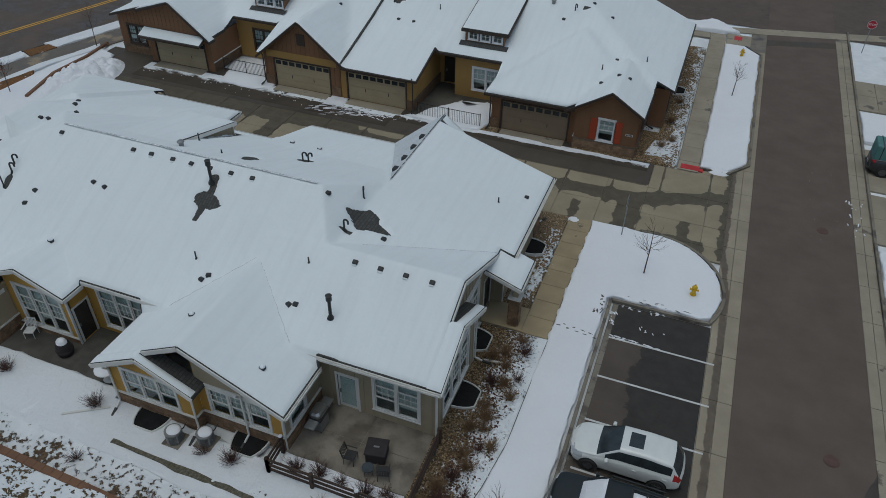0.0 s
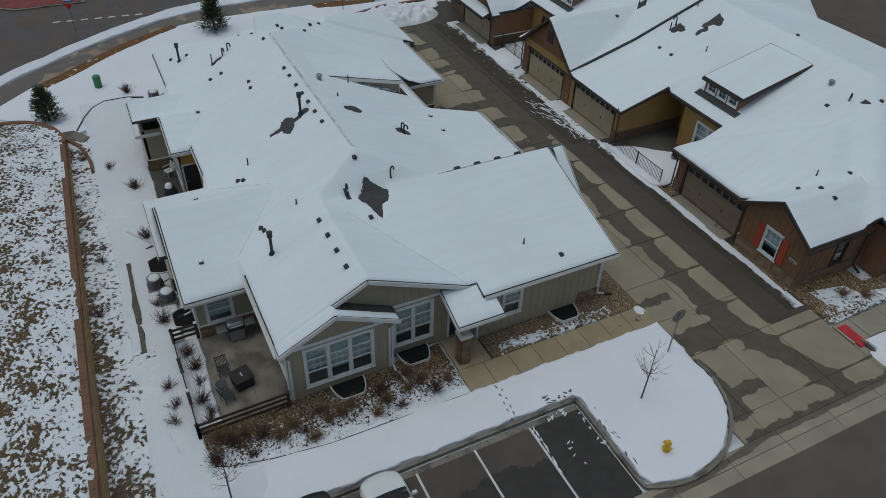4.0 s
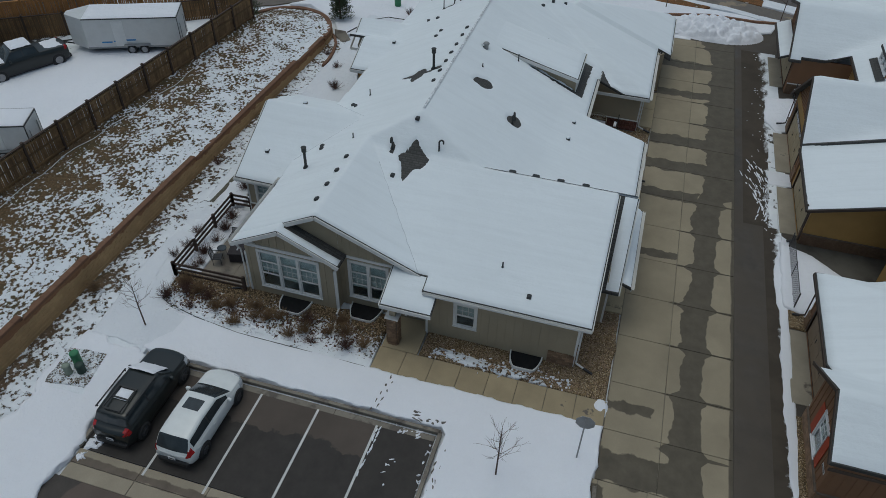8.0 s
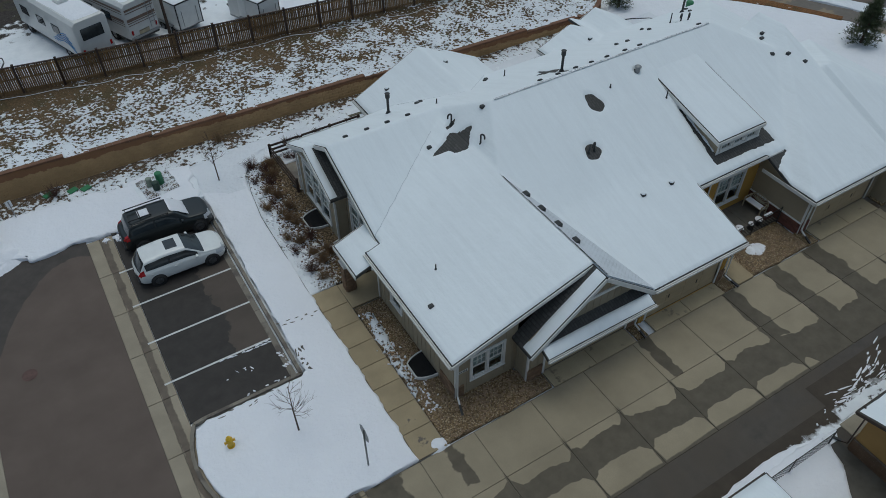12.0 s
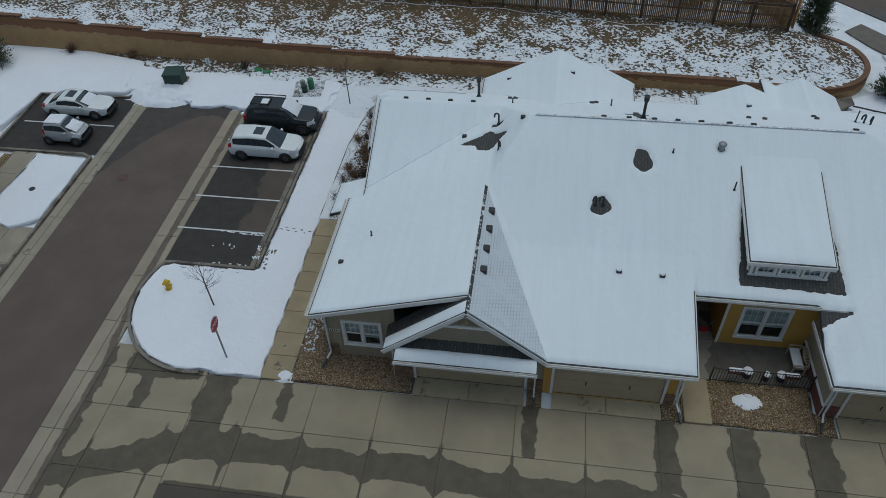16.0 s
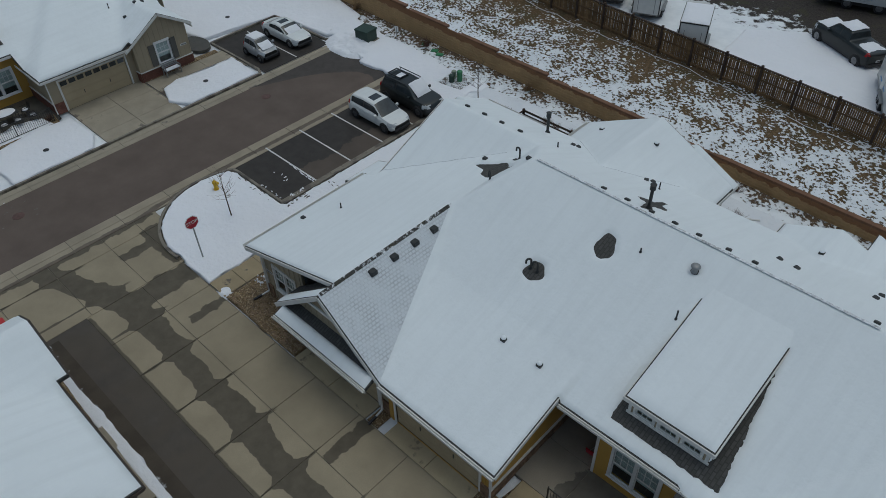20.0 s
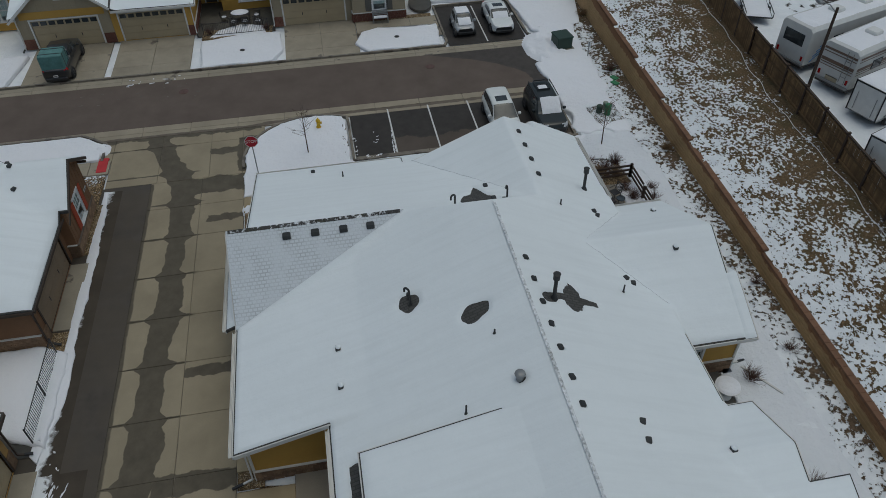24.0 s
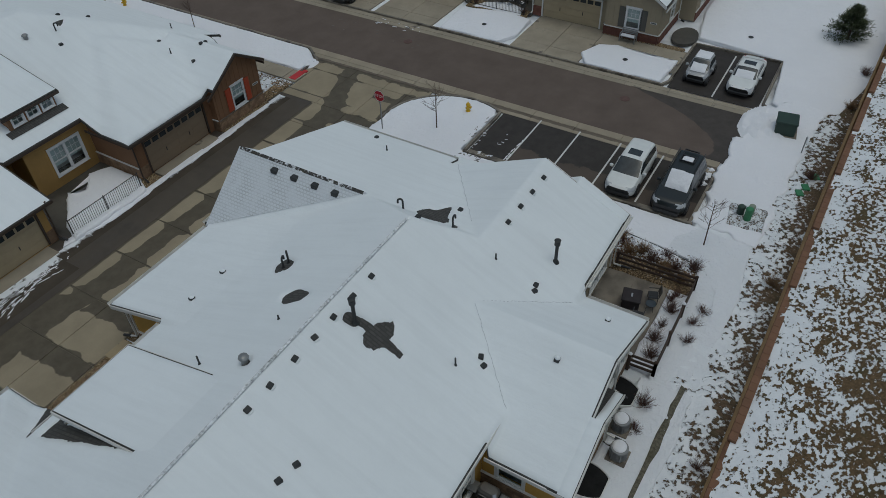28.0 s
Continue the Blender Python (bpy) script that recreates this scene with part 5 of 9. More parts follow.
roof_on(row, [(-9.05, -2.95, 35.0, 36.1)], lambda x, y: 3.12 - 0.42 * (y - 35.0) - S, 0.15, name="pent_roof", cover=False)
part("snow_cover", sheet([(-9.0, -3.0, 35.55, 36.08)], lambda x, y: 3.12 - 0.42 * (y - 35.0) - S, 0.12, lift=0.15, drop=0.13, rough=0.03), ROOF_SNOW, row, "rounded ledge of snow", True)

E_ = 0.1
# fascia boards and gutters
fascia(row, [(1.02, 27.0, 3.42 - E_), (1.02, 34.7, 3.42 - E_)])
fascia(row, [(1.0, 34.72, 3.42 - E_), (-6.03, 34.72, 5.62 - E_)])
fascia(row, [(-2.4, 35.62, 2.64 - E_), (-6.03, 35.62, 5.62 - E_), (-9.45, 35.62, 2.8 - E_)])
fascia(row, [(-9.4, 35.63, 2.84 - E_), (-15.5, 35.63, 2.84 - E_)])
fascia(row, [(-15.52, 35.6, 2.84 - E_), (-15.52, 30.3, 4.4 - E_)])
fascia(row, [(-15.5, 31.98, 3.69 - E_), (-22.0, 31.98, 3.69 - E_)])
fascia(row, [(-20.68, 32.0, 2.85 - E_), (-20.68, 35.45, 2.85 - E_)])
fascia(row, [(-20.7, 35.48, 2.85 - E_), (-27.6, 35.48, 2.85 - E_)])
fascia(row, [(-28.4, 36.43, 2.72 - E_), (-34.1, 36.43, 2.72 - E_)])
fascia(row, [(0.28, 20.0, 5.05 - E_), (0.28, 21.55, 5.85 - E_), (0.28, 26.95, 3.48 - E_)])
fascia(row, [(0.88, 17.2, 3.59 - E_), (0.88, 19.87, 4.97 - E_), (0.88, 22.8, 3.55 - E_)])
fascia(row, [(0.85, 17.22, 3.6 - E_), (-5.9, 17.22, 3.6 - E_)])
fascia(row, [(-4.63, 14.3, 2.93 - E_), (-4.63, 17.3, 2.93 - E_)])
fascia(row, [(-4.66, 14.27, 2.93 - E_), (-9.2, 14.27, 5.2 - E_), (-11.3, 14.27, 4.13 - E_)])
fascia(row, [(-8.7, 13.82, 2.83 - E_), (-11.2, 13.82, 4.16 - E_), (-13.9, 13.82, 2.8 - E_)])
fascia(row, [(-13.88, 13.85, 2.83 - E_), (-13.88, 17.3, 2.83 - E_)])
fascia(row, [(-12.7, 17.22, 3.67 - E_), (-17.2, 17.22, 3.67 - E_)])
fascia(row, [(-17.18, 16.05, 3.45 - E_), (-17.18, 17.25, 3.45 - E_)])
fascia(row, [(-17.2, 16.02, 3.45 - E_), (-19.7, 16.02, 4.5 - E_), (-20.9, 16.02, 4.0 - E_)])
fascia(row, [(-20.9, 14.52, 3.04 - E_), (-23.1, 14.52, 4.2 - E_), (-25.5, 14.52, 2.95 - E_)])
fascia(row, [(-20.88, 14.55, 3.04 - E_), (-20.88, 16.0, 3.04 - E_)])
fascia(row, [(1.92, 25.2, 2.9 - E_), (1.92, 27.65, 2.9 - E_)])
fascia(row, [(1.9, 25.18, 2.9 - E_), (0.0, 25.18, 3.6 - E_)])
fascia(row, [(-17.6, 25.3, 6.5 - E_), (-17.6, 30.97, 5.06 - E_), (-21.17, 30.97, 5.06 - E_), (-21.17, 25.3, 6.5 - E_)])
fascia(row, [(-2.95, 36.12, 2.66 - E_), (-9.05, 36.12, 2.66 - E_)])
for a, b in (((1.1, 27.0, 3.36), (1.1, 34.7, 3.36)), ((-9.4, 35.72, 2.78), (-15.5, 35.72, 2.78)), ((-20.7, 35.56, 2.8), (-27.6, 35.56, 2.8)), ((-15.6, 32.06, 3.62), (-21.8, 32.06, 3.62)),
             ((-2.95, 36.2, 2.6), (-9.05, 36.2, 2.6)), ((0.8, 17.12, 3.54), (-4.6, 17.12, 3.54)), ((-4.55, 14.3, 2.88), (-4.55, 17.1, 2.88))):
    gutter(row, a, b)

# walls, with their windows and doors
G0 = 0.0
w, m = walled(row, (0.5, 27.05), (0.5, 34.2), G0, 3.3, TAUPE, [(1.42, 2.32, 1.12, 2.45)])
window(row, m, 1.42, 2.32, 1.12, 2.45)
veneer(w, m, 5.9, 7.15, 0.05, 0.85, STONE)
w, m = walled(row, (0.5, 34.2), (-2.7, 34.2), G0, [(0, 3.35), (3.2, 4.35)], TAUPE, [(0.85, 2.45, 1.0, 2.45)])
window(row, m, 0.85, 2.45, 1.0, 2.45, 2)
number_plate(row, m, 0.12, 1.75)
veneer(w, m, 0.0, 0.42, 0.05, 0.85, STONE)
walled(row, (-2.7, 34.2), (-2.7, 35.1), G0, 2.7, TAUPE)
w, m = walled(row, (-2.7, 35.1), (-9.35, 35.1), G0, [(0, 2.85), (3.33, 5.45), (6.65, 2.85)], TAUPE, [(1.0, 5.85, 0.06, 2.25)])
garage_door(row, m, 1.0, 5.85, 0.06, 2.25, DOOR_TAN, TRIM)
veneer(w, m, 0.0, 0.85, 0.05, 0.85, STONE)
veneer(w, m, 6.0, 6.65, 0.05, 0.85, STONE)
part("collar_tie", Mesh().board((-4.9, 35.5, 4.45), (-7.2, 35.5, 4.45), 0.06, 0.14), TRIM, row)
for x, z in ((-6.03, 5.3), (-4.2, 3.95), (-7.9, 3.95)):
    bracket(row, (x, 35.1, z), 0, 1)
w, m = walled(row, (-9.35, 35.2), (-15.0, 35.2), G0, 2.72, MUSTARD, [(0.45, 5.1, 0.06, 2.25)])
garage_door(row, m, 0.45, 5.1, 0.06, 2.25, DOOR_TAN, TRIM)
veneer(w, m, 5.2, 5.65, 0.05, 0.85, STONE)
w, m = walled(row, (-15.0, 35.2), (-15.0, 28.6), G0, [(0, 2.7), (4.9, 4.2), (6.6, 4.9)], MUSTARD, [], 0.14, 0.0, band=0.7)
w, m = walled(row, (-15.0, 28.6), (-17.2, 28.6), G0, 5.0, MUSTARD, [(0.6, 1.5, 0.1, 2.15)])
entry_door(row, m, 0.6, 1.5, 0.1, 2.15)
w, m = walled(row, (-17.2, 28.6), (-17.2, 31.5), G0, [(0, 5.0), (2.9, 3.8)], MUSTARD, [], battens=0.0)
w, m = walled(row, (-17.2, 31.5), (-21.1, 31.5), G0, 3.75, MUSTARD, [(0.8, 2.7, 0.75, 2.6)], battens=0.0)
window(row, m, 0.8, 2.7, 0.75, 2.6, 2)
part("corner_board", Mesh().box(-0.02, 0.1, -0.03, 0.0, G0, 3.7, m), TRIM, row)
w, m = walled(row, (-21.1, 31.5), (-21.1, 35.0), G0, [(0, 3.2), (3.5, 2.75)], TAUPE, [], battens=0.0, band=0.75, stone=BRICKRED)
w, m = walled(row, (-21.1, 35.0), (-27.3, 35.0), G0, 2.75, TAUPE, [(0.75, 5.6, 0.06, 2.25)])
garage_door(row, m, 0.75, 5.6, 0.06, 2.25, DOOR_TAN, TRIM)
veneer(w, m, 0.0, 0.6, 0.05, 0.85, BRICKRED)
w, m = walled(row, (-27.3, 35.0), (-27.3, 35.9), G0, 2.75, TAUPE)
w, m = walled(row, (-27.3, 35.9), (-33.6, 35.9), G0, 2.75, TAUPE, [(2.2, 3.8, 0.95, 2.35)])
window(row, m, 2.2, 3.8, 0.95, 2.35, 2)
w, m = walled(row, (-33.6, 35.9), (-33.6, 24.2), G0, [(0, 2.75), (11.7, 2.8)], TAUPE, [(3.0, 4.6, 0.9, 2.3), (7.5, 9.1, 0.9, 2.3)], split=False)
window(row, m, 3.0, 4.6, 0.9, 2.3, 2)
window(row, m, 7.5, 9.1, 0.9, 2.3, 2)
walled(row, (-33.6, 24.2), (-30.6, 24.2), G0, [(0, 2.8), (3.0, 3.6)], TAUPE)
w, m = walled(row, (-30.6, 24.2), (-30.6, 17.7), G0, [(0, 3.7), (6.5, 3.5)], TAUPE, [(2.0, 4.4, 0.9, 2.6)], split=False)
window(row, m, 2.0, 4.4, 0.9, 2.6, 3)
w, m = walled(row, (-30.6, 17.7), (-25.1, 17.7), G0, 3.5, TAUPE, [(1.5, 3.3, 0.9, 2.4)])
window(row, m, 1.5, 3.3, 0.9, 2.4, 2)
walled(row, (-25.1, 17.7), (-25.1, 14.95), G0, 2.85, TAUPE)
w, m = walled(row, (-25.1, 14.95), (-21.25, 14.95), G0, [(0, 2.85), (2.0, 3.95), (3.85, 3.0)], TAUPE, [(0.8, 3.0, 1.0, 2.5)], band=0.85)
window(row, m, 0.8, 3.0, 1.0, 2.5, 3)
w, m = walled(row, (-21.25, 14.95), (-21.25, 16.4), G0, 2.95, TAUPE, [], battens=0.0, band=0.85)
w, m = walled(row, (-21.25, 16.4), (-17.55, 16.4), G0, [(0, 3.75), (1.55, 4.3), (3.7, 3.4)], MUSTARD, [(0.6, 3.2, 0.55, 2.95)], battens=0.0, band=0.4)
window(row, m, 0.6, 3.2, 0.55, 2.95, 3, "tall")
w, m = walled(row, (-17.55, 16.4), (-17.55, 17.65), G0, 3.5, MUSTARD, [(0.2, 1.05, 0.12, 2.2)], battens=0.0)
entry_door(row, m, 0.2, 1.05, 0.12, 2.2)
w, m = walled(row, (-17.55, 17.65), (-13.4, 17.65), G0, 3.6, MUSTARD, [(0.7, 3.4, 0.55, 2.95)], battens=0.0)
window(row, m, 0.7, 3.4, 0.55, 2.95, 3, "tall")
w, m = walled(row, (-13.4, 17.65), (-13.4, 14.25), G0, 2.75, MUSTARD, [(0.7, 1.75, 1.0, 2.4)], battens=0.0, band=0.85)
window(row, m, 0.7, 1.75, 1.0, 2.4)
w, m = walled(row, (-13.4, 14.25), (-9.2, 14.25), G0, [(0, 2.95), (2.2, 4.0), (4.2, 2.95)], MUSTARD, [(0.75, 3.4, 1.0, 2.5)], battens=0.0, band=0.85)
window(row, m, 0.75, 3.4, 1.0, 2.5, 3)
for s, z in ((2.2, 3.75), (0.6, 2.95), (3.8, 2.95)):
    bracket(row, (-13.4 + s, 14.25, z), 0, -1)
walled(row, (-9.2, 14.25), (-9.2, 14.75), G0, 2.9, MUSTARD, battens=0.0, band=0.85)
w, m = walled(row, (-9.2, 14.75), (-5.1, 14.75), G0, [(0, 5.0), (4.1, 2.95)], MUSTARD, [(0.6, 3.4, 1.0, 2.45)], battens=0.0, band=0.85)
window(row, m, 0.6, 3.4, 1.0, 2.45, 3)
part("gable_siding", Mesh().add([(-9.15, 14.735, 2.75), (-5.4, 14.735, 2.75), (-5.4, 14.735, 2.98), (-9.15, 14.735, 4.95)], [(0, 1, 2, 3)]), TAUPE, row)
part("belt_board", Mesh().board((-9.2, 14.71, 2.68), (-5.1, 14.71, 2.68), 0.05, 0.14), TRIM, row)
w, m = walled(row, (-5.1, 14.75), (-5.1, 17.7), G0, 2.9, TAUPE, [(0.55, 1.65, 0.95, 2.35)], battens=0.0, band=0.85)
window(row, m, 0.55, 1.65, 0.95, 2.35)
w, m = walled(row, (-5.1, 17.7), (0.5, 17.7), G0, 3.5, TAUPE, [(0.95, 1.9, 0.12, 2.2), (2.75, 4.75, 0.75, 2.75)])
entry_door(row, m, 0.95, 1.9, 0.12, 2.2, PLASTIC, TRIM, True)
window(row, m, 2.75, 4.75, 0.75, 2.75, 2, "tall")
w, m = walled(row, (0.5, 17.7), (0.5, 22.4), G0, [(0, 3.7), (2.17, 4.75), (4.7, 3.6)], TAUPE, [(0.75, 3.8, 0.75, 2.95)])
window(row, m, 0.75, 3.8, 0.75, 2.95, 3, "tall")
part("belt_board", Mesh().board((0.53, 17.75, 3.3), (0.53, 22.3, 3.3), 0.05, 0.17), TRIM, row)
for y, z in ((19.87, 4.6), (18.3, 3.75), (21.6, 3.75)):
    bracket(row, (0.5, y, z), 1, 0)
walled(row, (0.5, 22.4), (-0.15, 22.4), G0, 3.5, TAUPE)
w, m = walled(row, (-0.15, 22.4), (-0.15, 26.95), G0, [(0, 5.3), (4.55, 3.4)], TAUPE, [(0.55, 2.4, 0.75, 2.95), (3.4, 4.35, 0.12, 2.2)])
window(row, m, 0.55, 2.4, 0.75, 2.95, 2, "tall")
entry_door(row, m, 3.4, 4.35, 0.12, 2.2)
part("belt_board", Mesh().board((-0.12, 22.5, 3.3), (-0.12, 25.6, 3.3), 0.05, 0.14), TRIM, row)
part("gable_wall", Mesh().add([(-0.15, 19.9, 3.0), (-0.15, 22.4, 3.0), (-0.15, 22.4, 5.32), (-0.15, 21.55, 5.7), (-0.15, 19.9, 4.85)], [(0, 1, 2, 3, 4)]), TAUPE, row)
for y, z in ((21.55, 5.45), (24.6, 4.1)):
    bracket(row, (-0.15, y, z), 1, 0)
walled(row, (-0.15, 26.95), (0.5, 26.95), G0, 3.3, TAUPE)
# porch post on its stone pier
pier = part("porch_pier", Mesh().box(1.3, 1.75, 25.5, 25.95, 0.0, 1.85), MORTAR, row)
for a, b in (((1.3, 25.5), 0), ((1.75, 25.5), 90), ((1.75, 25.95), 180), ((1.3, 25.95), 270)):
    veneer(pier, pose(*a, 0, 0, 0, b), 0.0, 0.45, 0.05, 1.85, STONE)
part("pier_cap", Mesh().box(1.2, 1.85, 25.4, 26.05, 1.85, 1.95), TRIM, pier)
part("porch_post", Mesh().add([(1.38, 25.58, 1.95), (1.67, 25.58, 1.95), (1.67, 25.87, 1.95), (1.38, 25.87, 1.95), (1.4, 25.6, 2.75), (1.65, 25.6, 2.75), (1.65, 25.85, 2.75), (1.4, 25.85, 2.75)], [(0, 1, 5, 4), (1, 2, 6, 5), (2, 3, 7, 6), (3, 0, 4, 7), (4, 5, 6, 7)]), TAUPE, row)
part("porch_beam", Mesh().board((1.5, 25.3, 2.72), (1.5, 27.0, 2.72), 0.12, 0.16).board((1.5, 25.5, 2.72), (0.0, 25.5, 3.0), 0.1, 0.14), TRIM, row)
# corner boards
for x, y in ((0.5, 34.2), (0.5, 17.7), (0.5, 22.4), (-5.1, 14.75), (-21.1, 35.0), (-15.0, 35.2), (-2.7, 35.1), (-17.55, 16.4), (-13.4, 14.25), (0.5, 27.05)):
    part("corner_board", Mesh().box(x - 0.045 if x > -1 else x - 0.06, x + 0.03, y - 0.06, y + 0.04, 0.0, 2.75), TRIM, row)
# dormer front
w, m = walled(row, (-17.8, 30.83), (-21.0, 30.83), 3.6, 4.92, TAUPE, [(0.3, 1.0, 4.24, 4.78), (1.25, 1.95, 4.24, 4.78), (2.2, 2.9, 4.24, 4.78)], battens=0.0)
for s in (0.3, 1.25, 2.2):
    window(row, m, s, s + 0.7, 4.24, 4.78, 1, "small", blind=0)
part("dormer_sill", Mesh().box(-0.05, 3.25, -0.05, 0.0, 4.06, 4.16, m), TRIM, row)
for s in (0.0, 3.08):
    part("corner_board", Mesh().box(s, s + 0.12, -0.04, 0.0, 4.1, 4.8, m), TRIM, row)
for x in (-17.82, -20.98):
    part("dormer_cheek", Mesh().add([(x, 30.85, 3.9), (x, 30.85, 4.82), (x, 25.4, 6.25), (x, 25.6, 6.15)], [(0, 1, 2, 3)]), TAUPE, row)
# downspouts
for x, y, z, dx, dy in ((0.45, 34.25, 3.3, 0.3, 1), (-9.0, 35.25, 2.7, 0, 1), (-15.1, 35.25, 2.7, -0.2, 1), (-21.2, 35.05, 2.75, 0.25, 1), (0.5, 22.5, 3.4, 1, 0), (-13.3, 14.2, 2.8, 0.2, -1), (-9.1, 14.2, 2.8, 0.1, -1), (-6.9, 14.7, 3.2, 0, -1), (0.55, 17.6, 3.4, 0.3, -1)):
    downspout(row, x, y, z, dx, dy)
# things on the roof
for x in (-11.4, -12.6, -13.8, -14.9, -16.0, -17.3, -18.4, -23.0):
    roof_vent(row, x, 23.62, on_a(x, 23.62) + 0.06, rng.uniform(-12, 12), 26, True)
for x in (-1.08, -2.3, -3.5, -4.73):
    roof_vent(row, x, 21.1, on_a(x, 21.1) + 0.08, 0, 26, True)
for y in (33.0, 31.75, 30.5, 29.3):
    roof_vent(row, -6.46, y, on_a(-6.46, y) + 0.05, 90, size=1.2)
flue(row, -4.78, 18.7, on_a(-4.78, 18.7) + 0.1)
flue(row, -13.36, 23.0, on_a(-13.36, 23.0) + 0.05)
flue(row, -27.3, 18.65, on_a(-27.3, 18.65) + 0.1)
gooseneck(row, -6.25, 23.0, on_a(-6.25, 23.0))
gooseneck(row, -6.44, 25.45, on_a(-6.44, 25.45), turn=2.0)
for dx, a in ((0.0, 0.4), (0.35, 0.9)):
    gooseneck(row, -11.5 + dx, 28.25, on_a(-11.4, 28.3), 0.45, a)
for x, y, a in ((-24.4, 21.1, 0.4), (-24.55, 21.5, 0.9)):
    gooseneck(row, x, y, on_a(x, y), 0.5, a)
pipe_vent(row, -24.35, 20.35, on_a(-24.35, 20.35), 0.7)
turbine(row, -16.8, 25.25, on_a(-16.8, 25.25) + 0.1)
roof_vent(row, -7.5, 23.95, on_a(-7.5, 23.95) + 0.1)
roof_vent(row, -4.55, 23.6, on_a(-4.55, 23.6) + 0.08)
for x, y, h in ((-0.95, 30.2, 0.35), (-12.1, 19.5, 0.45), (-17.3, 27.2, 0.5), (-6.8, 20.6, 0.35), (-14.6, 25.6, 0.25)):
    pipe_vent(row, x, y, on_a(x, y) + 0.05, h)
for x, y in ((0.2, 31.7), (-6.55, 18.8), (-6.85, 18.72), (-11.1, 18.95), (-11.35, 18.7), (-19.5, 21.6), (-18.75, 21.5), (-22.4, 20.5), (-22.5, 19.8), (-28.2, 18.2), (-27.4, 19.2), (-26.6, 25.45), (-26.35, 25.7), (-25.7, 27.1), (-26.3, 27.7), (-26.9, 28.5), (-28.75, 24.05)):
    roof_vent(row, x, y, on_a(x, y) + 0.06, rng.uniform(-25, 25))


def snow_bump(parent, x, y):
    z = on_a(x, y) + 0.08
    v = roof_vent(parent, x, y, z)
    part("snow_cap", Mesh().dome((0.02, 0.0, 0.15), 0.15, 0.14, 0.1, 10, 3), ROOF_SNOW, v, smooth=True)


for x, y in ((-12.28, 31.31), (-14.13, 31.35), (-10.0, 16.3), (-6.3, 15.6), (-19.6, 18.3)):
    snow_bump(row, x, y)

# ---- the two neighbouring rows ----


def far_z(x, y):
    south = np.where((x < -11.75) & (x > -25.4) & (y < 50.1), 4.4 - 0.293 * (50.1 - y), 7.1 - 0.435 * (56.3 - y))
    main = np.minimum(np.minimum(south, 7.1 - 0.29 * (y - 56.3)), 3.25 + 0.42 * (6.05 - x))
    g1 = np.where((x > -6.6) & (y < 56), np.minimum(np.minimum(2.95 + 0.38 * (y - 44.5), 3.0 + 0.5 * (x + 6.5)), 3.1 + 0.42 * (4.75 - x)), -9)
    main = np.where((x > -5.6) & (y < 48.3), -9, main)
    gab = np.where((y < 50), np.minimum(4.8 - 0.62 * (x - 2.4), 4.8 - 0.62 * (2.4 - x)), -9)
    g3 = np.minimum(5.8 - 0.82 * (x + 21.4), 5.8 - 0.82 * (-21.4 - x))
    wing = np.where(y < 56, np.minimum(5.62 - 0.82 * (x + 33.0), 5.62 - 0.313 * (-33.0 - x)), -9)
    return np.maximum.reduce([main, g1, gab, g3, wing]) - S


FAR_RECTS = [(-40.0, 6.05, 49.2, 63.1), (-40.0, 2.1, 63.1, 70.2), (-25.4, -11.8, 44.55, 49.2), (-29.8, 4.75, 48.35, 49.2), (-6.5, 4.75, 44.5, 48.35), (0.0, 4.75, 44.05, 44.5), (-40.0, -29.8, 45.3, 49.2), (-36.4, -29.6, 44.5, 45.3)]
FAR_HOLES = [(-22.8, 53.2, 0.55, 0.42, 0.3, 1.0), (-22.9, 53.9, 0.17, 0.5, 0.3, 1.5), (-21.2, 53.0, 0.25, 0.42, 0.3, 1.0), (-16.55, 52.75, 0.5, 0.45, 0.1, 1.2), (-15.05, 54.7, 0.5, 0.62, 0.3, 2.0), (-15.05, 53.6, 0.3, 0.6, 0.3, 1.0), (-2.0, 54.5, 0.35, 0.25, 0.0, 0.5)]


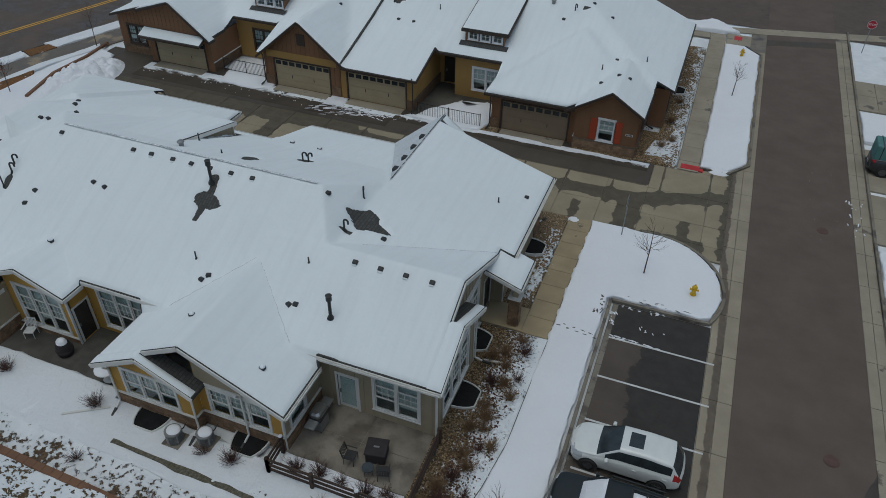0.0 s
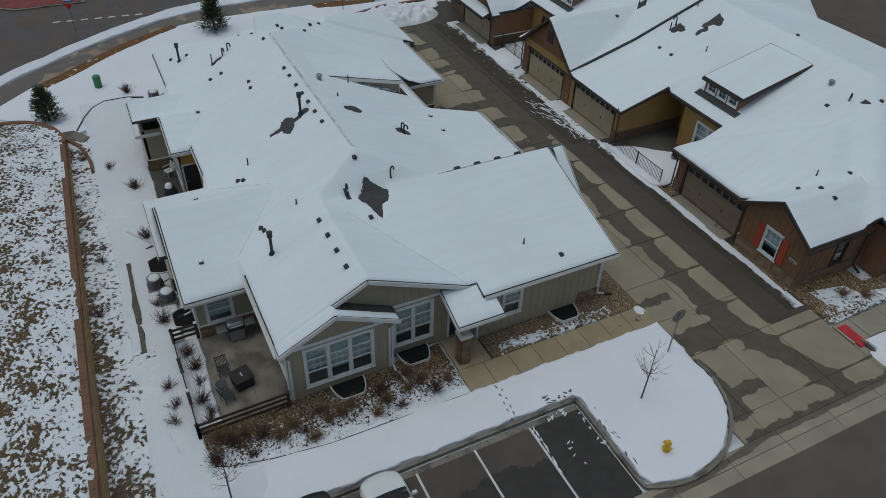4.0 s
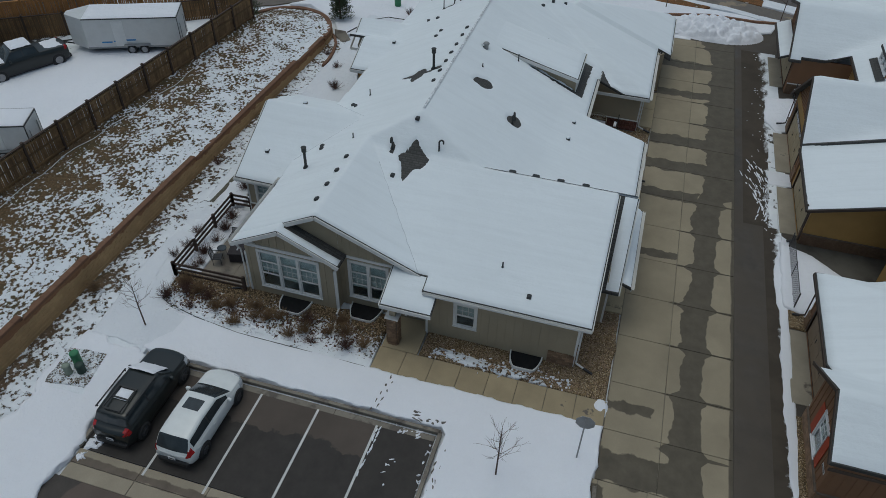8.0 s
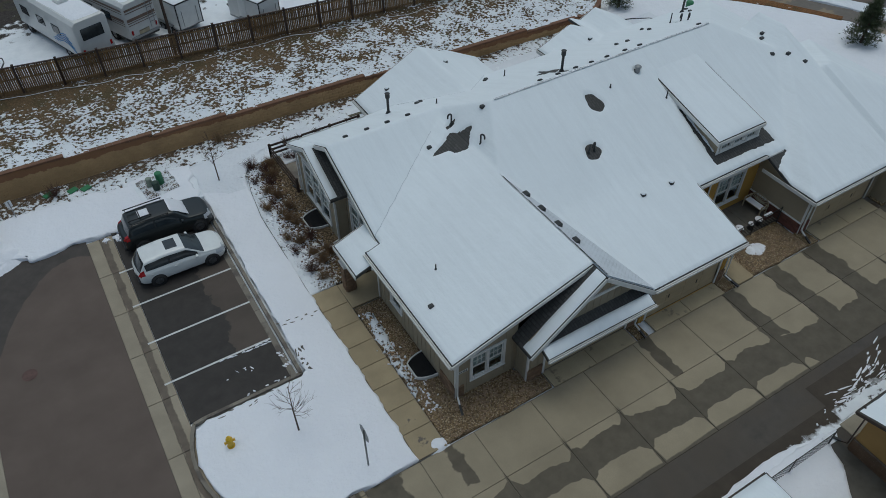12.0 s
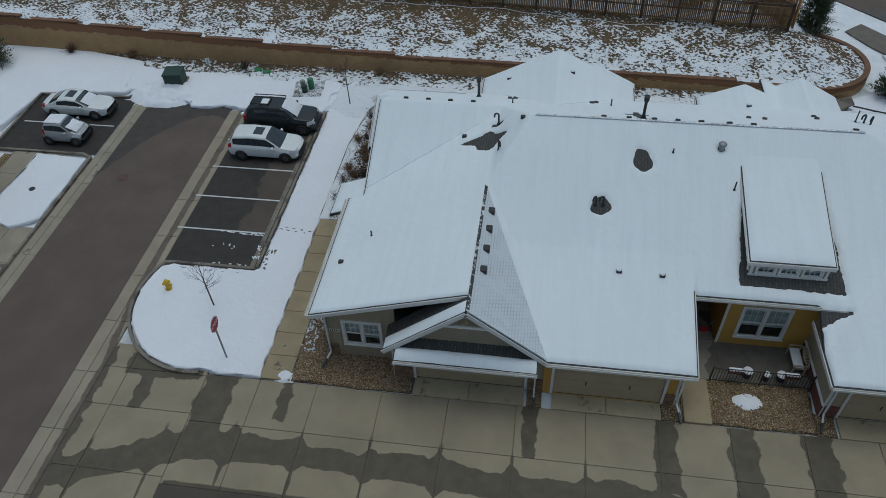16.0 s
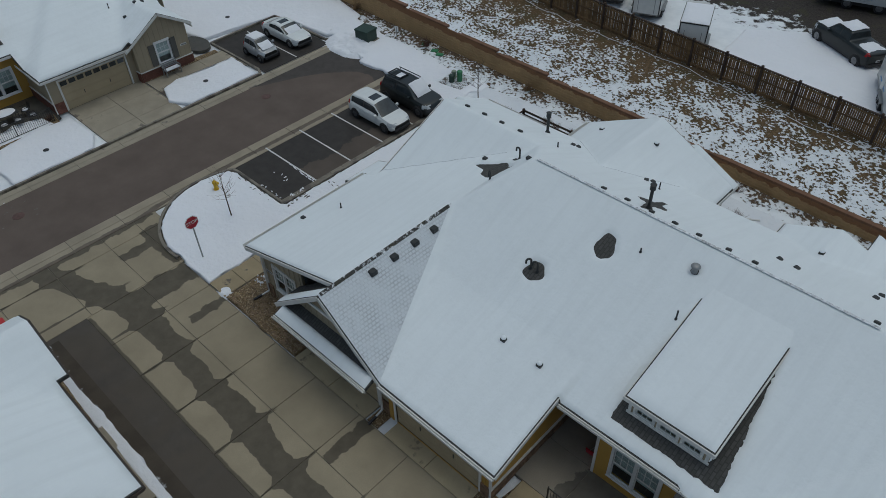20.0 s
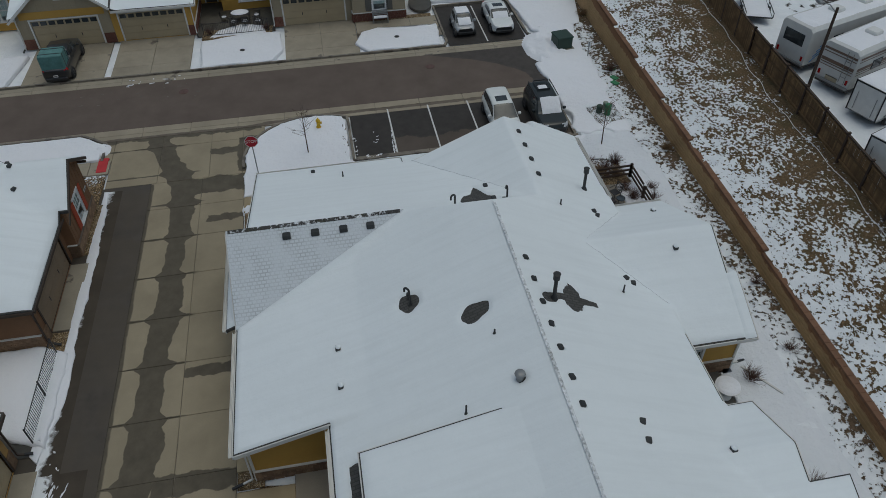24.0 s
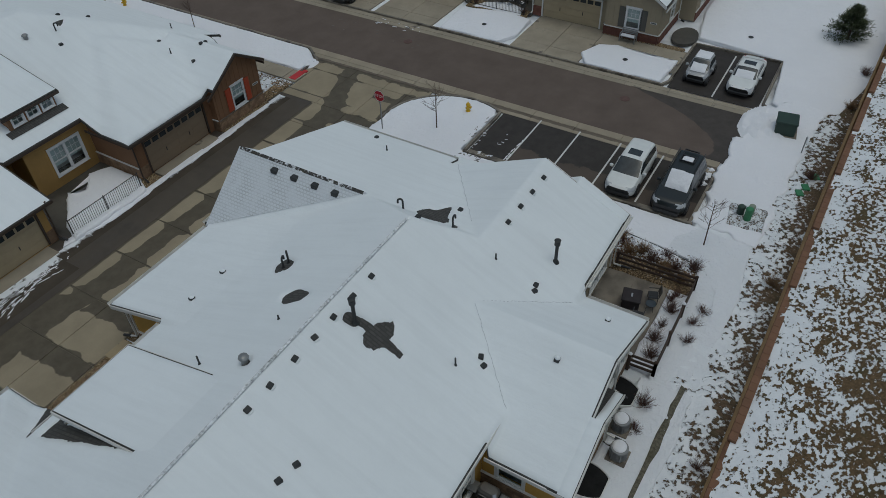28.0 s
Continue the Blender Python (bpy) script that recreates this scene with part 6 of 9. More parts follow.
def far_row(name, label, pal, m=None):
    """A row of snow-roofed townhouses; pal holds its sidings, door, trim and stone."""
    h = thing(name, label, "house", m)
    end, mid, gable, door, trim, stone, shut = pal
    roof_on(h, FAR_RECTS, far_z, 0.3, FAR_HOLES, rough=0.02, seed=2.0)
    roof_on(h, [(-10.1, -6.45, 49.5, 55.0)], lambda x, y: 5.3 + 0.25 * (y - 49.5) - S, 0.3, name="dormer_roof")
    roof_on(h, [(-28.6, -25.4, 49.5, 55.0)], lambda x, y: 5.3 + 0.25 * (y - 49.5) - S, 0.3, name="dormer_roof")
    roof_on(h, [(-36.2, -30.2, 43.9, 44.9)], lambda x, y: 2.65 + 0.42 * (y - 43.9) - S, 0.2, name="pent_roof")
    for pts in ([(-6.5, 44.47, 2.93), (0.0, 44.47, 2.93)], [(-0.6, 44.02, 2.95), (2.4, 44.02, 4.78), (4.75, 44.02, 3.33)], [(-6.53, 44.5, 2.93), (-6.53, 48.3, 2.93)], [(-5.6, 48.32, 3.62), (-11.8, 48.32, 3.62)],
                [(-11.77, 44.55, 2.77), (-11.77, 50.1, 4.38)], [(-11.8, 44.52, 2.77), (-18.0, 44.52, 2.77)], [(-18.0, 44.52, 3.0), (-21.4, 44.52, 5.78), (-25.4, 44.52, 2.5)], [(-25.4, 48.32, 3.62), (-29.8, 48.32, 3.62)],
                [(-29.6, 44.47, 2.83), (-33.0, 44.47, 5.6), (-36.4, 44.47, 4.5)], [(-33.0, 45.27, 5.6), (-40.0, 45.27, 3.42)], [(4.78, 44.1, 3.08), (4.78, 49.2, 3.08)], [(6.08, 49.2, 3.2), (6.08, 63.1, 3.2)], [(6.05, 63.13, 3.2), (2.1, 63.13, 4.86)], [(2.13, 63.1, 4.86), (2.13, 70.2, 3.05)],
                [(-6.42, 49.47, 5.22), (-10.13, 49.47, 5.22)], [(-10.13, 49.5, 5.22), (-10.13, 55.3, 6.7)], [(-6.42, 49.5, 5.22), (-6.42, 55.3, 6.7)], [(-36.2, 43.87, 2.62), (-30.2, 43.87, 2.62)]):
        fascia(h, [(a, b, c - 0.09) for a, b, c in pts], trim, 0.16)
    w, q = walled(h, (-6.05, 44.95), (0.15, 44.95), 0.0, 2.85, end, [(0.8, 5.6, 0.06, 2.25)], split=False)
    garage_door(h, q, 0.8, 5.6, 0.06, 2.25, door, trim, True)
    veneer(w, q, 0.0, 0.65, 0.05, 0.85, stone, split=False)
    w, q = walled(h, (0.15, 44.95), (0.15, 44.45), 0.0, 2.9, end, battens=0, band=0.8, stone=stone, split=False)
    w, q = walled(h, (0.15, 44.45), (4.4, 44.45), 0.0, [(0, 3.3), (2.25, 4.6), (4.25, 3.4)], gable, [(1.65, 2.65, 0.95, 2.45)], band=0.75, stone=stone, trim=trim, split=False)
    window(h, q, 1.65, 2.65, 0.95, 2.45, 1, "hung", SIGN_WHITE)
    for s in (1.05, 2.72):
        part("shutter", Mesh().box(s, s + 0.5, -0.05, -0.02, 0.9, 2.5, q), shut, h)
    number_plate(h, q, 3.5, 1.6)
    w, q = walled(h, (4.4, 44.45), (4.4, 49.65), 0.0, 3.0, gable, [(2.6, 3.4, 0.95, 2.4)], band=0.75, stone=stone, trim=trim, split=False)
    window(h, q, 2.6, 3.4, 0.95, 2.4, 1, "hung", trim)
    walled(h, (4.4, 49.65), (5.65, 49.65), 0.0, 3.0, end, split=False)
    w, q = walled(h, (5.65, 49.65), (5.65, 62.7), 0.0, 3.15, gable, [(1.2, 1.9, 0.9, 2.4), (4.0, 6.0, 0.9, 2.4), (10.0, 12.0, 0.9, 2.4)], band=0.75, stone=stone, trim=trim, split=False)
    for a, b, u in ((1.2, 1.9, 1), (4.0, 6.0, 2), (10.0, 12.0, 2)):
        window(h, q, a, b, 0.9, 2.4, u, "hung", trim)
    w, q = walled(h, (-6.05, 48.8), (-6.05, 44.95), 0.0, [(0, 2.95), (3.85, 2.85)], end, battens=0, band=0.8, stone=stone, split=False)
    w, q = walled(h, (-10.3, 48.8), (-6.05, 48.8), 0.0, 3.65, mid, [(1.5, 3.5, 0.8, 2.5)], battens=0, trim=trim, split=False)
    window(h, q, 1.5, 3.5, 0.8, 2.5, 2, "hung", SIGN_WHITE)
    w, q = walled(h, (-12.25, 50.6), (-10.3, 50.6), 0.0, 4.45, mid, [(0.5, 1.4, 0.1, 2.15)], battens=0, trim=trim, split=False)
    entry_door(h, q, 0.5, 1.4, 0.1, 2.15, DOOR_DARK, trim)
    walled(h, (-10.3, 50.6), (-10.3, 48.8), 0.0, [(0, 4.5), (1.8, 3.65)], mid, battens=0, split=False)
    w, q = walled(h, (-12.25, 44.95), (-12.25, 50.6), 0.0, [(0, 2.7), (5.15, 4.2), (5.65, 4.45)], mid, battens=0, band=0.75, stone=stone, trim=trim, split=False)
    w, q = walled(h, (-18.2, 44.95), (-12.25, 44.95), 0.0, 2.75, mid, [(0.6, 5.4, 0.06, 2.25)], battens=0, split=False)
    garage_door(h, q, 0.6, 5.4, 0.06, 2.25, DOOR_TAN, trim, True)
    veneer(w, q, 5.5, 5.95, 0.05, 0.85, stone, split=False)
    w, q = walled(h, (-24.9, 44.9), (-18.2, 44.9), 0.0, [(0, 2.8), (3.5, 5.5), (6.7, 2.95)], gable, [(0.95, 5.75, 0.06, 2.25)], split=False)
    garage_door(h, q, 0.95, 5.75, 0.06, 2.25, DOOR_TAN if mid is OCHRE else door, trim, True)
    part("belt", Mesh().box(0.3, 6.4, -0.04, 0.0, 2.4, 2.95, q), mid, h)
    part("attic_vent", Mesh().box(3.15, 3.85, -0.05, 0.0, 3.7, 4.6, q), trim, h)
    veneer(w, q, 0.0, 0.8, 0.05, 0.85, stone, split=False)
    veneer(w, q, 5.9, 6.7, 0.05, 0.85, stone, split=False)
    walled(h, (-24.9, 48.8), (-24.9, 44.9), 0.0, [(0, 2.75), (3.9, 2.75)], gable, battens=0, band=0.8, stone=stone, split=False)
    w, q = walled(h, (-29.9, 48.8), (-24.9, 48.8), 0.0, 3.65, mid, [(1.6, 3.4, 0.8, 2.5)], battens=0, split=False)
    window(h, q, 1.6, 3.4, 0.8, 2.5, 2, "hung", trim)
    walled(h, (-29.9, 44.95), (-29.9, 48.8), 0.0, [(0, 2.8), (3.85, 2.8)], end, battens=0, band=0.8, stone=stone, split=False)
    w, q = walled(h, (-36.1, 44.95), (-29.9, 44.95), 0.0, [(0, 4.6), (3.1, 5.4), (6.2, 2.95)], gable, [(0.7, 5.5, 0.06, 2.25)], split=False)
    garage_door(h, q, 0.7, 5.5, 0.06, 2.25, DOOR_TAN, trim, True)
    w, q = walled(h, (-39.6, 45.7), (-36.1, 45.7), 0.0, [(0, 3.4), (3.5, 4.5)], gable, [(0.9, 2.5, 0.95, 2.45)], band=0.7, stone=stone, trim=trim, split=False)
    window(h, q, 0.9, 2.5, 0.95, 2.45, 2, "hung", trim)
    walled(h, (-39.6, 69.8), (-39.6, 45.7), 0.0, 3.0, gable, split=False)
    walled(h, (5.65, 62.7), (1.7, 62.7), 0.0, [(0, 3.2), (3.95, 4.7)], gable, split=False)
    walled(h, (1.7, 62.7), (1.7, 69.8), 0.0, [(0, 4.7), (7.1, 2.95)], gable, split=False)
    walled(h, (1.7, 69.8), (-39.6, 69.8), 0.0, 2.95, gable, battens=0, split=False)
    for x0, x1 in ((-10.0, -6.6), (-28.5, -25.5)):
        n = x1 - x0 - 0.3
        w, q = walled(h, (x0 + 0.15, 49.62), (x1 - 0.15, 49.62), 3.8, 5.18, gable, [(n * k, n * k + 0.66, 4.4, 5.02) for k in (0.1, 0.41, 0.72)], battens=0, split=False)
        for k in (0.1, 0.41, 0.72):
            window(h, q, n * k, n * k + 0.66, 4.4, 5.02, 1, "small", SIGN_WHITE if trim is DARK_TRIM else trim, 0, (2, 2))
        for x in (x0 + 0.2, x1 - 0.2):
            part("dormer_cheek", Mesh().add([(x, 49.62, 3.9), (x, 49.62, 5.18), (x, 54.9, 6.5), (x, 54.7, 6.3)], [(0, 1, 2, 3)]), gable, h)
        part("bare_shingle", sheet([(x0 - 0.2, x1 + 0.2, 49.15, 49.62)], far_z, 0.25, lift=0.13, rough=0.01), SHINGLE, h, "bare dark shingle below the dormer")
    part("roof_step", Mesh().board((-18.0, 44.6, 2.88), (-18.0, 50.1, 4.48), 0.12, 0.16).board((-18.0, 50.1, 4.48), (-17.6, 56.1, 7.08), 0.12, 0.16), SHINGLE, h, "dark step between two roof slopes")
    fz = lambda x, y: float(far_z(np.array([x]), np.array([y]))[0])  # noqa: E731
    for x, y in ((-3.2, 53.0), (1.6, 50.0), (3.0, 47.2), (0.2, 54.6), (-1.4, 55.2), (1.2, 46.6), (2.3, 46.8), (-15.8, 50.6), (-14.5, 50.6), (-9.8, 57.0), (-20.7, 50.3)):
        roof_vent(h, x, y, fz(x, y) + 0.07, rng.uniform(-30, 30))
    for x, y in ((-21.3, 53.4), (-21.9, 54.1), (-21.35, 54.0), (-16.9, 52.3), (-17.05, 52.9), (-2.6, 54.0)):
        gooseneck(h, x, y, fz(x, y), 0.5, rng.uniform(0, 6))
    for x, y in ((-12.9, 52.2), (0.9, 48.2), (-7.2, 53.6), (3.6, 51.0), (-21.3, 52.8), (-21.65, 55.7), (-17.4, 55.0)):
        pipe_vent(h, x, y, fz(x, y) + 0.06, 0.4)
    turbine(h, -4.4, 54.4, fz(-4.4, 54.4) + 0.1)
    for x, y, dx in ((4.5, 49.0, 1), (-6.1, 44.9, -0.2), (-12.2, 44.9, 0.2), (-24.9, 44.85, -0.2)):
        downspout(h, x, y, 2.9, dx, -1 if dx != 1 else 0, trim, 0.6)
    return h


north_row = far_row("townhouse_row", "row of brown and ochre townhouses with snowy roofs", (BROWN, OCHRE, BROWN, DOOR_BROWN, DARK_TRIM, STONE, RED_SHUTTER))
east_row = far_row("townhouse_row", "row of taupe and mustard townhouses across the street", (TAUPE, MUSTARD, TAUPE, DOOR_TAN, TRIM, BRICKRED, GREY_SHUTTER), pose(-19.7, 27.8, 0, 0, 0, -90))

# grounds of the north row
drift("lawn_north_strip", [(8.85, 44.9), (10.6, 44.9), (11.75, 46.5), (11.8, 66.0), (10.5, 67.6), (8.85, 67.6)], 0.2, SNOW, "snowy verge between walk and street", 0.5, 0.03)
kerb("kerb_north", [(8.8, 44.75), (10.7, 44.75), (11.95, 46.4), (12.0, 66.2), (10.6, 67.8)])
walk_n = structure("pavement_north_walk", sheet([(7.4, 8.82, 44.2, 70)], flat(0.04), 4), KERB, "concrete walk beside the brown row")
slab_row(walk_n, DRIVE, [7.42, 8.8], list(np.linspace(45.4, 70, 13)), 0.0, 0.1)
slab_row(walk_n, DRIVE, [7.42, 8.8], [44.2, 45.4], 0.0, 0.08)
slab_row(walk_n, DRIVE, [8.85, 9.9, 11.0], [67.7, 69.0, 70.4], 0.0, 0.09)
slab_row(walk_n, DRIVE, [3.6, 5.5, 7.4], [68.7, 70.0], 0.0, 0.09)
for x0, x1, y0, y1 in ((7.62, 9.1, 44.35, 44.95), (9.5, 10.2, 69.05, 69.95)):
    part("ramp", Mesh().soft(x0, x1, y0, y1, 0.02, 0.105, 0.02), RED_PAINT, walk_n, "red-painted ramp")
drift("snow_ridge_corner", [(4.8, 70.25), (8.2, 70.5), (9.95, 70.5), (8.9, 71.7), (7.9, 73.0), (7.1, 73.5), (6.5, 72.6), (4.8, 71.3)], 0.3, SNOW, "ploughed snow along the kerb of the cross street", 0.3, 0.1, 0.15, 0.2)
drift("bed_north_end", [(4.4, 44.3), (7.3, 44.3), (7.35, 66), (5.6, 66), (5.6, 48.7), (4.4, 48.7)], 0.12, patchy_snow("rock_bed_half_snow", (0.21, 0.148, 0.082), 0.6, 0.04, 7.0, "X", 0.12, 6.3, pebbly=True), "brown rock bed half under snow", 0.6, 0.04)
drift("snow_bed_end", [(5.1, 45.1), (6.8, 45.0), (7.15, 46.6), (7.1, 49.4), (6.6, 49.6), (6.4, 47.6), (5.5, 47.3)], 0.15, STRIP, "crumbling patch of snow in the rock bed", 0.25, 0.03, 0.05, 0.2)
structure("pavement_north_court", Mesh().soft(-12.2, -6.0, 44.2, 50.5, -0.05, 0.05, 0.02), PATIO_WET, "dark wet concrete of the fenced courtyard")
drift("snow_court", [(-11.9, 43.9), (-6.7, 43.9), (-6.1, 45.4), (-6.2, 47.6), (-7.4, 48.3), (-8.6, 47.2), (-9.3, 47.9), (-10.3, 46.6), (-11.2, 45.6)], 0.2, SNOW, "snow drifted against the courtyard railing", 0.3, 0.08, 0.14)
drift("snow_strip", [(-12.6, 44.1), (-11.2, 43.85), (-10.0, 43.65), (-8.7, 43.5), (-7.4, 43.6), (-6.4, 43.75), (-5.0, 43.7), (-1.5, 43.65), (3.0, 43.75), (5.6, 43.85), (5.6, 44.1), (0.2, 44.2), (-5.9, 44.15), (-9.0, 44.4), (-12.2, 44.5)], 0.06, SNOW, "narrow ridge of ploughed snow", 0.4, 0.04, 0.05)
drift("bed_north_gable", [(0.2, 44.15), (4.4, 44.0), (4.4, 44.45), (0.2, 44.45)], 0.1, GRAVEL, "brown rock strip under the gable", 0.4)
drift("bed_north_pier", [(-6.6, 44.1), (-5.3, 44.1), (-5.3, 44.95), (-6.6, 44.95)], 0.08, GRAVEL, "brown rock beside the garage", 0.4)
for x0, x1 in ((-5.2, -0.5), (-17.5, -12.9), (-23.9, -19.2), (-35.4, -30.6)):
    slab_row(lane, DRIVE, [x0, x1], [44.0, 44.95], -0.02, 0.05)
drift("snow_patch", [(-28.5, 43.6), (-25.2, 43.5), (-24.0, 44.2), (-25.0, 47.4), (-29.6, 47.4)], 0.1, SNOW, "snow drifted in the court", 0.4, 0.05, 0.07)


film = patchy_snow("thin_slush_film", (0.07, 0.058, 0.045), 0.56, 0.1, 1.1, "Y", 0.5, 43.5, (1.0, 1.6, 1), 0.35, 0.6, 0.02, calm=True)
structure("snow_film", sheet([(-36.0, -13.2, 42.0, 44.6)], flat(0.012), 0.8), film, "thin snow fading out on the alley edge")
edge_film = patchy_snow("slush_edge_film", (0.07, 0.058, 0.045), 0.56, 0.09, 1.6, "Y", 0.9, 43.75, rise=0.02, calm=True)
structure("snow_film_east", sheet([(-13.2, 5.6, 43.1, 44.1)], flat(0.012), 0.8), edge_film, "thin slush beside the ploughed ridge")
drift("snow_patch_drive", [(-19.1, 43.3), (-17.6, 43.6), (-17.6, 44.9), (-19.0, 44.9)], 0.07, SNOW, "snow left between two driveways", 0.3, 0.03, 0.05)
drift("snow_patch_edge", [(-24.2, 43.7), (-13.4, 43.45), (-13.2, 43.95), (-24.2, 44.15)], 0.035, patchy_snow("packed_snow_edge", (0.08, 0.066, 0.052), 0.42, 0.03, 1.6, turn=0.0, rise=0.02), "packed snow before the driveways", 0.3, 0.02, 0.03)

# grounds of the east row
for y0, y1 in ((27.6, 33.2), (40.2, 45.8), (46.3, 52.0), (58.5, 64.0)):
    d = structure("pavement_driveway", sheet([(19.25, 26.0, y0, y1)], flat(-0.02), 3), KERB, "concrete driveway slabs")
    slab_row(d, DRIVE, [19.25, 20.9, 23.4, 25.95], list(np.linspace(y0, y1, 3)), -0.1, 0.03)
drift("lawn_east_a", [(19.5, 21.4), (23.0, 21.2), (22.9, 23.5), (23.2, 25.9), (22.7, 27.2), (20.9, 27.9), (19.5, 26.9)], 0.2, SNOW, "snow island beside the driveway", 0.4, 0.03)
drift("lawn_east_b", [(19.5, 34.2), (21.0, 33.4), (24.0, 33.5), (24.4, 36.0), (23.6, 39.6), (19.5, 39.3)], 0.2, SNOW, "snow island between driveways", 0.4, 0.04)
drift("lawn_east_c", [(19.5, 53.0), (24.0, 52.3), (24.2, 58.0), (19.5, 57.8)], 0.2, SNOW, "snow island between driveways", 0.5, 0.04)
drift("lawn_east_d", [(26.6, 8.6), (60, 7.0), (60, 21.5), (32.0, 21.8), (27.2, 20.9), (26.5, 14.6), (20.5, 14.0), (19.4, 12.5), (20.9, 9.9)], 0.2, SNOW, "open snowy lawn at the end of the row", 0.8, 0.04)
drift("lawn_east_e", [(60, -40), (130, -40), (130, 100), (60, 100)], 0.15, SNOW, "snow beyond the row", 6.0, 0.0)
kerb("kerb_east", [(19.35, 75), (19.35, 21.2), (20.0, 20.9), (26.3, 20.9), (26.4, 14.6), (20.0, 14.5), (19.4, 13.9), (18.6, 13.6)])
bay2 = structure("road_east_bay", sheet([(19.3, 26.3, 14.7, 20.8)], flat(0.004), 1.0), BAY, "small asphalt bay across the street")
structure("pavement_east_court", Mesh().soft(24.75, 30.9, 33.9, 39.95, -0.05, 0.06, 0.02), PATIO_WET, "dark wet concrete of the court across the street")
drift("snow_court_east", [(24.3, 34.6), (25.6, 34.8), (26.3, 36.6), (25.4, 38.4), (24.3, 39.0)], 0.14, SNOW, "patch of snow inside the railing", 0.3, 0.06, 0.1)
walk_e = structure("pavement_east_walk", sheet([(21.2, 24.7, 21.0, 27.58)], flat(0.05), 3), KERB, "concrete walk below the bench")
slab_row(walk_e, DRIVE, [22.6, 24.55], [21.05, 23.2, 25.4, 27.55], 0.0, 0.08)
structure("pavement_east_pad", Mesh().prism(curve_pts((26.9, 21.9), 1.5, 0.95, 0, 345, 23), 0.0, 0.215), PATIO_WET, "dark wet slab at the end of the walk")
drift("bed_east_front", [(24.6, 21.3), (25.2, 21.3), (25.2, 27.6), (24.6, 27.6)], 0.1, GRAVEL, "brown rock strip", 0.4)
drift("bed_east_court", [(24.2, 34.2), (25.6, 34.0), (25.6, 39.6), (24.2, 39.6)], 0.1, GRAVEL, "brown rock strip", 0.4)
# west end of the alley and the road beyond
WALK_OUT = [(-31.6, -0.4), (-33.0, 1.4), (-38.3, 7.4), (-42.9, 13.7), (-46.1, 19.7), (-47.2, 24), (-47.5, 29), (-47.6, 34.3), (-47.3, 37.1), (-46.2, 41.3), (-45.4, 43.6), (-43.9, 48), (-41.5, 55)]
WALK_IN = [(-30.2, 0.8), (-31.4, 3.0), (-36.2, 9.0), (-40.6, 14.6), (-44.2, 20.4), (-44.9, 24), (-44.8, 29), (-44.6, 33.6), (-44.7, 36.2), (-43.6, 40.6), (-42.8, 43.2), (-41.6, 46.6), (-38.6, 54)]
walk_w = structure("pavement_west_walk", ribbon(WALK_OUT, WALK_IN, -0.06, 0.03), WALK_WET, "damp concrete walk curving along the road")
part("ramp", ribbon([(-49.3, 35.0), (-48.9, 37.4)], [(-47.6, 34.4), (-47.35, 37.0)], -0.05, 0.026), WALK_WET, walk_w)
RUST = patchy_snow("dead_grass_strip_snow", (0.17, 0.085, 0.035), 0.68, 0.03, 1.6, rise=0.03)
structure("ground_dead_grass", ribbon([(-36.5, 9.1), (-38.9, 12.1), (-41.7, 15.5), (-44.3, 20.3)], [(-35.9, 9.7), (-38.2, 12.7), (-40.9, 16.0), (-43.7, 20.6)], -0.06, 0.19), RUST, "strip of rusty dead grass beside the walk")
structure("ground_dead_grass_end", ribbon([(-44.65, 33.5), (-44.7, 35), (-43.8, 39.6)], [(-43.4, 33.4), (-43.0, 36), (-42.9, 38.6)], -0.06, 0.1), RUST, "patch of rusty dead grass inside the walk")
structure("ground_dead_grass_verge", ribbon([(-47.5, 42.1), (-46.5, 44.2)], [(-46.1, 41.5), (-45.4, 43.8)], -0.06, 0.06), RUST, "bare rusty patch in the roadside verge")
for poly in ([(-33.2, 1.3), (-38.4, 7.3), (-43.0, 13.6), (-46.2, 19.6), (-47.3, 24), (-47.6, 29), (-47.7, 34.2), (-49.1, 34.9), (-49.6, 30), (-49.3, 24.5), (-48.6, 21), (-44.9, 14), (-39.8, 6.9), (-34.5, 0.4)],
             [(-47.3, 37.2), (-46.3, 41.2), (-47.5, 41.9), (-48.7, 37.6)], [(-45.4, 43.8), (-44.0, 48), (-42.5, 52.5), (-43.9, 53.2), (-45.5, 48.6), (-47.0, 44.0)],
             [(-44.3, 36.6), (-43.3, 40.5), (-41.9, 45.3), (-42.5, 45.8), (-43.2, 43.5), (-44.2, 40.8), (-44.8, 36.9)]):
    drift("snow_verge_road", poly, 0.13, TRODDEN, "strip of snow beside the curving walk", 0.5, 0.04, 0.08, 0.12)
curb_w = Mesh()
pts = [(-40.3, 35.4), (-40.9, 37.4), (-41.5, 39.4), (-41.4, 43.0), (-41.8, 46.0)]
for a, b in zip(pts, pts[1:]):
    curb_w.board((*a, 0.2), (*b, 0.2), 0.22, 0.22)
structure("edging_alley_end", curb_w, BLOCK_CAP, "dark low edging between snow and the ploughed heap")
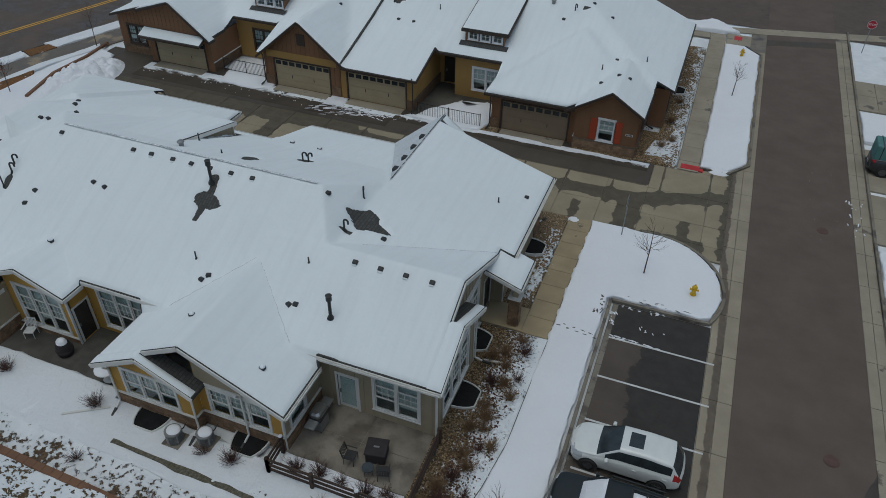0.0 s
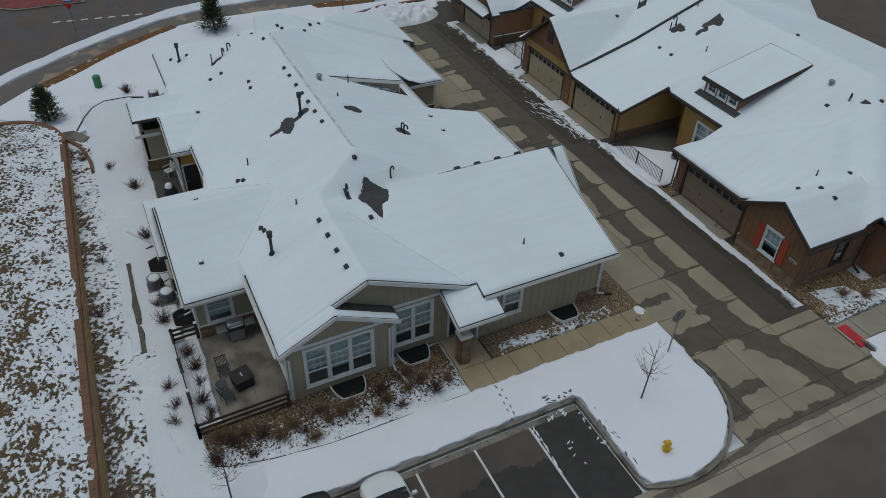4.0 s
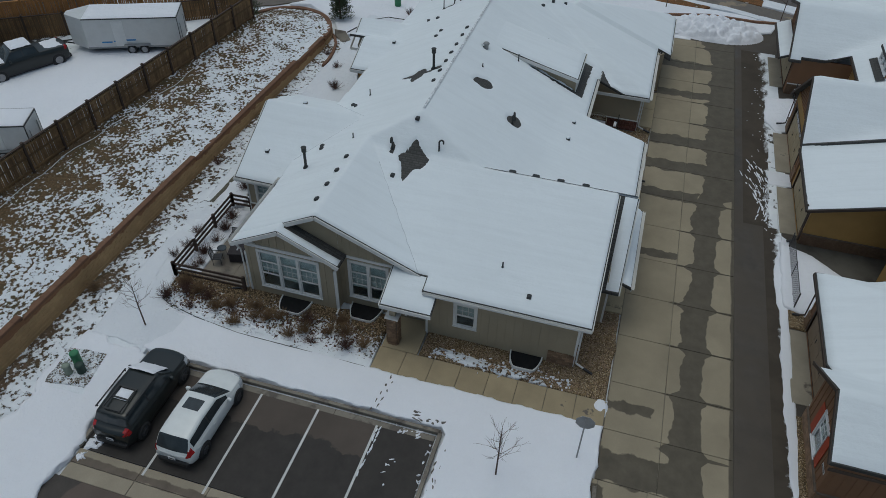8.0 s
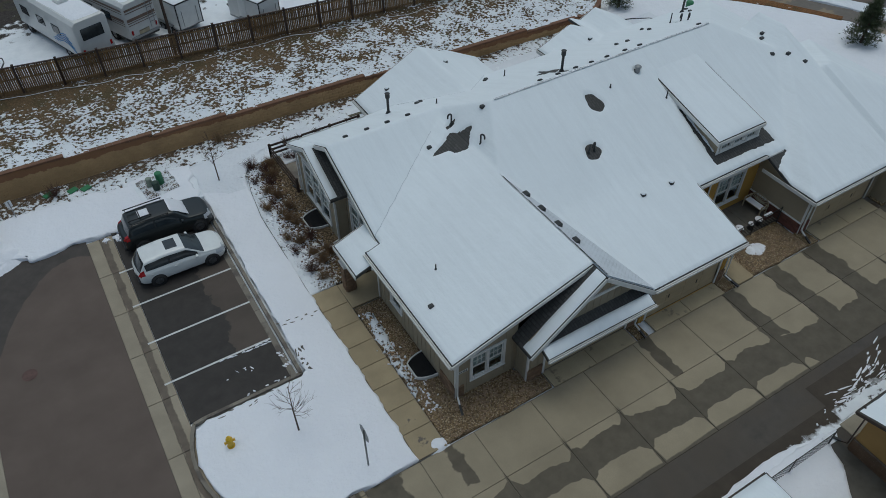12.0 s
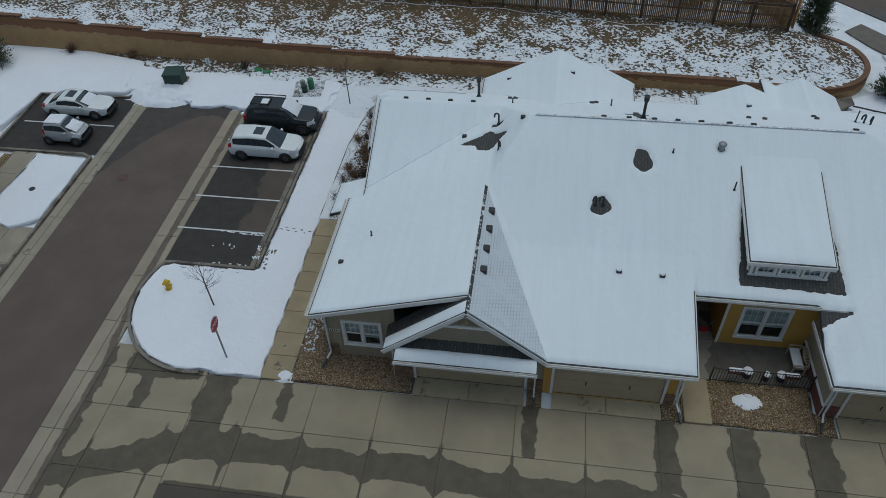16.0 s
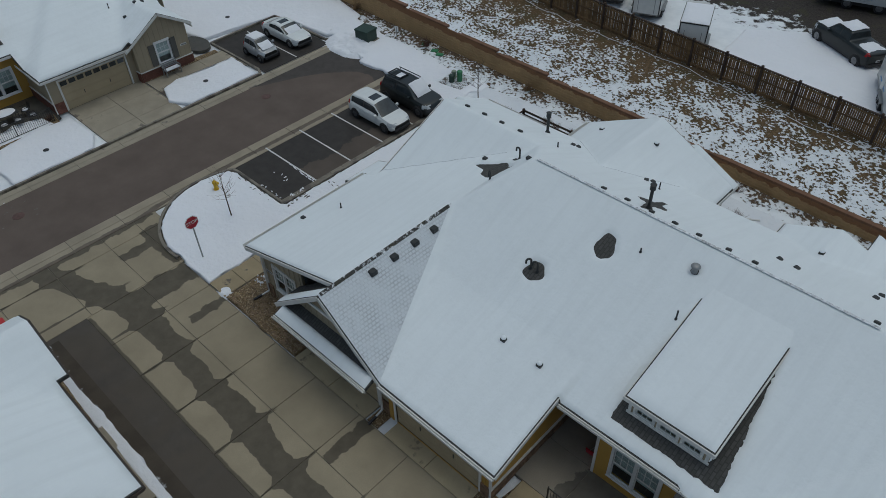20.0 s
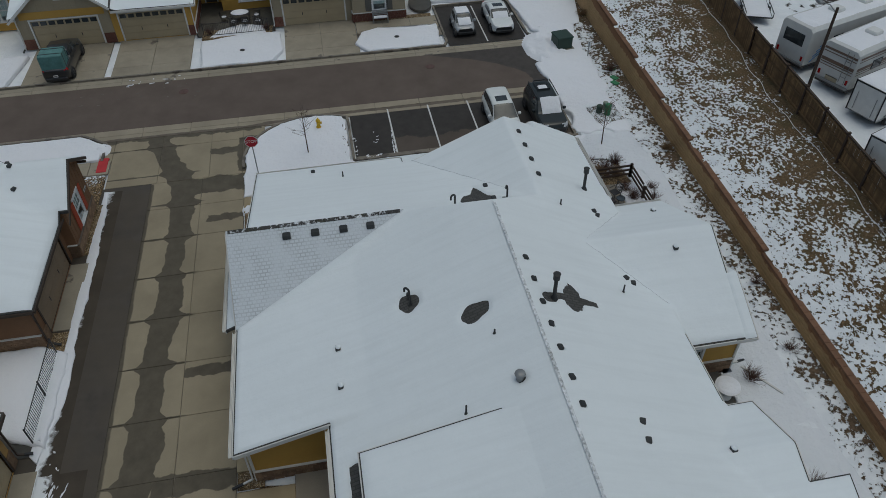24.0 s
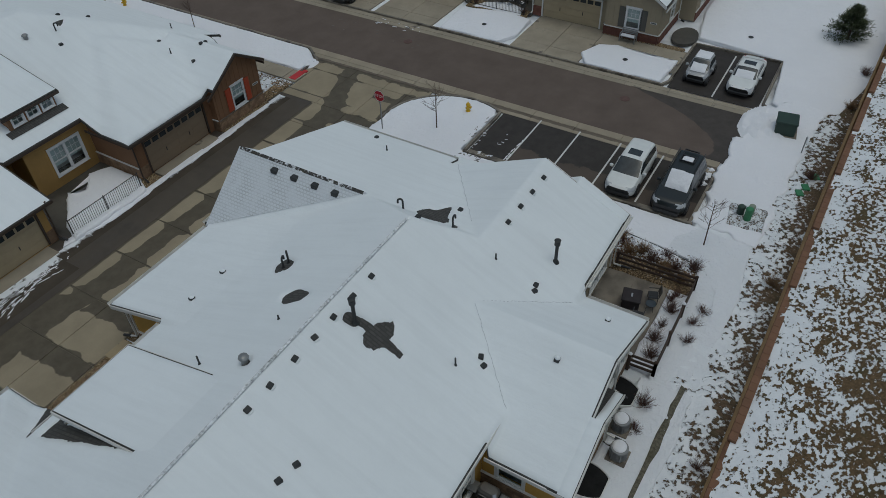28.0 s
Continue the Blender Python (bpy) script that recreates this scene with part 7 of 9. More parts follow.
for poly in ([(-56.2, 30.4), (-55.2, 31.8), (-53.8, 36.8), (-53.6, 41), (-58, 43), (-61, 36), (-59.2, 31.2)], [(-53.2, 8), (-53.1, 14), (-55.4, 15), (-56.5, 12), (-58.0, 6), (-56, 4)]):
    c = Vector((sum(p[0] for p in poly) / len(poly), sum(p[1] for p in poly) / len(poly)))
    isl = structure("pavement_red_island", Mesh().prism(poly, -0.03, 0.1), KERB, "red brick island with a concrete kerb in the road")
    part("brick_field", Mesh().prism([tuple(c.lerp(Vector(p), 0.88)) for p in poly], 0.0, 0.13), RED_ROAD, isl, "red brick paving")
for x, y in ((-53.7, 36.3), (-52.2, 36.15), (-50.9, 35.85)):
    part("crossing_bar", Mesh().board((x, y, 0.003), (x + 0.55, y + 1.4, 0.003), 0.34, 0.008), LINE, west_road, "white crossing bar")
for i in range(7):
    y = 10.9 + i * 1.15
    part("road_dash", Mesh().box(-49.35 + 0.14 * i, -49.1 + 0.14 * i, y, y + 0.6, 0.0, 0.006), LINE, west_road)
part("road_line", Mesh().prism([(-53.2, 40), (-52.4, 44), (-48.4, 58), (-44, 80), (-44.2, 80), (-48.6, 58), (-52.6, 44), (-53.4, 40)], 0.0, 0.006), YELLOW_LINE, west_road, "double yellow line")
part("road_line", Mesh().prism([(-52.8, 40), (-52.0, 44), (-48.0, 58), (-43.6, 80), (-43.8, 80), (-48.2, 58), (-52.2, 44), (-53.0, 40)], 0.0, 0.006), YELLOW_LINE, west_road, "double yellow line")


def clods(x, y, seed):
    """Rounded clods of broken snow, 0..1."""
    g = random.Random(seed * 31)
    out = 0 * x
    x0, x1, y0, y1 = float(x.min()), float(x.max()), float(y.min()), float(y.max())
    big = max(x1 - x0, y1 - y0)
    for i in range(130 if big > 3 else 22):
        r = g.uniform(0.12, 0.42) * (1 if big > 3 else 0.6)
        d = ((x - g.uniform(x0, x1)) ** 2 + (y - g.uniform(y0, y1)) ** 2) / (r * r)
        out = np.maximum(out, np.sqrt(np.maximum(0, 1 - d)) * min(1, r / 0.3))
    return out


def heap(name, c, r, h, n, label, mat=SNOW, seed=1):
    """A lumpy heap of ploughed snow."""
    g = sheet([(c[0] - r[0], c[0] + r[0], c[1] - r[1], c[1] + r[1])], lambda x, y: np.maximum(0, 1 - ((x - c[0]) / r[0]) ** 2 - ((y - c[1]) / r[1]) ** 2) ** 0.6 * h * (0.62 + 0.22 * wave(x * 2.2, y * 2.2, seed) + 0.45 * clods(x, y, seed)) - 0.02, n)
    return structure(name, g, mat, label, True)


heap("snow_heap", (-38.9, 39.8), (2.3, 4.0), 1.1, 0.1, "lumpy ploughed snow heap at the end of the alley")
heap("snow_mound", (17.6, 13.6), (2.6, 1.8), 0.55, 0.15, "ploughed snow heap by the utility box", seed=3)
heap("snow_clump", (2.35, 35.75), (0.46, 0.36), 0.2, 0.04, "small clump of shovelled snow", seed=4)
heap("snow_clump", (-18.2, 34.7), (0.75, 0.5), 0.28, 0.08, "small heap of shovelled snow in the rock bed", seed=5)
heap("snow_clump", (10.1, 44.9), (0.7, 0.5), 0.3, 0.1, "ploughed snow at the corner of the verge", seed=6)

# ---- retaining wall, fences ----
wall_rt = structure("wall_retaining", Mesh(), BLOCK, "tan segmental block retaining wall with rust-brown cap")
back = Mesh()
for i in range(61):
    x0 = -25.3 + i * 1.4
    x1 = x0 + 1.4
    back.add([(x0, wall_line(x0) - 0.02, -0.1), (x1, wall_line(x1) - 0.02, -0.1), (x1, wall_line(x1) - 0.02, wall_top(x0)), (x0, wall_line(x0) - 0.02, wall_top(x0))], [(3, 2, 1, 0)])
part("backing", back, BLOCK, wall_rt)
BLOCK_MESH = Mesh().soft(-0.226, 0.226, -0.15, 0.15, 0.0, 0.187, 0.018).data("block", BLOCK)
CAP_MESH = Mesh().soft(-0.228, 0.228, -0.17, 0.165, 0.0, 0.15, 0.02).data("cap_block", BLOCK_CAP)
rest, rest_caps = Mesh(), Mesh()
wall_pts = []
x = -25.3
while x < 60:
    wall_pts.append((x, wall_line(x), math.atan2(wall_line(x + 0.45) - wall_line(x), 0.45), x))
    x += 0.46
k = 0
while k < 26:
    a = k / 25 * 2.75
    px, py = -26.0 - 3.9 * math.sin(a), 6.6 + 3.66 * math.cos(a)
    wall_pts.append((px, py, math.atan2(3.66 * math.sin(a), 3.9 * math.cos(a)), -25.5 - k * 0.1))
    k += 1
count = 0
for px, py, turn, xx in wall_pts:
    top = round((wall_top(max(-25.5, xx)) - 0.13 + 0.03) / 0.19) * 0.19
    near = -11 < px < 9
    for c in range(int(round(top / 0.19))):
        q = pose(px + (0.22 if c % 2 else 0) * math.cos(turn), py + (0.22 if c % 2 else 0) * math.sin(turn) - 0.025 * c, c * 0.19, 0, 0, math.degrees(turn))
        if near and count < 290:
            count += 1
            part("block", BLOCK_MESH, BLOCK, wall_rt, m=q)
        else:
            rest.soft(-0.226, 0.226, -0.15, 0.15, 0.0, 0.187, 0.018, q)
    q = pose(px, py - 0.025 * top / 0.19, top - 0.006, 0, 0, math.degrees(turn))
    if -25.4 < px < 25:
        part("cap_block", CAP_MESH, BLOCK_CAP, wall_rt, m=q)
    else:
        rest_caps.soft(-0.235, 0.235, -0.17, 0.2, 0.0, 0.13, 0.02, q)
part("block", rest, BLOCK, wall_rt)["kind"] = "stuff"
part("cap_block", rest_caps, BLOCK_CAP, wall_rt)["kind"] = "stuff"
low_edge = Mesh()
pts = [(-27.4, 10.1), (-26.8, 10.6), (-26.0, 11.05), (-24.6, 11.4), (-23.4, 11.55), (-22.3, 11.55)]
for a, b in zip(pts, pts[1:]):
    low_edge.board((*a, 0.19), (*b, 0.19), 0.2, 0.26)
structure("edging_west", low_edge, BLOCK_CAP, "low curved dark edging in the snow")
edge2 = Mesh()
pts = [(-31.5, 16.0), (-31.95, 14.9), (-31.95, 13.3), (-31.2, 12.4), (-30.0, 11.75), (-28.2, 11.1)]
for a, b in zip(pts, pts[1:]):
    edge2.board((*a, 0.18), (*b, 0.18), 0.06, 0.1)
for a, b in zip(EDGE_LINE[:6], EDGE_LINE[1:6]):
    edge2.board((*a, 0.1), (*b, 0.1), 0.025, 0.16)
structure("edging_bed", edge2, BLACK_METAL, "dark curved lawn edging")
drift("drain_pan", [(-28.4, 9.9), (-27.3, 10.4), (-26.5, 11.4), (-27.0, 11.9), (-28.4, 10.9)], 0.22, KERB, "wet concrete drain basin", 0.4)


def ground_bank_z(x, y):
    return float(bank_z(np.array([x]), np.array([y]))[0])


def picket_fence(name, p0, p1, z0, z1, mat, h=1.75, label="", parts=290, side=1):
    """Post-and-rail cedar fence with upright pickets."""
    f = thing(name, label, "fence")
    p0, p1 = Vector((*p0, z0)), Vector((*p1, z1))
    d = p1 - p0
    n = int(d.length / 0.126)
    ang = math.degrees(math.atan2(d.y, d.x))
    pm = Mesh().box(-0.054, 0.054, -0.012, 0.012, 0.04, h).data("picket", mat)
    side_v = Vector((-d.y, d.x, 0)).normalized() * 0.05 * side
    left = Mesh()
    for i in range(n):
        q = p0 + d * (i + 0.5) / n + side_v
        mm = pose(q.x, q.y, q.z + rng.uniform(-0.02, 0.02), 0, rng.uniform(-0.6, 0.6), ang)
        if i < parts:
            part("picket", pm, mat, f, m=mm)
        else:
            left.box(-0.054, 0.054, -0.012, 0.012, 0.04, h, mm)
    if left.v:
        part("picket", left, mat, f)["kind"] = "stuff"
    k = max(1, int(d.length / 2.45))
    for i in range(k + 1):
        q = p0 + d * i / k
        part("post", Mesh().box(-0.065, 0.065, -0.065, 0.065, -0.2, h + 0.14, pose(q.x, q.y, q.z, 0, 0, ang)).box(-0.08, 0.08, -0.08, 0.08, h + 0.14, h + 0.17, pose(q.x, q.y, q.z, 0, 0, ang)), RAIL_WOOD if mat is PICKET else mat, f)
    part("cap_rail", Mesh().board(p0 + Vector((0, 0, h + 0.03)), p1 + Vector((0, 0, h + 0.03)), 0.13, 0.05), RAIL_WOOD if mat is PICKET else mat, f)
    for z in (0.25, 1.05, h - 0.16):
        part("rail", Mesh().board(p0 + Vector((0, 0, z)), p1 + Vector((0, 0, z)), 0.05, 0.1), mat, f)
    return f


fx0, fx1 = 10.0, -24.8
picket_fence("picket_fence", (fx1, fence_line(fx1)), (fx0, fence_line(fx0)), fence_base(fx1) - 0.02, fence_base(fx0) - 0.02, PICKET, 1.84, "long weathered brown cedar fence above the bank", side=-1)
picket_fence("picket_fence", (fx0, fence_line(fx0)), (fx0 + 32, fence_line(fx0 + 32)), fence_base(fx0) - 0.02, fence_base(fx0 + 32) - 0.02, PICKET, 1.84, "continuation of the weathered cedar fence", 150)
picket_fence("picket_fence", (fx1, fence_line(fx1)), (-14.0, -10.4), 1.92, 2.2, PICKET, 1.8, "dark weathered fence closing the storage yard", 200)
picket_fence("picket_fence", (-25.2, 4.35), (-14.5, -10.5), 1.92, 2.1, NEW_WOOD, 2.85, "tall fresh orange cedar fence behind the yard", 200)


def rail_fence(p_list, label):
    f = thing("rail_fence", label, "fence")
    for a, b in zip(p_list, p_list[1:]):
        a, b = Vector((*a, 0.1)), Vector((*b, 0.1))
        n = max(1, int((b - a).length / 2.0))
        for i in range(n + 1):
            q = a.lerp(b, i / n)
            post = part("post", Mesh().box(q.x - 0.07, q.x + 0.07, q.y - 0.07, q.y + 0.07, 0, 1.08), RAIL_WOOD, f)
            part("post_cap", Mesh().dome((q.x, q.y, 1.08), 0.1, 0.1, 0.07, 8, 3), SNOW if i % 2 else RAIL_WOOD, post)
        for z in (0.3, 0.6, 0.9):
            part("rail", Mesh().board(a + Vector((0, 0, z)), b + Vector((0, 0, z)), 0.05, 0.13), RAIL_WOOD, f)
    return f


rail_fence([(0.75, 17.4), (0.85, 13.45), (-5.2, 13.45), (-5.25, 14.6)], "dark stained three-rail timber fence round the patio")


def iron_rail(a, b, h, label, step=0.13):
    f = thing("iron_railing", label, "railing")
    a, b = Vector(a), Vector(b)
    n = int((b - a).length / step)
    bar = Mesh().box(-0.009, 0.009, -0.009, 0.009, 0.08, h).data("baluster", BLACK_METAL)
    for i in range(1, n):
        q = a.lerp(b, i / n)
        part("baluster", bar, BLACK_METAL, f, m=shift(q.x, q.y, q.z))
    for z in (0.1, h):
        part("rail", Mesh().board(a + Vector((0, 0, z)), b + Vector((0, 0, z)), 0.03, 0.035), BLACK_METAL, f)
    for k in (0, 0.5, 1):
        q = a.lerp(b, k)
        part("post", Mesh().box(q.x - 0.025, q.x + 0.025, q.y - 0.025, q.y + 0.025, q.z - 0.1, q.z + h + 0.08), BLACK_METAL, f)
    return f


iron_rail((-16.7, 33.75, 0.1), (-20.95, 33.75, 0.1), 0.95, "black iron railing along the courtyard")
iron_rail((-11.6, 44.4, 0.05), (-6.7, 44.4, 0.05), 1.05, "black iron railing before the snowy court")
iron_rail((-29.4, 45.6, 0.05), (-25.2, 45.6, 0.05), 1.05, "black iron railing between the garages")
iron_rail((24.6, 34.4, 0.05), (24.6, 39.4, 0.05), 1.05, "black iron railing before the court across the street")

# ---- vehicles ----


def wheel(car, x, y, r, w, rim):
    t = Mesh()
    prof = [(-w / 2, r * 0.62), (-w / 2, r * 0.93), (-w / 2 + 0.03, r), (w / 2 - 0.03, r), (w / 2, r * 0.93), (w / 2, r * 0.62)]
    n = 20
    pts = [(x + rr * math.cos(2 * math.pi * i / n), y + yy, r + rr * math.sin(2 * math.pi * i / n)) for yy, rr in prof for i in range(n)]
    faces = [(a * n + i, a * n + (i + 1) % n, (a + 1) * n + (i + 1) % n, (a + 1) * n + i) for a in range(len(prof) - 1) for i in range(n)]
    t.add(pts, faces)
    tyre = part("tyre", t, RUBBER, car, smooth=True)
    s = 1 if y > 0 else -1
    g = Mesh().tube((x, y - w * 0.34, r), (x, y + w * 0.34, r), r * 0.62, n=20)
    for i in range(5):
        a = i * 2 * math.pi / 5
        g.board((x, y + s * w * 0.36, r), (x + r * 0.58 * math.cos(a), y + s * w * 0.36, r + r * 0.58 * math.sin(a)), 0.05, 0.06, (0, 1, 0))
    part("rim", g, rim, tyre)


def loft(stations, closed=True):
    """Skin through cross-sections of equal point counts."""
    m = Mesh()
    n = len(stations[0])
    for s in stations:
        m.v += [tuple(p) for p in s]
    for a in range(len(stations) - 1):
        for i in range(n - (0 if closed else 1)):
            m.f.append((a * n + i, a * n + (i + 1) % n, (a + 1) * n + (i + 1) % n, (a + 1) * n + i))
    m.f.append(tuple(range(n - 1, -1, -1)))
    m.f.append(tuple((len(stations) - 1) * n + i for i in range(n)))
    return m


def keyed(keys, x, reach=0.05):
    """A softened line through (x, value) keys."""
    a, b = zip(*keys)
    return sum(np.interp(np.asarray(x) + d * reach, a, b) for d in (-1, -0.5, 0, 0.5, 1)) / 5


LOWER = ((0.9, 0.0), (0.955, 0.12), (0.985, 0.28), (1.0, 0.46), (0.995, 0.64), (0.975, 0.82), (0.94, 0.95), (0.9, 1.0))
SIDE = (0.1, 0.4, 0.7, 0.9, 1.0)
CROWN = ((1.0, 1.0), (0.94, 0.45), (0.8, 0.22), (0.56, 0.08), (0.3, 0.02), (0.0, 0.0))


def car(label, m, paint, L=4.6, W=1.85, H=1.68, hood=0.98, belt=1.05, ws=(1.05, 1.75), rear=(4.25, 4.0), wheel_r=0.35, rim=ALLOY, rails=False, sunroof=True, name="parked_car", front_x=0.88, rear_x=None, category="car", tail=0.0):
    """A parked car: front at x = 0, back at x = L. ws: windscreen foot and head; rear: back window foot and head."""
    c = thing(name, label, category, m)
    hw, zr, rx = W / 2, H - 0.05, rear_x or L - 0.92
    g0, g1 = ws[0] + 0.42 * (ws[1] - ws[0]), rear[1] + 0.1 * (rear[0] - rear[1])
    post = (g0 + g1) / 2 + 0.08
    cuts = [ws[0], ws[1], rear[1], rear[0], g0, g1, post - 0.045, post + 0.045, ws[1] + 0.3, ws[1] + 0.88]
    xs = sorted({round(v, 3) for v in list(np.linspace(0.16, L - 0.16, 54)) + cuts + [0, 0.02, 0.05, 0.1, L - 0.1, L - 0.05, L - 0.02, L]})
    top = keyed([(0, 0.72), (0.1, hood - 0.14), (0.35, hood - 0.06), (ws[0], hood + 0.03), (ws[1], zr - 0.03), ((ws[1] + rear[1]) / 2, zr + 0.03), (rear[1], zr - 0.05), (rear[0], belt + 0.05 - tail), (L - 0.06, belt - 0.03 - tail), (L, belt - 0.16 - tail)], xs)
    sh = keyed([(0, 0.62), (0.1, hood - 0.22), (0.35, hood - 0.13), (ws[0], hood - 0.05), (ws[1], belt), (rear[1], belt + 0.03), (rear[0], belt - 0.02 - tail), (L - 0.06, belt - 0.1 - tail), (L, belt - 0.3 - tail)], xs)
    low = keyed([(0, 0.42), (0.1, 0.28), (0.4, 0.24), (L - 0.4, 0.24), (L - 0.08, 0.32), (L, 0.45)], xs)
    wid = keyed([(0, 0.7), (0.05, 0.82), (0.2, 0.93), (0.45, 0.985), (0.9, 1), (L - 0.9, 1), (L - 0.3, 0.97), (L - 0.06, 0.9), (L, 0.8)], xs, 0.03)
    verts, n = [], 0
    for x, zt, zs, zl, k in zip(xs, top, sh, low, wid):
        zt = max(zt, zs + 0.04)
        h, y = zt - zs, hw * k
        half = [(y * a, zl + (zs - zl) * b) for a, b in LOWER]
        drop = min(0.5 * h, 0.1)
        yr = y * 0.9 - 0.3 * max(0.0, h - 0.06)
        half += [(y * 0.9 + (yr - y * 0.9) * s ** 1.15, zs + (h - drop) * s) for s in SIDE]
        half += [(yr * a, zt - drop * b) for a, b in CROWN[1:]]
        ring = [(-a, b) for a, b in half] + [(a, b) for a, b in half[-2::-1]]
        n = len(ring)
        for a, b in ring:
            u = (a / hw) ** 2
            verts.append((x + 0.17 * u * max(0.0, 1 - x / 1.5) - 0.12 * u * max(0.0, 1 - (L - x) / 1.1), a, b))
    pieces = {}
    first_crown = len(LOWER) + len(SIDE) - 1
    for a in range(len(xs) - 1):
        x = (xs[a] + xs[a + 1]) / 2
        for i in range(n):
            f = (a * n + i, a * n + (i + 1) % n, (a + 1) * n + (i + 1) % n, (a + 1) * n + i)
            q = [sum(verts[v][j] for v in f) / 4 for j in range(3)]
            s = 1 if q[1] > 0 else -1
            r = i if i < n // 2 else n - 2 - i
            kind = ("body", 0)
            if r >= first_crown + 1 and ws[0] < x < ws[1]:
                kind = ("windscreen", 0)
            elif r >= first_crown + 1 and rear[1] < x < rear[0]:
                kind = ("rear_window", 0)
            elif r >= first_crown and ws[1] < x < rear[1]:
                kind = ("sunroof", 0) if sunroof and r >= first_crown + 3 and ws[1] + 0.3 < x < ws[1] + 0.88 else ("roof_panel", 0)
            elif len(LOWER) <= r < len(LOWER) + 3 and g0 < x < g1:
                kind = ("pillar", s) if abs(x - post) < 0.045 else ("side_window", s) if x < post else ("quarter_window", s)
            elif i == n - 1 or r == 0:
                kind = ("cladding", 0)
            elif x < 0.45 and hood - 0.36 < q[2] < hood - 0.13 and abs(q[1]) > hw * 0.52:
                kind = ("headlight", s)
            elif x > L - 0.3 and belt - 0.2 - tail < q[2] < belt + 0.12 - tail and abs(q[1]) > hw * 0.7:
                kind = ("tail_lamp", s)
            pieces.setdefault(kind, []).append(f)
    pieces[("body", 0)].append(tuple((len(xs) - 1) * n + i for i in range(n)))
    pieces[("grille", 0)] = [tuple(range(n - 1, -1, -1))]
    skin = {"body": paint, "roof_panel": paint, "cladding": BLACK_METAL, "pillar": BLACK_METAL, "grille": BLACK_METAL, "headlight": LAMP_CLEAR, "tail_lamp": LAMP_RED}
    for (kind, s), faces in pieces.items():
        back = {}
        for f in faces:
            for v in f:
                back.setdefault(v, len(back))
        part(kind, Mesh().add([verts[v] for v in back], [tuple(back[v] for v in f) for f in faces]), skin.get(kind, CAR_GLASS), c, smooth=True)
    for s in (-1, 1):
        part("mirror", Mesh().soft(g0 + 0.02, g0 + 0.17, s * (hw + 0.06) - 0.11, s * (hw + 0.06) + 0.11, belt - 0.05, belt + 0.1, 0.04), paint, c)
        for x in (front_x, rx):
            part("wheel_arch", Mesh().tube((x, s * (hw - 0.12), wheel_r), (x, s * (hw + 0.006), wheel_r), wheel_r + 0.055, n=24), BLACK_METAL, c)
            wheel(c, x, s * (hw - 0.07), wheel_r, 0.24, rim)
        for x in (post - 0.3, g1 - 0.35):
            part("door_handle", Mesh().soft(x, x + 0.18, s * hw - 0.02, s * hw + 0.012, belt - 0.17, belt - 0.13, 0.01), paint, c)
        if rails:
            y = hw * 0.9 - 0.3 * (zr - belt - 0.1)
            part("roof_rail", Mesh().board((ws[1] + 0.25, s * y, zr + 0.06), (rear[1] - 0.1, s * y, zr + 0.06), 0.05, 0.04).board((ws[1] + 0.3, s * y, zr - 0.06), (ws[1] + 0.3, s * y, zr + 0.06), 0.04, 0.04, (0, 1, 0)).board((rear[1] - 0.2, s * y, zr - 0.06), (rear[1] - 0.2, s * y, zr + 0.06), 0.04, 0.04, (0, 1, 0)), BLACK_METAL if paint is BLACK_CAR else ALLOY, c)
    part("bumper", Mesh().soft(0.0, 0.22, -hw * 0.74, hw * 0.74, 0.26, 0.46, 0.05), BLACK_METAL, c)
    part("bumper", Mesh().soft(L - 0.16, L + 0.03, -hw * 0.76, hw * 0.76, 0.3, 0.52, 0.05), BLACK_METAL, c)
    plate = part("plate", Mesh().box(L - 0.01, L + 0.015, -0.16, 0.16, 0.58, 0.73), SIGN_WHITE, c)
    part("bar", Mesh().box(L + 0.015, L + 0.019, -0.12, 0.12, 0.62, 0.68), DARK_TRIM, plate)
    return c


def car_snow(c, x0, x1, y0, y1, z, h, seed, z1=None):
    rise = ((z if z1 is None else z1) - z) / (x1 - x0)
    g = sheet([(x0, x1, y0, y1)], lambda x, y: z + rise * (x - x0) + h * np.clip(1.15 - np.maximum(np.abs((x - (x0 + x1) / 2) / (x1 - x0) * 2), np.abs((y - (y0 + y1) / 2) / (y1 - y0) * 2)) ** 3 + 0.5 * wave(x * 3, y * 3, seed), -0.3, 1), 0.07)
    part("snow_patch", g, SNOW, c, "melting snow", True)


suv = car("pearl white compact SUV nosed to the kerb", shift(6.02, 19.45, 0), WHITE_CAR, 4.6, 1.86, 1.69, 0.98, 1.03, (1.1, 1.98), (4.5, 4.12), rim=DARK_ALLOY, rails=False)
black = car("black off-road SUV with snow on its bonnet", shift(5.75, 16.55, 0), BLACK_CAR, 4.85, 1.93, 1.82, 1.12, 1.18, (1.3, 1.95), (4.55, 4.35), 0.39, DARK_ALLOY, True, False)
car_snow(black, 1.2, 2.1, -0.72, 0.55, 1.13, 0.13, 2.0, 1.8)
car_snow(black, 3.1, 3.65, -0.3, 0.3, 1.81, 0.06, 3.0)
part("roof_rack", Mesh().board((3.05, -0.4, 1.87), (4.2, -0.4, 1.87), 0.05, 0.05).board((3.05, 0.4, 1.87), (4.2, 0.4, 1.87), 0.05, 0.05).board((3.05, -0.42, 1.85), (3.05, 0.42, 1.85), 0.06, 0.06).board((3.6, -0.42, 1.85), (3.6, 0.42, 1.85), 0.06, 0.06).board((4.2, -0.42, 1.85), (4.2, 0.42, 1.85), 0.06, 0.06), BLACK_METAL, black)
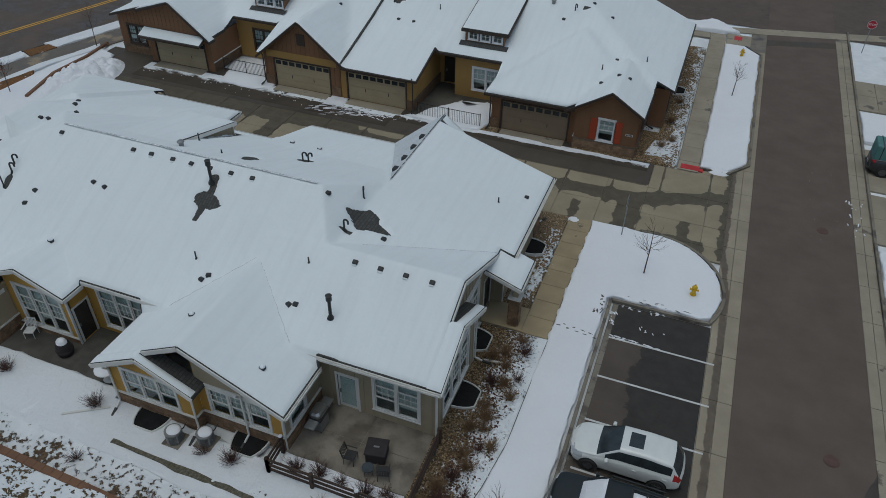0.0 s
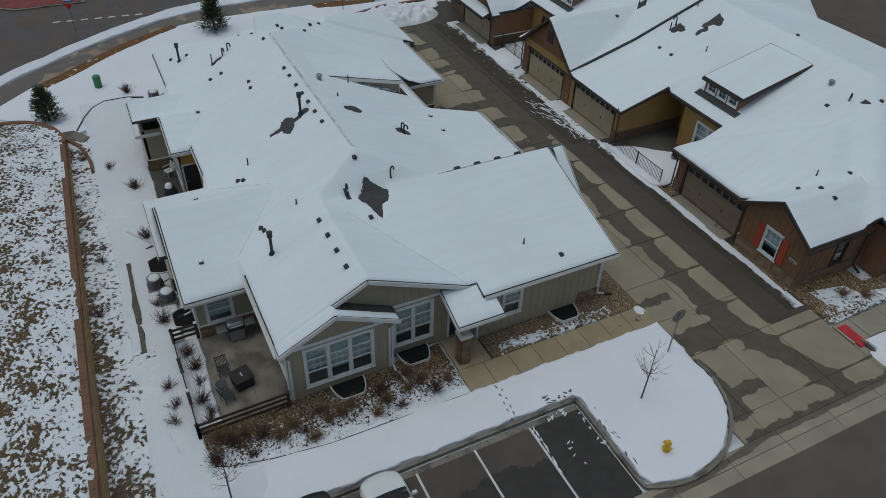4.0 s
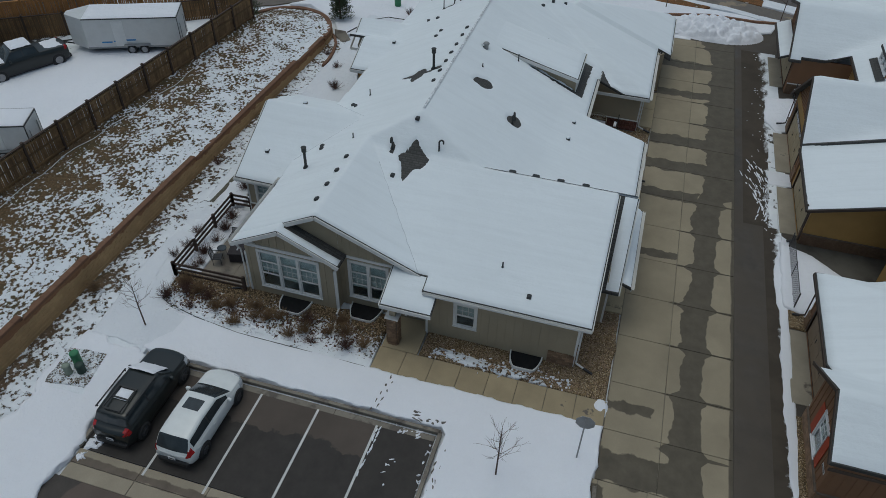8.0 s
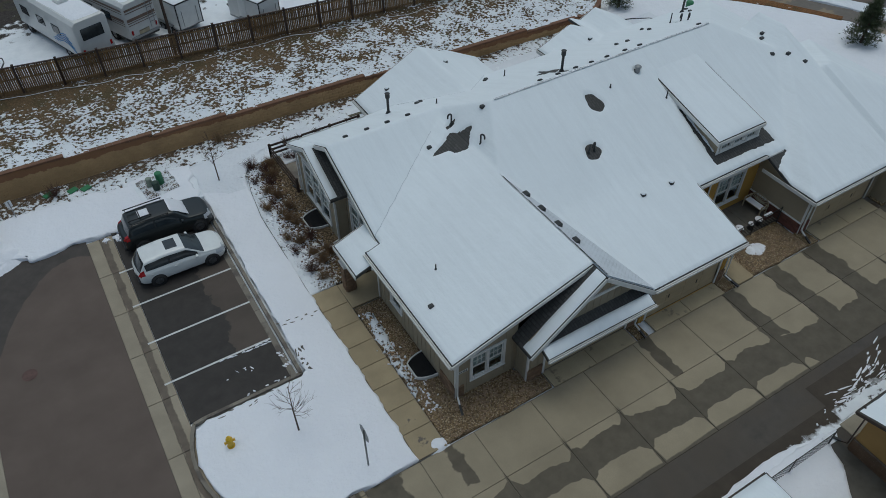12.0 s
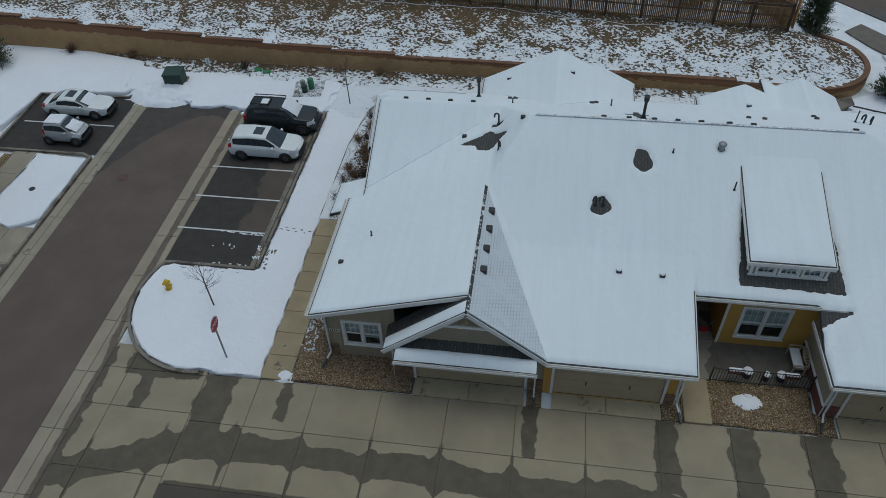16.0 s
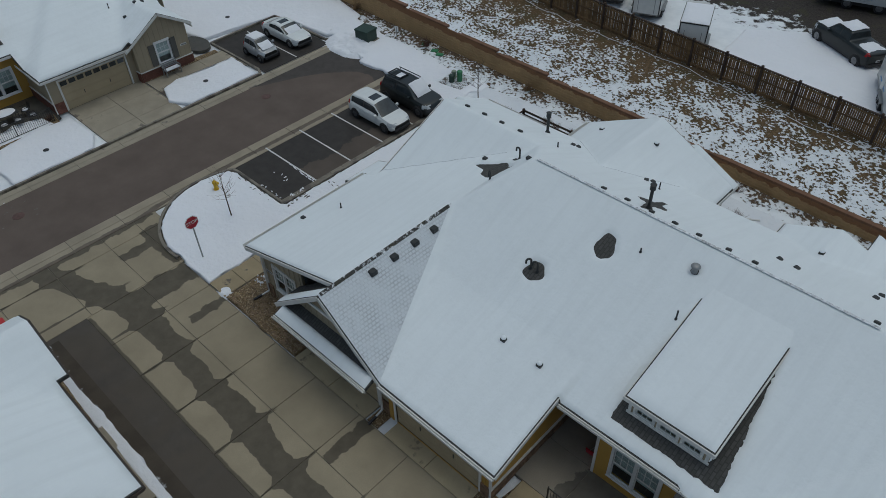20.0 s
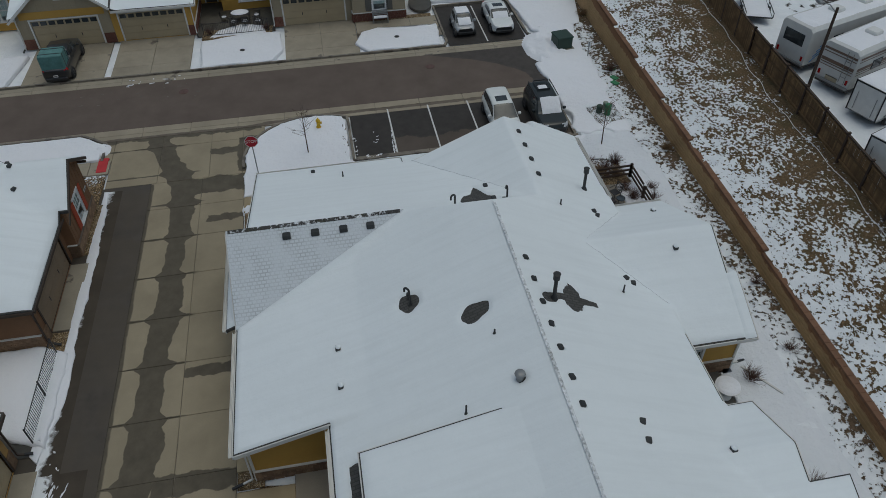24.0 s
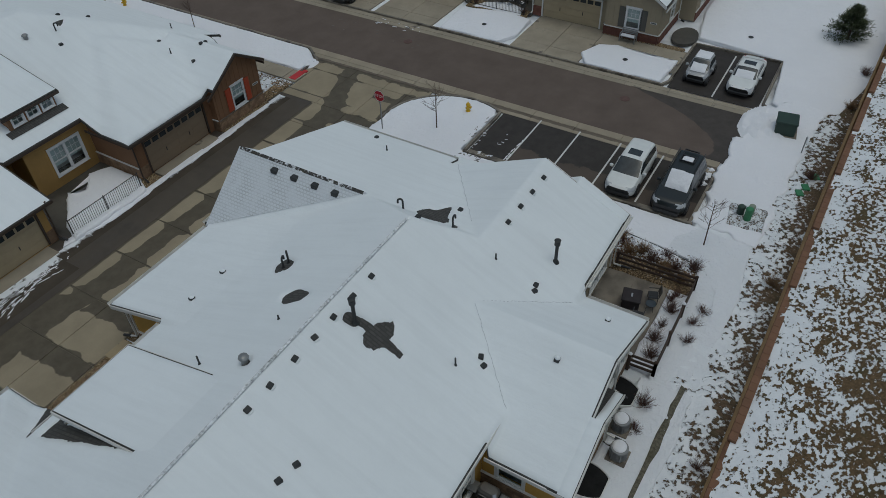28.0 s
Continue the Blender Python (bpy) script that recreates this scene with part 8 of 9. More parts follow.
sedan = car("white sedan with dark sunroof and snow on its rear", shift(20.1, 16.3, 0), WHITE_CAR, 4.7, 1.82, 1.43, 0.9, 0.93, (1.25, 2.05), (4.1, 3.35), 0.34, ALLOY, tail=-0.02)
smart = car("small silver two-seat car dusted with snow", shift(20.4, 19.3, 0), SILVER_CAR, 2.75, 1.6, 1.54, 0.95, 0.98, (0.55, 1.15), (2.6, 2.4), 0.3, ALLOY, sunroof=False, front_x=0.45, rear_x=2.3)
car_snow(sedan, 1.2, 1.75, -0.6, 0.6, 0.92, 0.05, 9.0, 1.22)
car_snow(smart, 1.2, 2.35, -0.5, 0.5, 1.5, 0.07, 4.0)
car_snow(smart, 0.3, 0.95, -0.5, 0.5, 0.92, 0.08, 5.0, 1.25)
pickup = car("dark pickup loaded with pale boxes in a driveway", shift(24.6, 49.3, 0, 180), DARK_CAR, 5.3, 1.95, 1.85, 1.15, 1.2, (1.3, 1.9), (3.5, 3.4), 0.4, DARK_ALLOY, sunroof=False)
part("load", Mesh().soft(3.75, 5.2, -0.8, 0.8, 1.1, 2.15, 0.06), SHADE_CLOTH, pickup, "pale teal crates under a cover")
part("load_strap", Mesh().box(4.0, 4.06, -0.82, 0.82, 1.2, 2.17).box(4.8, 4.86, -0.82, 0.82, 1.2, 2.17), BLACK_METAL, pickup)
jeep = car("black pickup truck half covered with snow", pose(-9.6, -6.9, 2.2, 0, 0, 150), BLACK_CAR, 5.6, 1.98, 1.9, 1.2, 1.25, (1.4, 2.0), (3.6, 3.5), 0.42, ALLOY, sunroof=False)
car_snow(jeep, 0.3, 1.5, -0.8, 0.8, 1.22, 0.12, 6.0)
car_snow(jeep, 2.1, 3.4, -0.7, 0.7, 1.86, 0.12, 7.0)
car_snow(jeep, 4.0, 5.3, -0.7, 0.7, 1.2, 0.1, 8.0)


def trailer(label, m, L, W, H, nose=0.0, snowy=True, stripe=None):
    """A boxed cargo trailer on two axles with a ramp door at x = L."""
    t = thing("cargo_trailer", label, "trailer", m)
    body = Mesh()
    z0 = 0.45
    poly = [(nose, -W / 2), (L, -W / 2), (L, W / 2), (nose, W / 2)] + ([(0, W * 0.12), (0, -W * 0.12)] if nose else [])
    body.prism(poly, z0, z0 + H)
    part("body", body, RV_WHITE, t)
    part("skirt", Mesh().box(nose, L, -W / 2 - 0.012, W / 2 + 0.012, z0, z0 + 0.12), GREY_METAL, t)
    for y in (-W / 2 - 0.01, W / 2 + 0.01):
        part("side_door", Mesh().box(L * 0.42, L * 0.42 + 0.75, y - 0.015, y + 0.015, z0 + 0.15, z0 + H - 0.2), PLASTIC, t)
        part("trim_rail", Mesh().box(nose, L, y - 0.02, y + 0.02, z0 + H - 0.06, z0 + H), BLACK_METAL, t)
        if stripe:
            for k in range(3):
                part("stripe", Mesh().prism([(L * 0.3 + k * 0.8, y - 0.008), (L * 0.3 + k * 0.8 + 0.6, y - 0.008), (L * 0.3 + k * 0.8 + 0.7, y + 0.008), (L * 0.3 + k * 0.8 + 0.1, y + 0.008)], z0 + 0.4 + k * 0.06, z0 + 0.5 + k * 0.06), stripe, t)
    part("ramp_door", Mesh().box(L, L + 0.04, -W / 2 + 0.1, W / 2 - 0.1, z0 + 0.1, z0 + H - 0.12), PLASTIC, t)
    part("door_frame", Mesh().box(L, L + 0.03, -W / 2, -W / 2 + 0.07, z0, z0 + H).box(L, L + 0.03, W / 2 - 0.07, W / 2, z0, z0 + H).box(L, L + 0.03, -W / 2 + 0.07, W / 2 - 0.07, z0 + H - 0.08, z0 + H), BLACK_METAL, t)
    for y in (-W * 0.3, W * 0.3):
        part("latch", Mesh().tube((L + 0.06, y, z0 + 0.2), (L + 0.06, y, z0 + H * 0.7), 0.02), GREY_METAL, t)
    part("tongue", Mesh().board((-1.0, 0, 0.5), (nose + 0.2, -W * 0.3, 0.5), 0.08, 0.08).board((-1.0, 0, 0.5), (nose + 0.2, W * 0.3, 0.5), 0.08, 0.08), BLACK_METAL, t)
    for x in (L * 0.55, L * 0.55 + 0.85):
        for s in (-1, 1):
            wheel(t, x, s * (W / 2 + 0.02), 0.33, 0.2, ALLOY)
    for s in (-1, 1):
        part("mudguard", Mesh().soft(L * 0.55 - 0.45, L * 0.55 + 1.3, s * (W / 2 + 0.06) - 0.14, s * (W / 2 + 0.06) + 0.14, 0.66, 0.74, 0.03), GREY_METAL, t)
    if snowy:
        part("snow_cover", sheet([(nose + 0.03, L - 0.03, -W / 2 + 0.03, W / 2 - 0.03)], flat(z0 + H), 0.2, lift=0.1, drop=0.09, rough=0.02), SNOW, t, "layer of snow on the roof", True)
    return t


trailer("long white enclosed trailer with blue flashes under snow", pose(-15.6, -4.3, 2.28, 0, 0, 113), 7.6, 2.4, 2.15, 1.3, True, DECAL_BLUE)
trailer("small white enclosed trailer with snowy roof", pose(-2.85, -1.5, 2.2, 0, 0, 112), 3.7, 1.9, 1.8, 0.45)
trailer("white enclosed trailer parked by the fence", pose(2.25, -4.5, 2.25, 0, 0, 110), 4.3, 2.0, 1.95, 0.6)


RV_BANDS = ((2.52, 0.13), (2.36, 0.05), (1.78, 0.2), (1.66, 0.05), (1.5, 0.04))


def motorhome(label, m, L=7.5, stripe=DECAL_TAN, cab=True, rear_stripes=False):
    t = thing("motorhome", label, "motorhome", m)
    st = []
    for x, k, z1 in ((0.0, 0.9, 2.7), (0.25, 1.0, 3.08), (L - 0.2, 1.0, 3.08), (L, 0.96, 3.0)):
        y = 1.2 * k
        st.append([(x, -y, 0.6), (x, -y, z1 - 0.2), (x, -y + 0.2, z1), (x, y - 0.2, z1), (x, y, z1 - 0.2), (x, y, 0.6)])
    part("body", loft(st), RV_WHITE, t)
    for y in (-1.21, 1.21):
        for z, h in RV_BANDS if rear_stripes else ():
            part("stripe", Mesh().box(0.3, L - 0.2, y - 0.006, y + 0.006, z, z + h), stripe, t)
        for k in range(0 if rear_stripes else 5):
            arc = [(L - 0.5 - 0.28 * i - 0.2 * k, y, 0.75 + 0.16 * k + 0.5 * math.sin(0.34 * i + 0.35 * k)) for i in range(9)]
            part("stripe", Mesh().path(arc, 0.028, 5), stripe, t, "curved blue flash")
        for x in (1.2, 3.4, 5.4):
            part("side_window", Mesh().soft(x, x + 0.95, y - 0.02, y + 0.02, 1.55, 2.15, 0.04), CAR_GLASS, t)
    if rear_stripes:
        for z, h in RV_BANDS:
            part("stripe", Mesh().box(L - 0.01, L + 0.02, -1.1, 1.1, z, z + h), stripe, t)
        part("spare_cover", Mesh().soft(L, L + 0.05, -0.45, 0.35, 0.72, 0.98, 0.03), TAN_WOOD, t)
        part("ladder", Mesh().board((L + 0.12, 0.5, 0.9), (L + 0.12, 0.5, 2.9), 0.03, 0.03, (0, 1, 0)).board((L + 0.12, 0.85, 0.9), (L + 0.12, 0.85, 2.9), 0.03, 0.03, (0, 1, 0)).board((L + 0.12, 0.5, 1.3), (L + 0.12, 0.85, 1.3), 0.03, 0.03).board((L + 0.12, 0.5, 1.8), (L + 0.12, 0.85, 1.8), 0.03, 0.03).board((L + 0.12, 0.5, 2.3), (L + 0.12, 0.85, 2.3), 0.03, 0.03), GREY_METAL, t)
    else:
        part("end_window", Mesh().soft(L - 0.02, L + 0.03, -0.78, 0.72, 1.72, 2.5, 0.05), CAR_GLASS, t)
    part("skirt", Mesh().box(0.4, L - 0.04, -1.1, 1.1, 0.34, 0.6), BLACK_METAL, t)
    part("bumper", Mesh().soft(L - 0.05, L + 0.12, -1.15, 1.15, 0.56, 0.7, 0.03), GREY_METAL, t)
    for s in (-1, 1):
        part("tail_lamp", Mesh().box(L, L + 0.03, s * 0.95 - 0.07, s * 0.95 + 0.07, 0.85, 1.15), LAMP_RED, t)
        for x in (1.2, L - 2.0):
            wheel(t, x, s * 1.05, 0.4, 0.28, ALLOY)
    for x in (2.2, 4.8):
        part("roof_unit", Mesh().soft(x, x + 0.8, -0.4, 0.4, 3.06, 3.36, 0.08), PLASTIC, t)
    part("snow_cover", sheet([(0.3, L - 0.2, -0.95, 0.95)], flat(3.06), 0.2, lift=0.1, drop=0.09, rough=0.03), SNOW, t, "layer of snow on the roof", True)
    if cab:
        part("cab_hood", Mesh().soft(-1.1, 0.1, -0.95, 0.95, 0.5, 1.3, 0.15), RV_WHITE, t)
        part("windscreen", Mesh().add([(-0.35, -0.85, 1.28), (-0.35, 0.85, 1.28), (0.1, 0.8, 1.95), (0.1, -0.8, 1.95)], [(0, 1, 2, 3)]), CAR_GLASS, t)
    return t


motorhome("cream motorhome with tan stripes and snowy roof", pose(6.95, -7.74, 2.52, 0, 0, 112), 8.0, rear_stripes=True)
motorhome("white fifth-wheel trailer with dark rear window and blue flashes", pose(9.88, -7.4, 2.54, 0, 0, 108), 8.5, DECAL_BLUE, False)
motorhome("white travel trailer across the yard", pose(-12.4, -14.0, 2.25, 0, 0, 15), 5.4, DECAL_BLUE, False)
flat_tr = thing("flatbed_trailer", "black open flatbed trailer covered with snow", "trailer", pose(17.0, -1.9, 2.5, 0, 0, 160))
part("deck", Mesh().box(0, 4.0, -0.95, 0.95, 0.5, 0.58), BLACK_METAL, flat_tr)
part("snow_cover", sheet([(0.05, 3.95, -0.9, 0.9)], flat(0.58), 0.2, lift=0.1, drop=0.09, rough=0.02), SNOW, flat_tr, "", True)
for y in (-0.95, 0.95):
    part("side_rail", Mesh().board((0, y, 0.9), (4.0, y, 0.9), 0.05, 0.05).board((0, y, 0.58), (0, y, 0.9), 0.05, 0.05, (0, 1, 0)).board((2, y, 0.58), (2, y, 0.9), 0.05, 0.05, (0, 1, 0)).board((4, y, 0.58), (4, y, 0.9), 0.05, 0.05, (0, 1, 0)), BLACK_METAL, flat_tr)
    wheel(flat_tr, 2.3, y, 0.33, 0.2, ALLOY)
part("tongue", Mesh().board((-1.2, 0, 0.5), (0.1, 0, 0.5), 0.1, 0.1), BLACK_METAL, flat_tr)

# thin white hose lying on the bank below the fence
hose = thing("irrigation_hose", "thin white hose lying along the bank below the fence", "hose")
hp = []
for i in range(120):
    x = 20.0 - i * 0.34
    y = fence_line(x) + 0.62 + 0.2 * math.sin(0.35 * x) + 0.08 * math.sin(1.7 * x)
    hp.append((x, y, ground_bank_z(x, y) + 0.05))
part("hose", Mesh().path(hp, 0.022, 5), SIGN_WHITE, hose)

# ---- street furniture, planting and small things ----
for y in (26.62, 23.87, 21.13, 18.39):
    part("stall_line", Mesh().box(6.25, 11.36, y - 0.05, y + 0.05, 0.006, 0.016), LINE, bay, "worn white stall line")
part("stall_line", Mesh().box(19.5, 25.9, 17.7, 17.8, 0.006, 0.014), LINE, bay2, "white stall line")


def text_mesh(body, size, thick=0.004):
    cu = bpy.data.curves.new("letters", "FONT")
    cu.body, cu.size, cu.align_x, cu.align_y, cu.extrude = body, size, "CENTER", "CENTER", thick
    ob = bpy.data.objects.new("letters", cu)
    scene.collection.objects.link(ob)
    me = bpy.data.meshes.new_from_object(ob.evaluated_get(bpy.context.evaluated_depsgraph_get()))
    bpy.data.objects.remove(ob)
    bpy.data.curves.remove(cu)
    return me


def stop_sign(x, y, turn, label):
    s = thing("stop_sign", label, "sign", pose(x, y, 0.12, 0, 0, turn))
    part("post", Mesh().box(-0.03, 0.03, -0.03, 0.03, -0.1, 2.8), GREY_METAL, s)
    ring = lambda r: [(r * math.cos(radians(22.5 + 45 * i)), r * math.sin(radians(22.5 + 45 * i))) for i in range(8)]  # noqa: E731
    up = pose(0, -0.035, 2.5, 90, 0, 0)
    back = part("plate", Mesh().prism(ring(0.405), -0.004, 0.0), GREY_METAL, s, m=pose(0, -0.03, 2.5, 90, 0, 0))
    part("border", Mesh().prism(ring(0.4), 0.0, 0.003), SIGN_WHITE, s, m=up)
    part("face", Mesh().prism(ring(0.37), 0.003, 0.006), SIGN_RED, s, m=up)
    me = text_mesh("STOP", 0.265)
    me.materials.clear()
    me.materials.append(SIGN_WHITE)
    part("lettering", me, SIGN_WHITE, s, m=pose(0, -0.042, 2.5, 90, 0, 0))
    return s


stop_sign(5.32, 35.14, -90, "red octagonal stop sign on a grey post in the snow")
stop_sign(20.3, 70.5, 0, "red octagonal stop sign at the far junction")


def hydrant(x, y):
    h = thing("fire_hydrant", "bright yellow fire hydrant standing in snow", "hydrant", shift(x, y, 0.14))
    part("barrel", Mesh().tube((0, 0, -0.1), (0, 0, 0.5), 0.115, n=14).tube((0, 0, 0.0), (0, 0, 0.07), 0.17, n=14), HYDRANT, h, smooth=False)
    part("bonnet", Mesh().tube((0, 0, 0.5), (0, 0, 0.54), 0.15, n=14).dome((0, 0, 0.54), 0.13, 0.13, 0.14, 14, 4).tube((0, 0, 0.66), (0, 0, 0.74), 0.035, n=6), HYDRANT, h)
    for dx, dy, r in ((1, 0, 0.055), (-1, 0, 0.055), (0, -1, 0.075)):
        part("nozzle", Mesh().tube((0, 0, 0.37), (dx * 0.2, dy * 0.2, 0.37), r, n=10).tube((dx * 0.2, dy * 0.2, 0.37), (dx * 0.23, dy * 0.23, 0.37), r + 0.02, n=8), HYDRANT, h)


hydrant(9.83, 31.3)
hydrant(10.35, 65.2)


def limb(mesh, p, d, length, r, depth, rnd, spread=0.75):
    q = p + d * length
    mid = p + d * length * 0.5 + Vector((rnd.uniform(-1, 1), rnd.uniform(-1, 1), rnd.uniform(-0.3, 0.6))) * length * 0.06
    mesh.tube(p, mid, r, r * 0.85, 5, False)
    mesh.tube(mid, q, r * 0.85, r * 0.62, 5, depth == 0)
    if depth:
        for _ in range(rnd.choice((2, 3))):
            nd_ = (d + Vector((rnd.uniform(-1, 1), rnd.uniform(-1, 1), rnd.uniform(-0.2, 0.7))) * spread).normalized()
            limb(mesh, q if rnd.random() < 0.6 else mid, nd_, length * rnd.uniform(0.55, 0.8), r * 0.58, depth - 1, rnd, spread)


def sapling(x, y, h, seed, label, z=0.15, leaves=0):
    rnd = random.Random(seed)
    t = thing("young_tree", label, "tree", shift(x, y, z))
    part("trunk", Mesh().tube((0, 0, -0.1), (0.03, 0.02, h * 0.5), 0.04, 0.03, 8).tube((0.03, 0.02, h * 0.5), (0.0, 0.04, h), 0.03, 0.008, 8), BARK, t)
    crown = Mesh()
    for i in range(15):
        k = rnd.uniform(0.36, 0.92)
        a = rnd.uniform(0, 6.28)
        d = Vector((math.cos(a), math.sin(a), rnd.uniform(0.5, 1.3))).normalized()
        limb(crown, Vector((0.02, 0.03, h * k)), d, h * 0.2 * (1.2 - k * 0.6), 0.011, 2, rnd, 0.6)
    part("crown", crown, BARK, t, "bare leafless twigs")
    if leaves:
        dry = Mesh()
        for i in range(leaves):
            a, k = rnd.uniform(0, 6.28), rnd.uniform(0.45, 1.02)
            r = rnd.uniform(0.05, 0.5) * (1.25 - k)
            q = Vector((r * math.cos(a), r * math.sin(a), h * k))
            u, v = Vector((rnd.uniform(-1, 1), rnd.uniform(-1, 1), rnd.uniform(-1, 1))).normalized() * 0.05, Vector((rnd.uniform(-1, 1), rnd.uniform(-1, 1), rnd.uniform(-1, 1))).normalized() * 0.04
            dry.add([q - u, q + v, q + u, q - v], [(0, 1, 2, 3)])
        part("dry_leaves", dry, RED_LEAF, t, "withered red-brown leaves")
    return t


sapling(7.1, 32.1, 3.3, 3, "bare young tree in the snowy corner lawn")
sapling(4.36, 13.95, 3.0, 5, "bare young tree beside the rail-fenced patio")
sapling(10.1, 56.75, 2.7, 8, "bare young tree on the verge by the brown row")
sapling(-42.15, 35.6, 3.0, 9, "young tree with a few dry red leaves by the curving walk", leaves=90)
sapling(-42.3, 45.2, 3.4, 11, "bare young tree beside the brown end house")


def shrub(label, seed, r, mat, twigs=34):
    rnd = random.Random(seed)
    s = thing("shrub", label, "shrub")
    m_ = Mesh()
    for i in range(twigs):
        a = rnd.uniform(0, 6.28)
        out = rnd.uniform(0.1, 1.0)
        d = Vector((math.cos(a) * out, math.sin(a) * out, rnd.uniform(0.5, 1.0))).normalized()
        limb(m_, Vector((rnd.uniform(-0.08, 0.08), rnd.uniform(-0.08, 0.08), -0.03)), d, r * rnd.uniform(0.4, 0.62), 0.008, 2, rnd, 0.45)
    part("crown", m_, mat, s)
    return s


kinds = [shrub("leafless reddish-brown shrub in snow", 21, 0.68, TWIG, 80), shrub("leafless straw-brown shrub in snow", 22, 0.6, DRY_TWIG, 110), shrub("small leafless brown shrub", 23, 0.5, TWIG, 46), shrub("low dry ornamental grass clump", 24, 0.55, DRY_TWIG, 80)]
spots = [(2.3, 13.8, 0), (1.75, 14.7, 0), (1.85, 15.9, 0), (1.95, 17.2, 1), (1.7, 18.5, 1), (2.3, 18.7, 3), (1.95, 19.9, 3), (1.8, 21.4, 0), (2.1, 22.6, 3), (2.7, 23.7, 0), (2.85, 20.8, 3), (2.9, 17.9, 3), (2.6, 15.3, 2), (2.4, 24.5, 3), (1.3, 22.9, 1), (2.9, 22.0, 2), (1.2, 14.2, 1), (1.5, 15.2, 1), (2.3, 16.6, 1), (2.2, 19.3, 1), (2.4, 21.4, 1), (1.9, 23.4, 1), (2.4, 17.6, 2),
         (-3.2, 14.05, 0), (-1.1, 13.95, 0), (0.05, 14.0, 2), (-4.2, 13.95, 0), (-2.2, 14.1, 2), (-0.3, 14.2, 2),
         (-19.5, 13.7, 0), (-14.2, 13.6, 0), (-13.0, 11.0, 2), (3.1, 10.2, 1), 
         (-32.8, 15.0, 0), (13.0, 10.2, 0), (22.0, 9.4, 1), (27.0, 9.2, 0), (-0.46, 12.6, 2), (-1.34, 12.8, 2), (-2.53, 12.75, 2), (-6.9, 13.25, 0), (-8.3, 13.2, 2), (-8.7, 10.45, 2), (-22.5, 12.6, 2), (-24.2, 11.1, 2), (6.2, 50.5, 3), (6.4, 54.0, 3), (6.0, 46.6, 3), (6.6, 47.6, 3), (24.9, 34.6, 2), (24.9, 39.0, 2)]
used_kind = set()
for x, y, k in spots:
    s = kinds[k]
    mm = pose(x, y, 0.13, 0, 0, rng.uniform(0, 360))
    s["group"] = "shrubs in the beds"
    if k not in used_kind:
        used_kind.add(k)
        s.matrix_basis = mm
    else:
        copy_thing(s, mm)


def pine(x, y, h, r, seed, label, z=0.1):
    rnd = random.Random(seed)
    t = thing("pine_tree", label, "tree", shift(x, y, z))
    part("trunk", Mesh().tube((0, 0, -0.2), (0, 0, h * 0.95), 0.1 + h * 0.012, 0.02, 8), BARK, t)
    c = Mesh()
    for i in range(int(150 * r * h / 3)):
        k = rnd.random() ** 0.85
        a = rnd.uniform(0, 6.283)
        reach = r * (1 - k) ** 0.7 * rnd.uniform(0.55, 1.12) + 0.14
        z0 = h * (0.04 + 0.9 * k)
        tip = Vector((reach * math.cos(a), reach * math.sin(a), z0 + rnd.uniform(0.0, 0.3)))
        root = Vector((0, 0, z0 - 0.12))
        for j in range(44):
            u = rnd.uniform(0.25, 1.05)
            p = root.lerp(tip, u) + Vector((rnd.gauss(0, 0.09), rnd.gauss(0, 0.09), rnd.gauss(0, 0.06)))
            e = ((tip - root).normalized() + Vector((rnd.uniform(-1, 1), rnd.uniform(-1, 1), rnd.uniform(-0.5, 1.0))) * 0.9).normalized() * rnd.uniform(0.1, 0.22)
            w = e.cross(Vector((rnd.uniform(-1, 1), rnd.uniform(-1, 1), 1))).normalized() * 0.03
            c.add([p - w, p + w, p + e], [(0, 1, 2)])
    part("crown", c, NEEDLE, t, "dense dark green needles")
    return t


pine(-30.6, 9.5, 2.6, 1.0, 31, "young pine by the end of the retaining wall")
pine(-42.0, 23.6, 3.3, 1.3, 32, "young pine beside the curving walk")
pine(-27.0, 2.6, 5.2, 1.5, 34, "large dark spruce behind the fence")
pine(32.0, 11.2, 2.6, 1.7, 35, "low spreading pine on the snowy lawn")


def pedestal(x, y, h, r, mat, label, z=0.15):
    p = thing("utility_pedestal", label, "utility box", shift(x, y, z))
    part("body", Mesh().tube((0, 0, -0.1), (0, 0, h), r, n=14), mat, p)
    part("lid", Mesh().dome((0, 0, h), r * 1.06, r * 1.06, r * 0.55, 14, 4).tube((0, 0, h - 0.06), (0, 0, h), r * 1.06, n=14), mat, p)


drift("bed_utility", [(6.3, 12.1), (8.95, 12.0), (8.9, 13.85), (6.3, 13.75)], 0.24, BED_SNOW, "square gravel pad under thin snow", 0.4)
pedestal(7.4, 12.5, 0.85, 0.2, GREEN_BOX, "round green utility pedestal on the gravel pad")
pedestal(7.75, 12.95, 0.6, 0.2, DARK_GREEN, "short dark green utility pedestal")
pedestal(8.0, 12.45, 0.65, 0.17, GREY_GREEN, "weathered grey-green utility pedestal")
pedestal(-34.6, 13.2, 0.8, 0.28, GREEN_BOX, "green utility pedestal in the western snow")
drift("bed_transformer", [(15.9, 11.5), (18.6, 11.3), (18.7, 13.6), (16.2, 13.8)], 0.2, GRAVEL, "brown rock pad round the transformer", 0.4)
tf = thing("transformer_box", "dark green pad-mounted transformer box", "utility box", pose(17.2, 12.6, 0.15, 0, 0, 8))
part("pad", Mesh().soft(-0.75, 0.75, -0.75, 0.75, 0, 0.12, 0.02), KERB, tf)
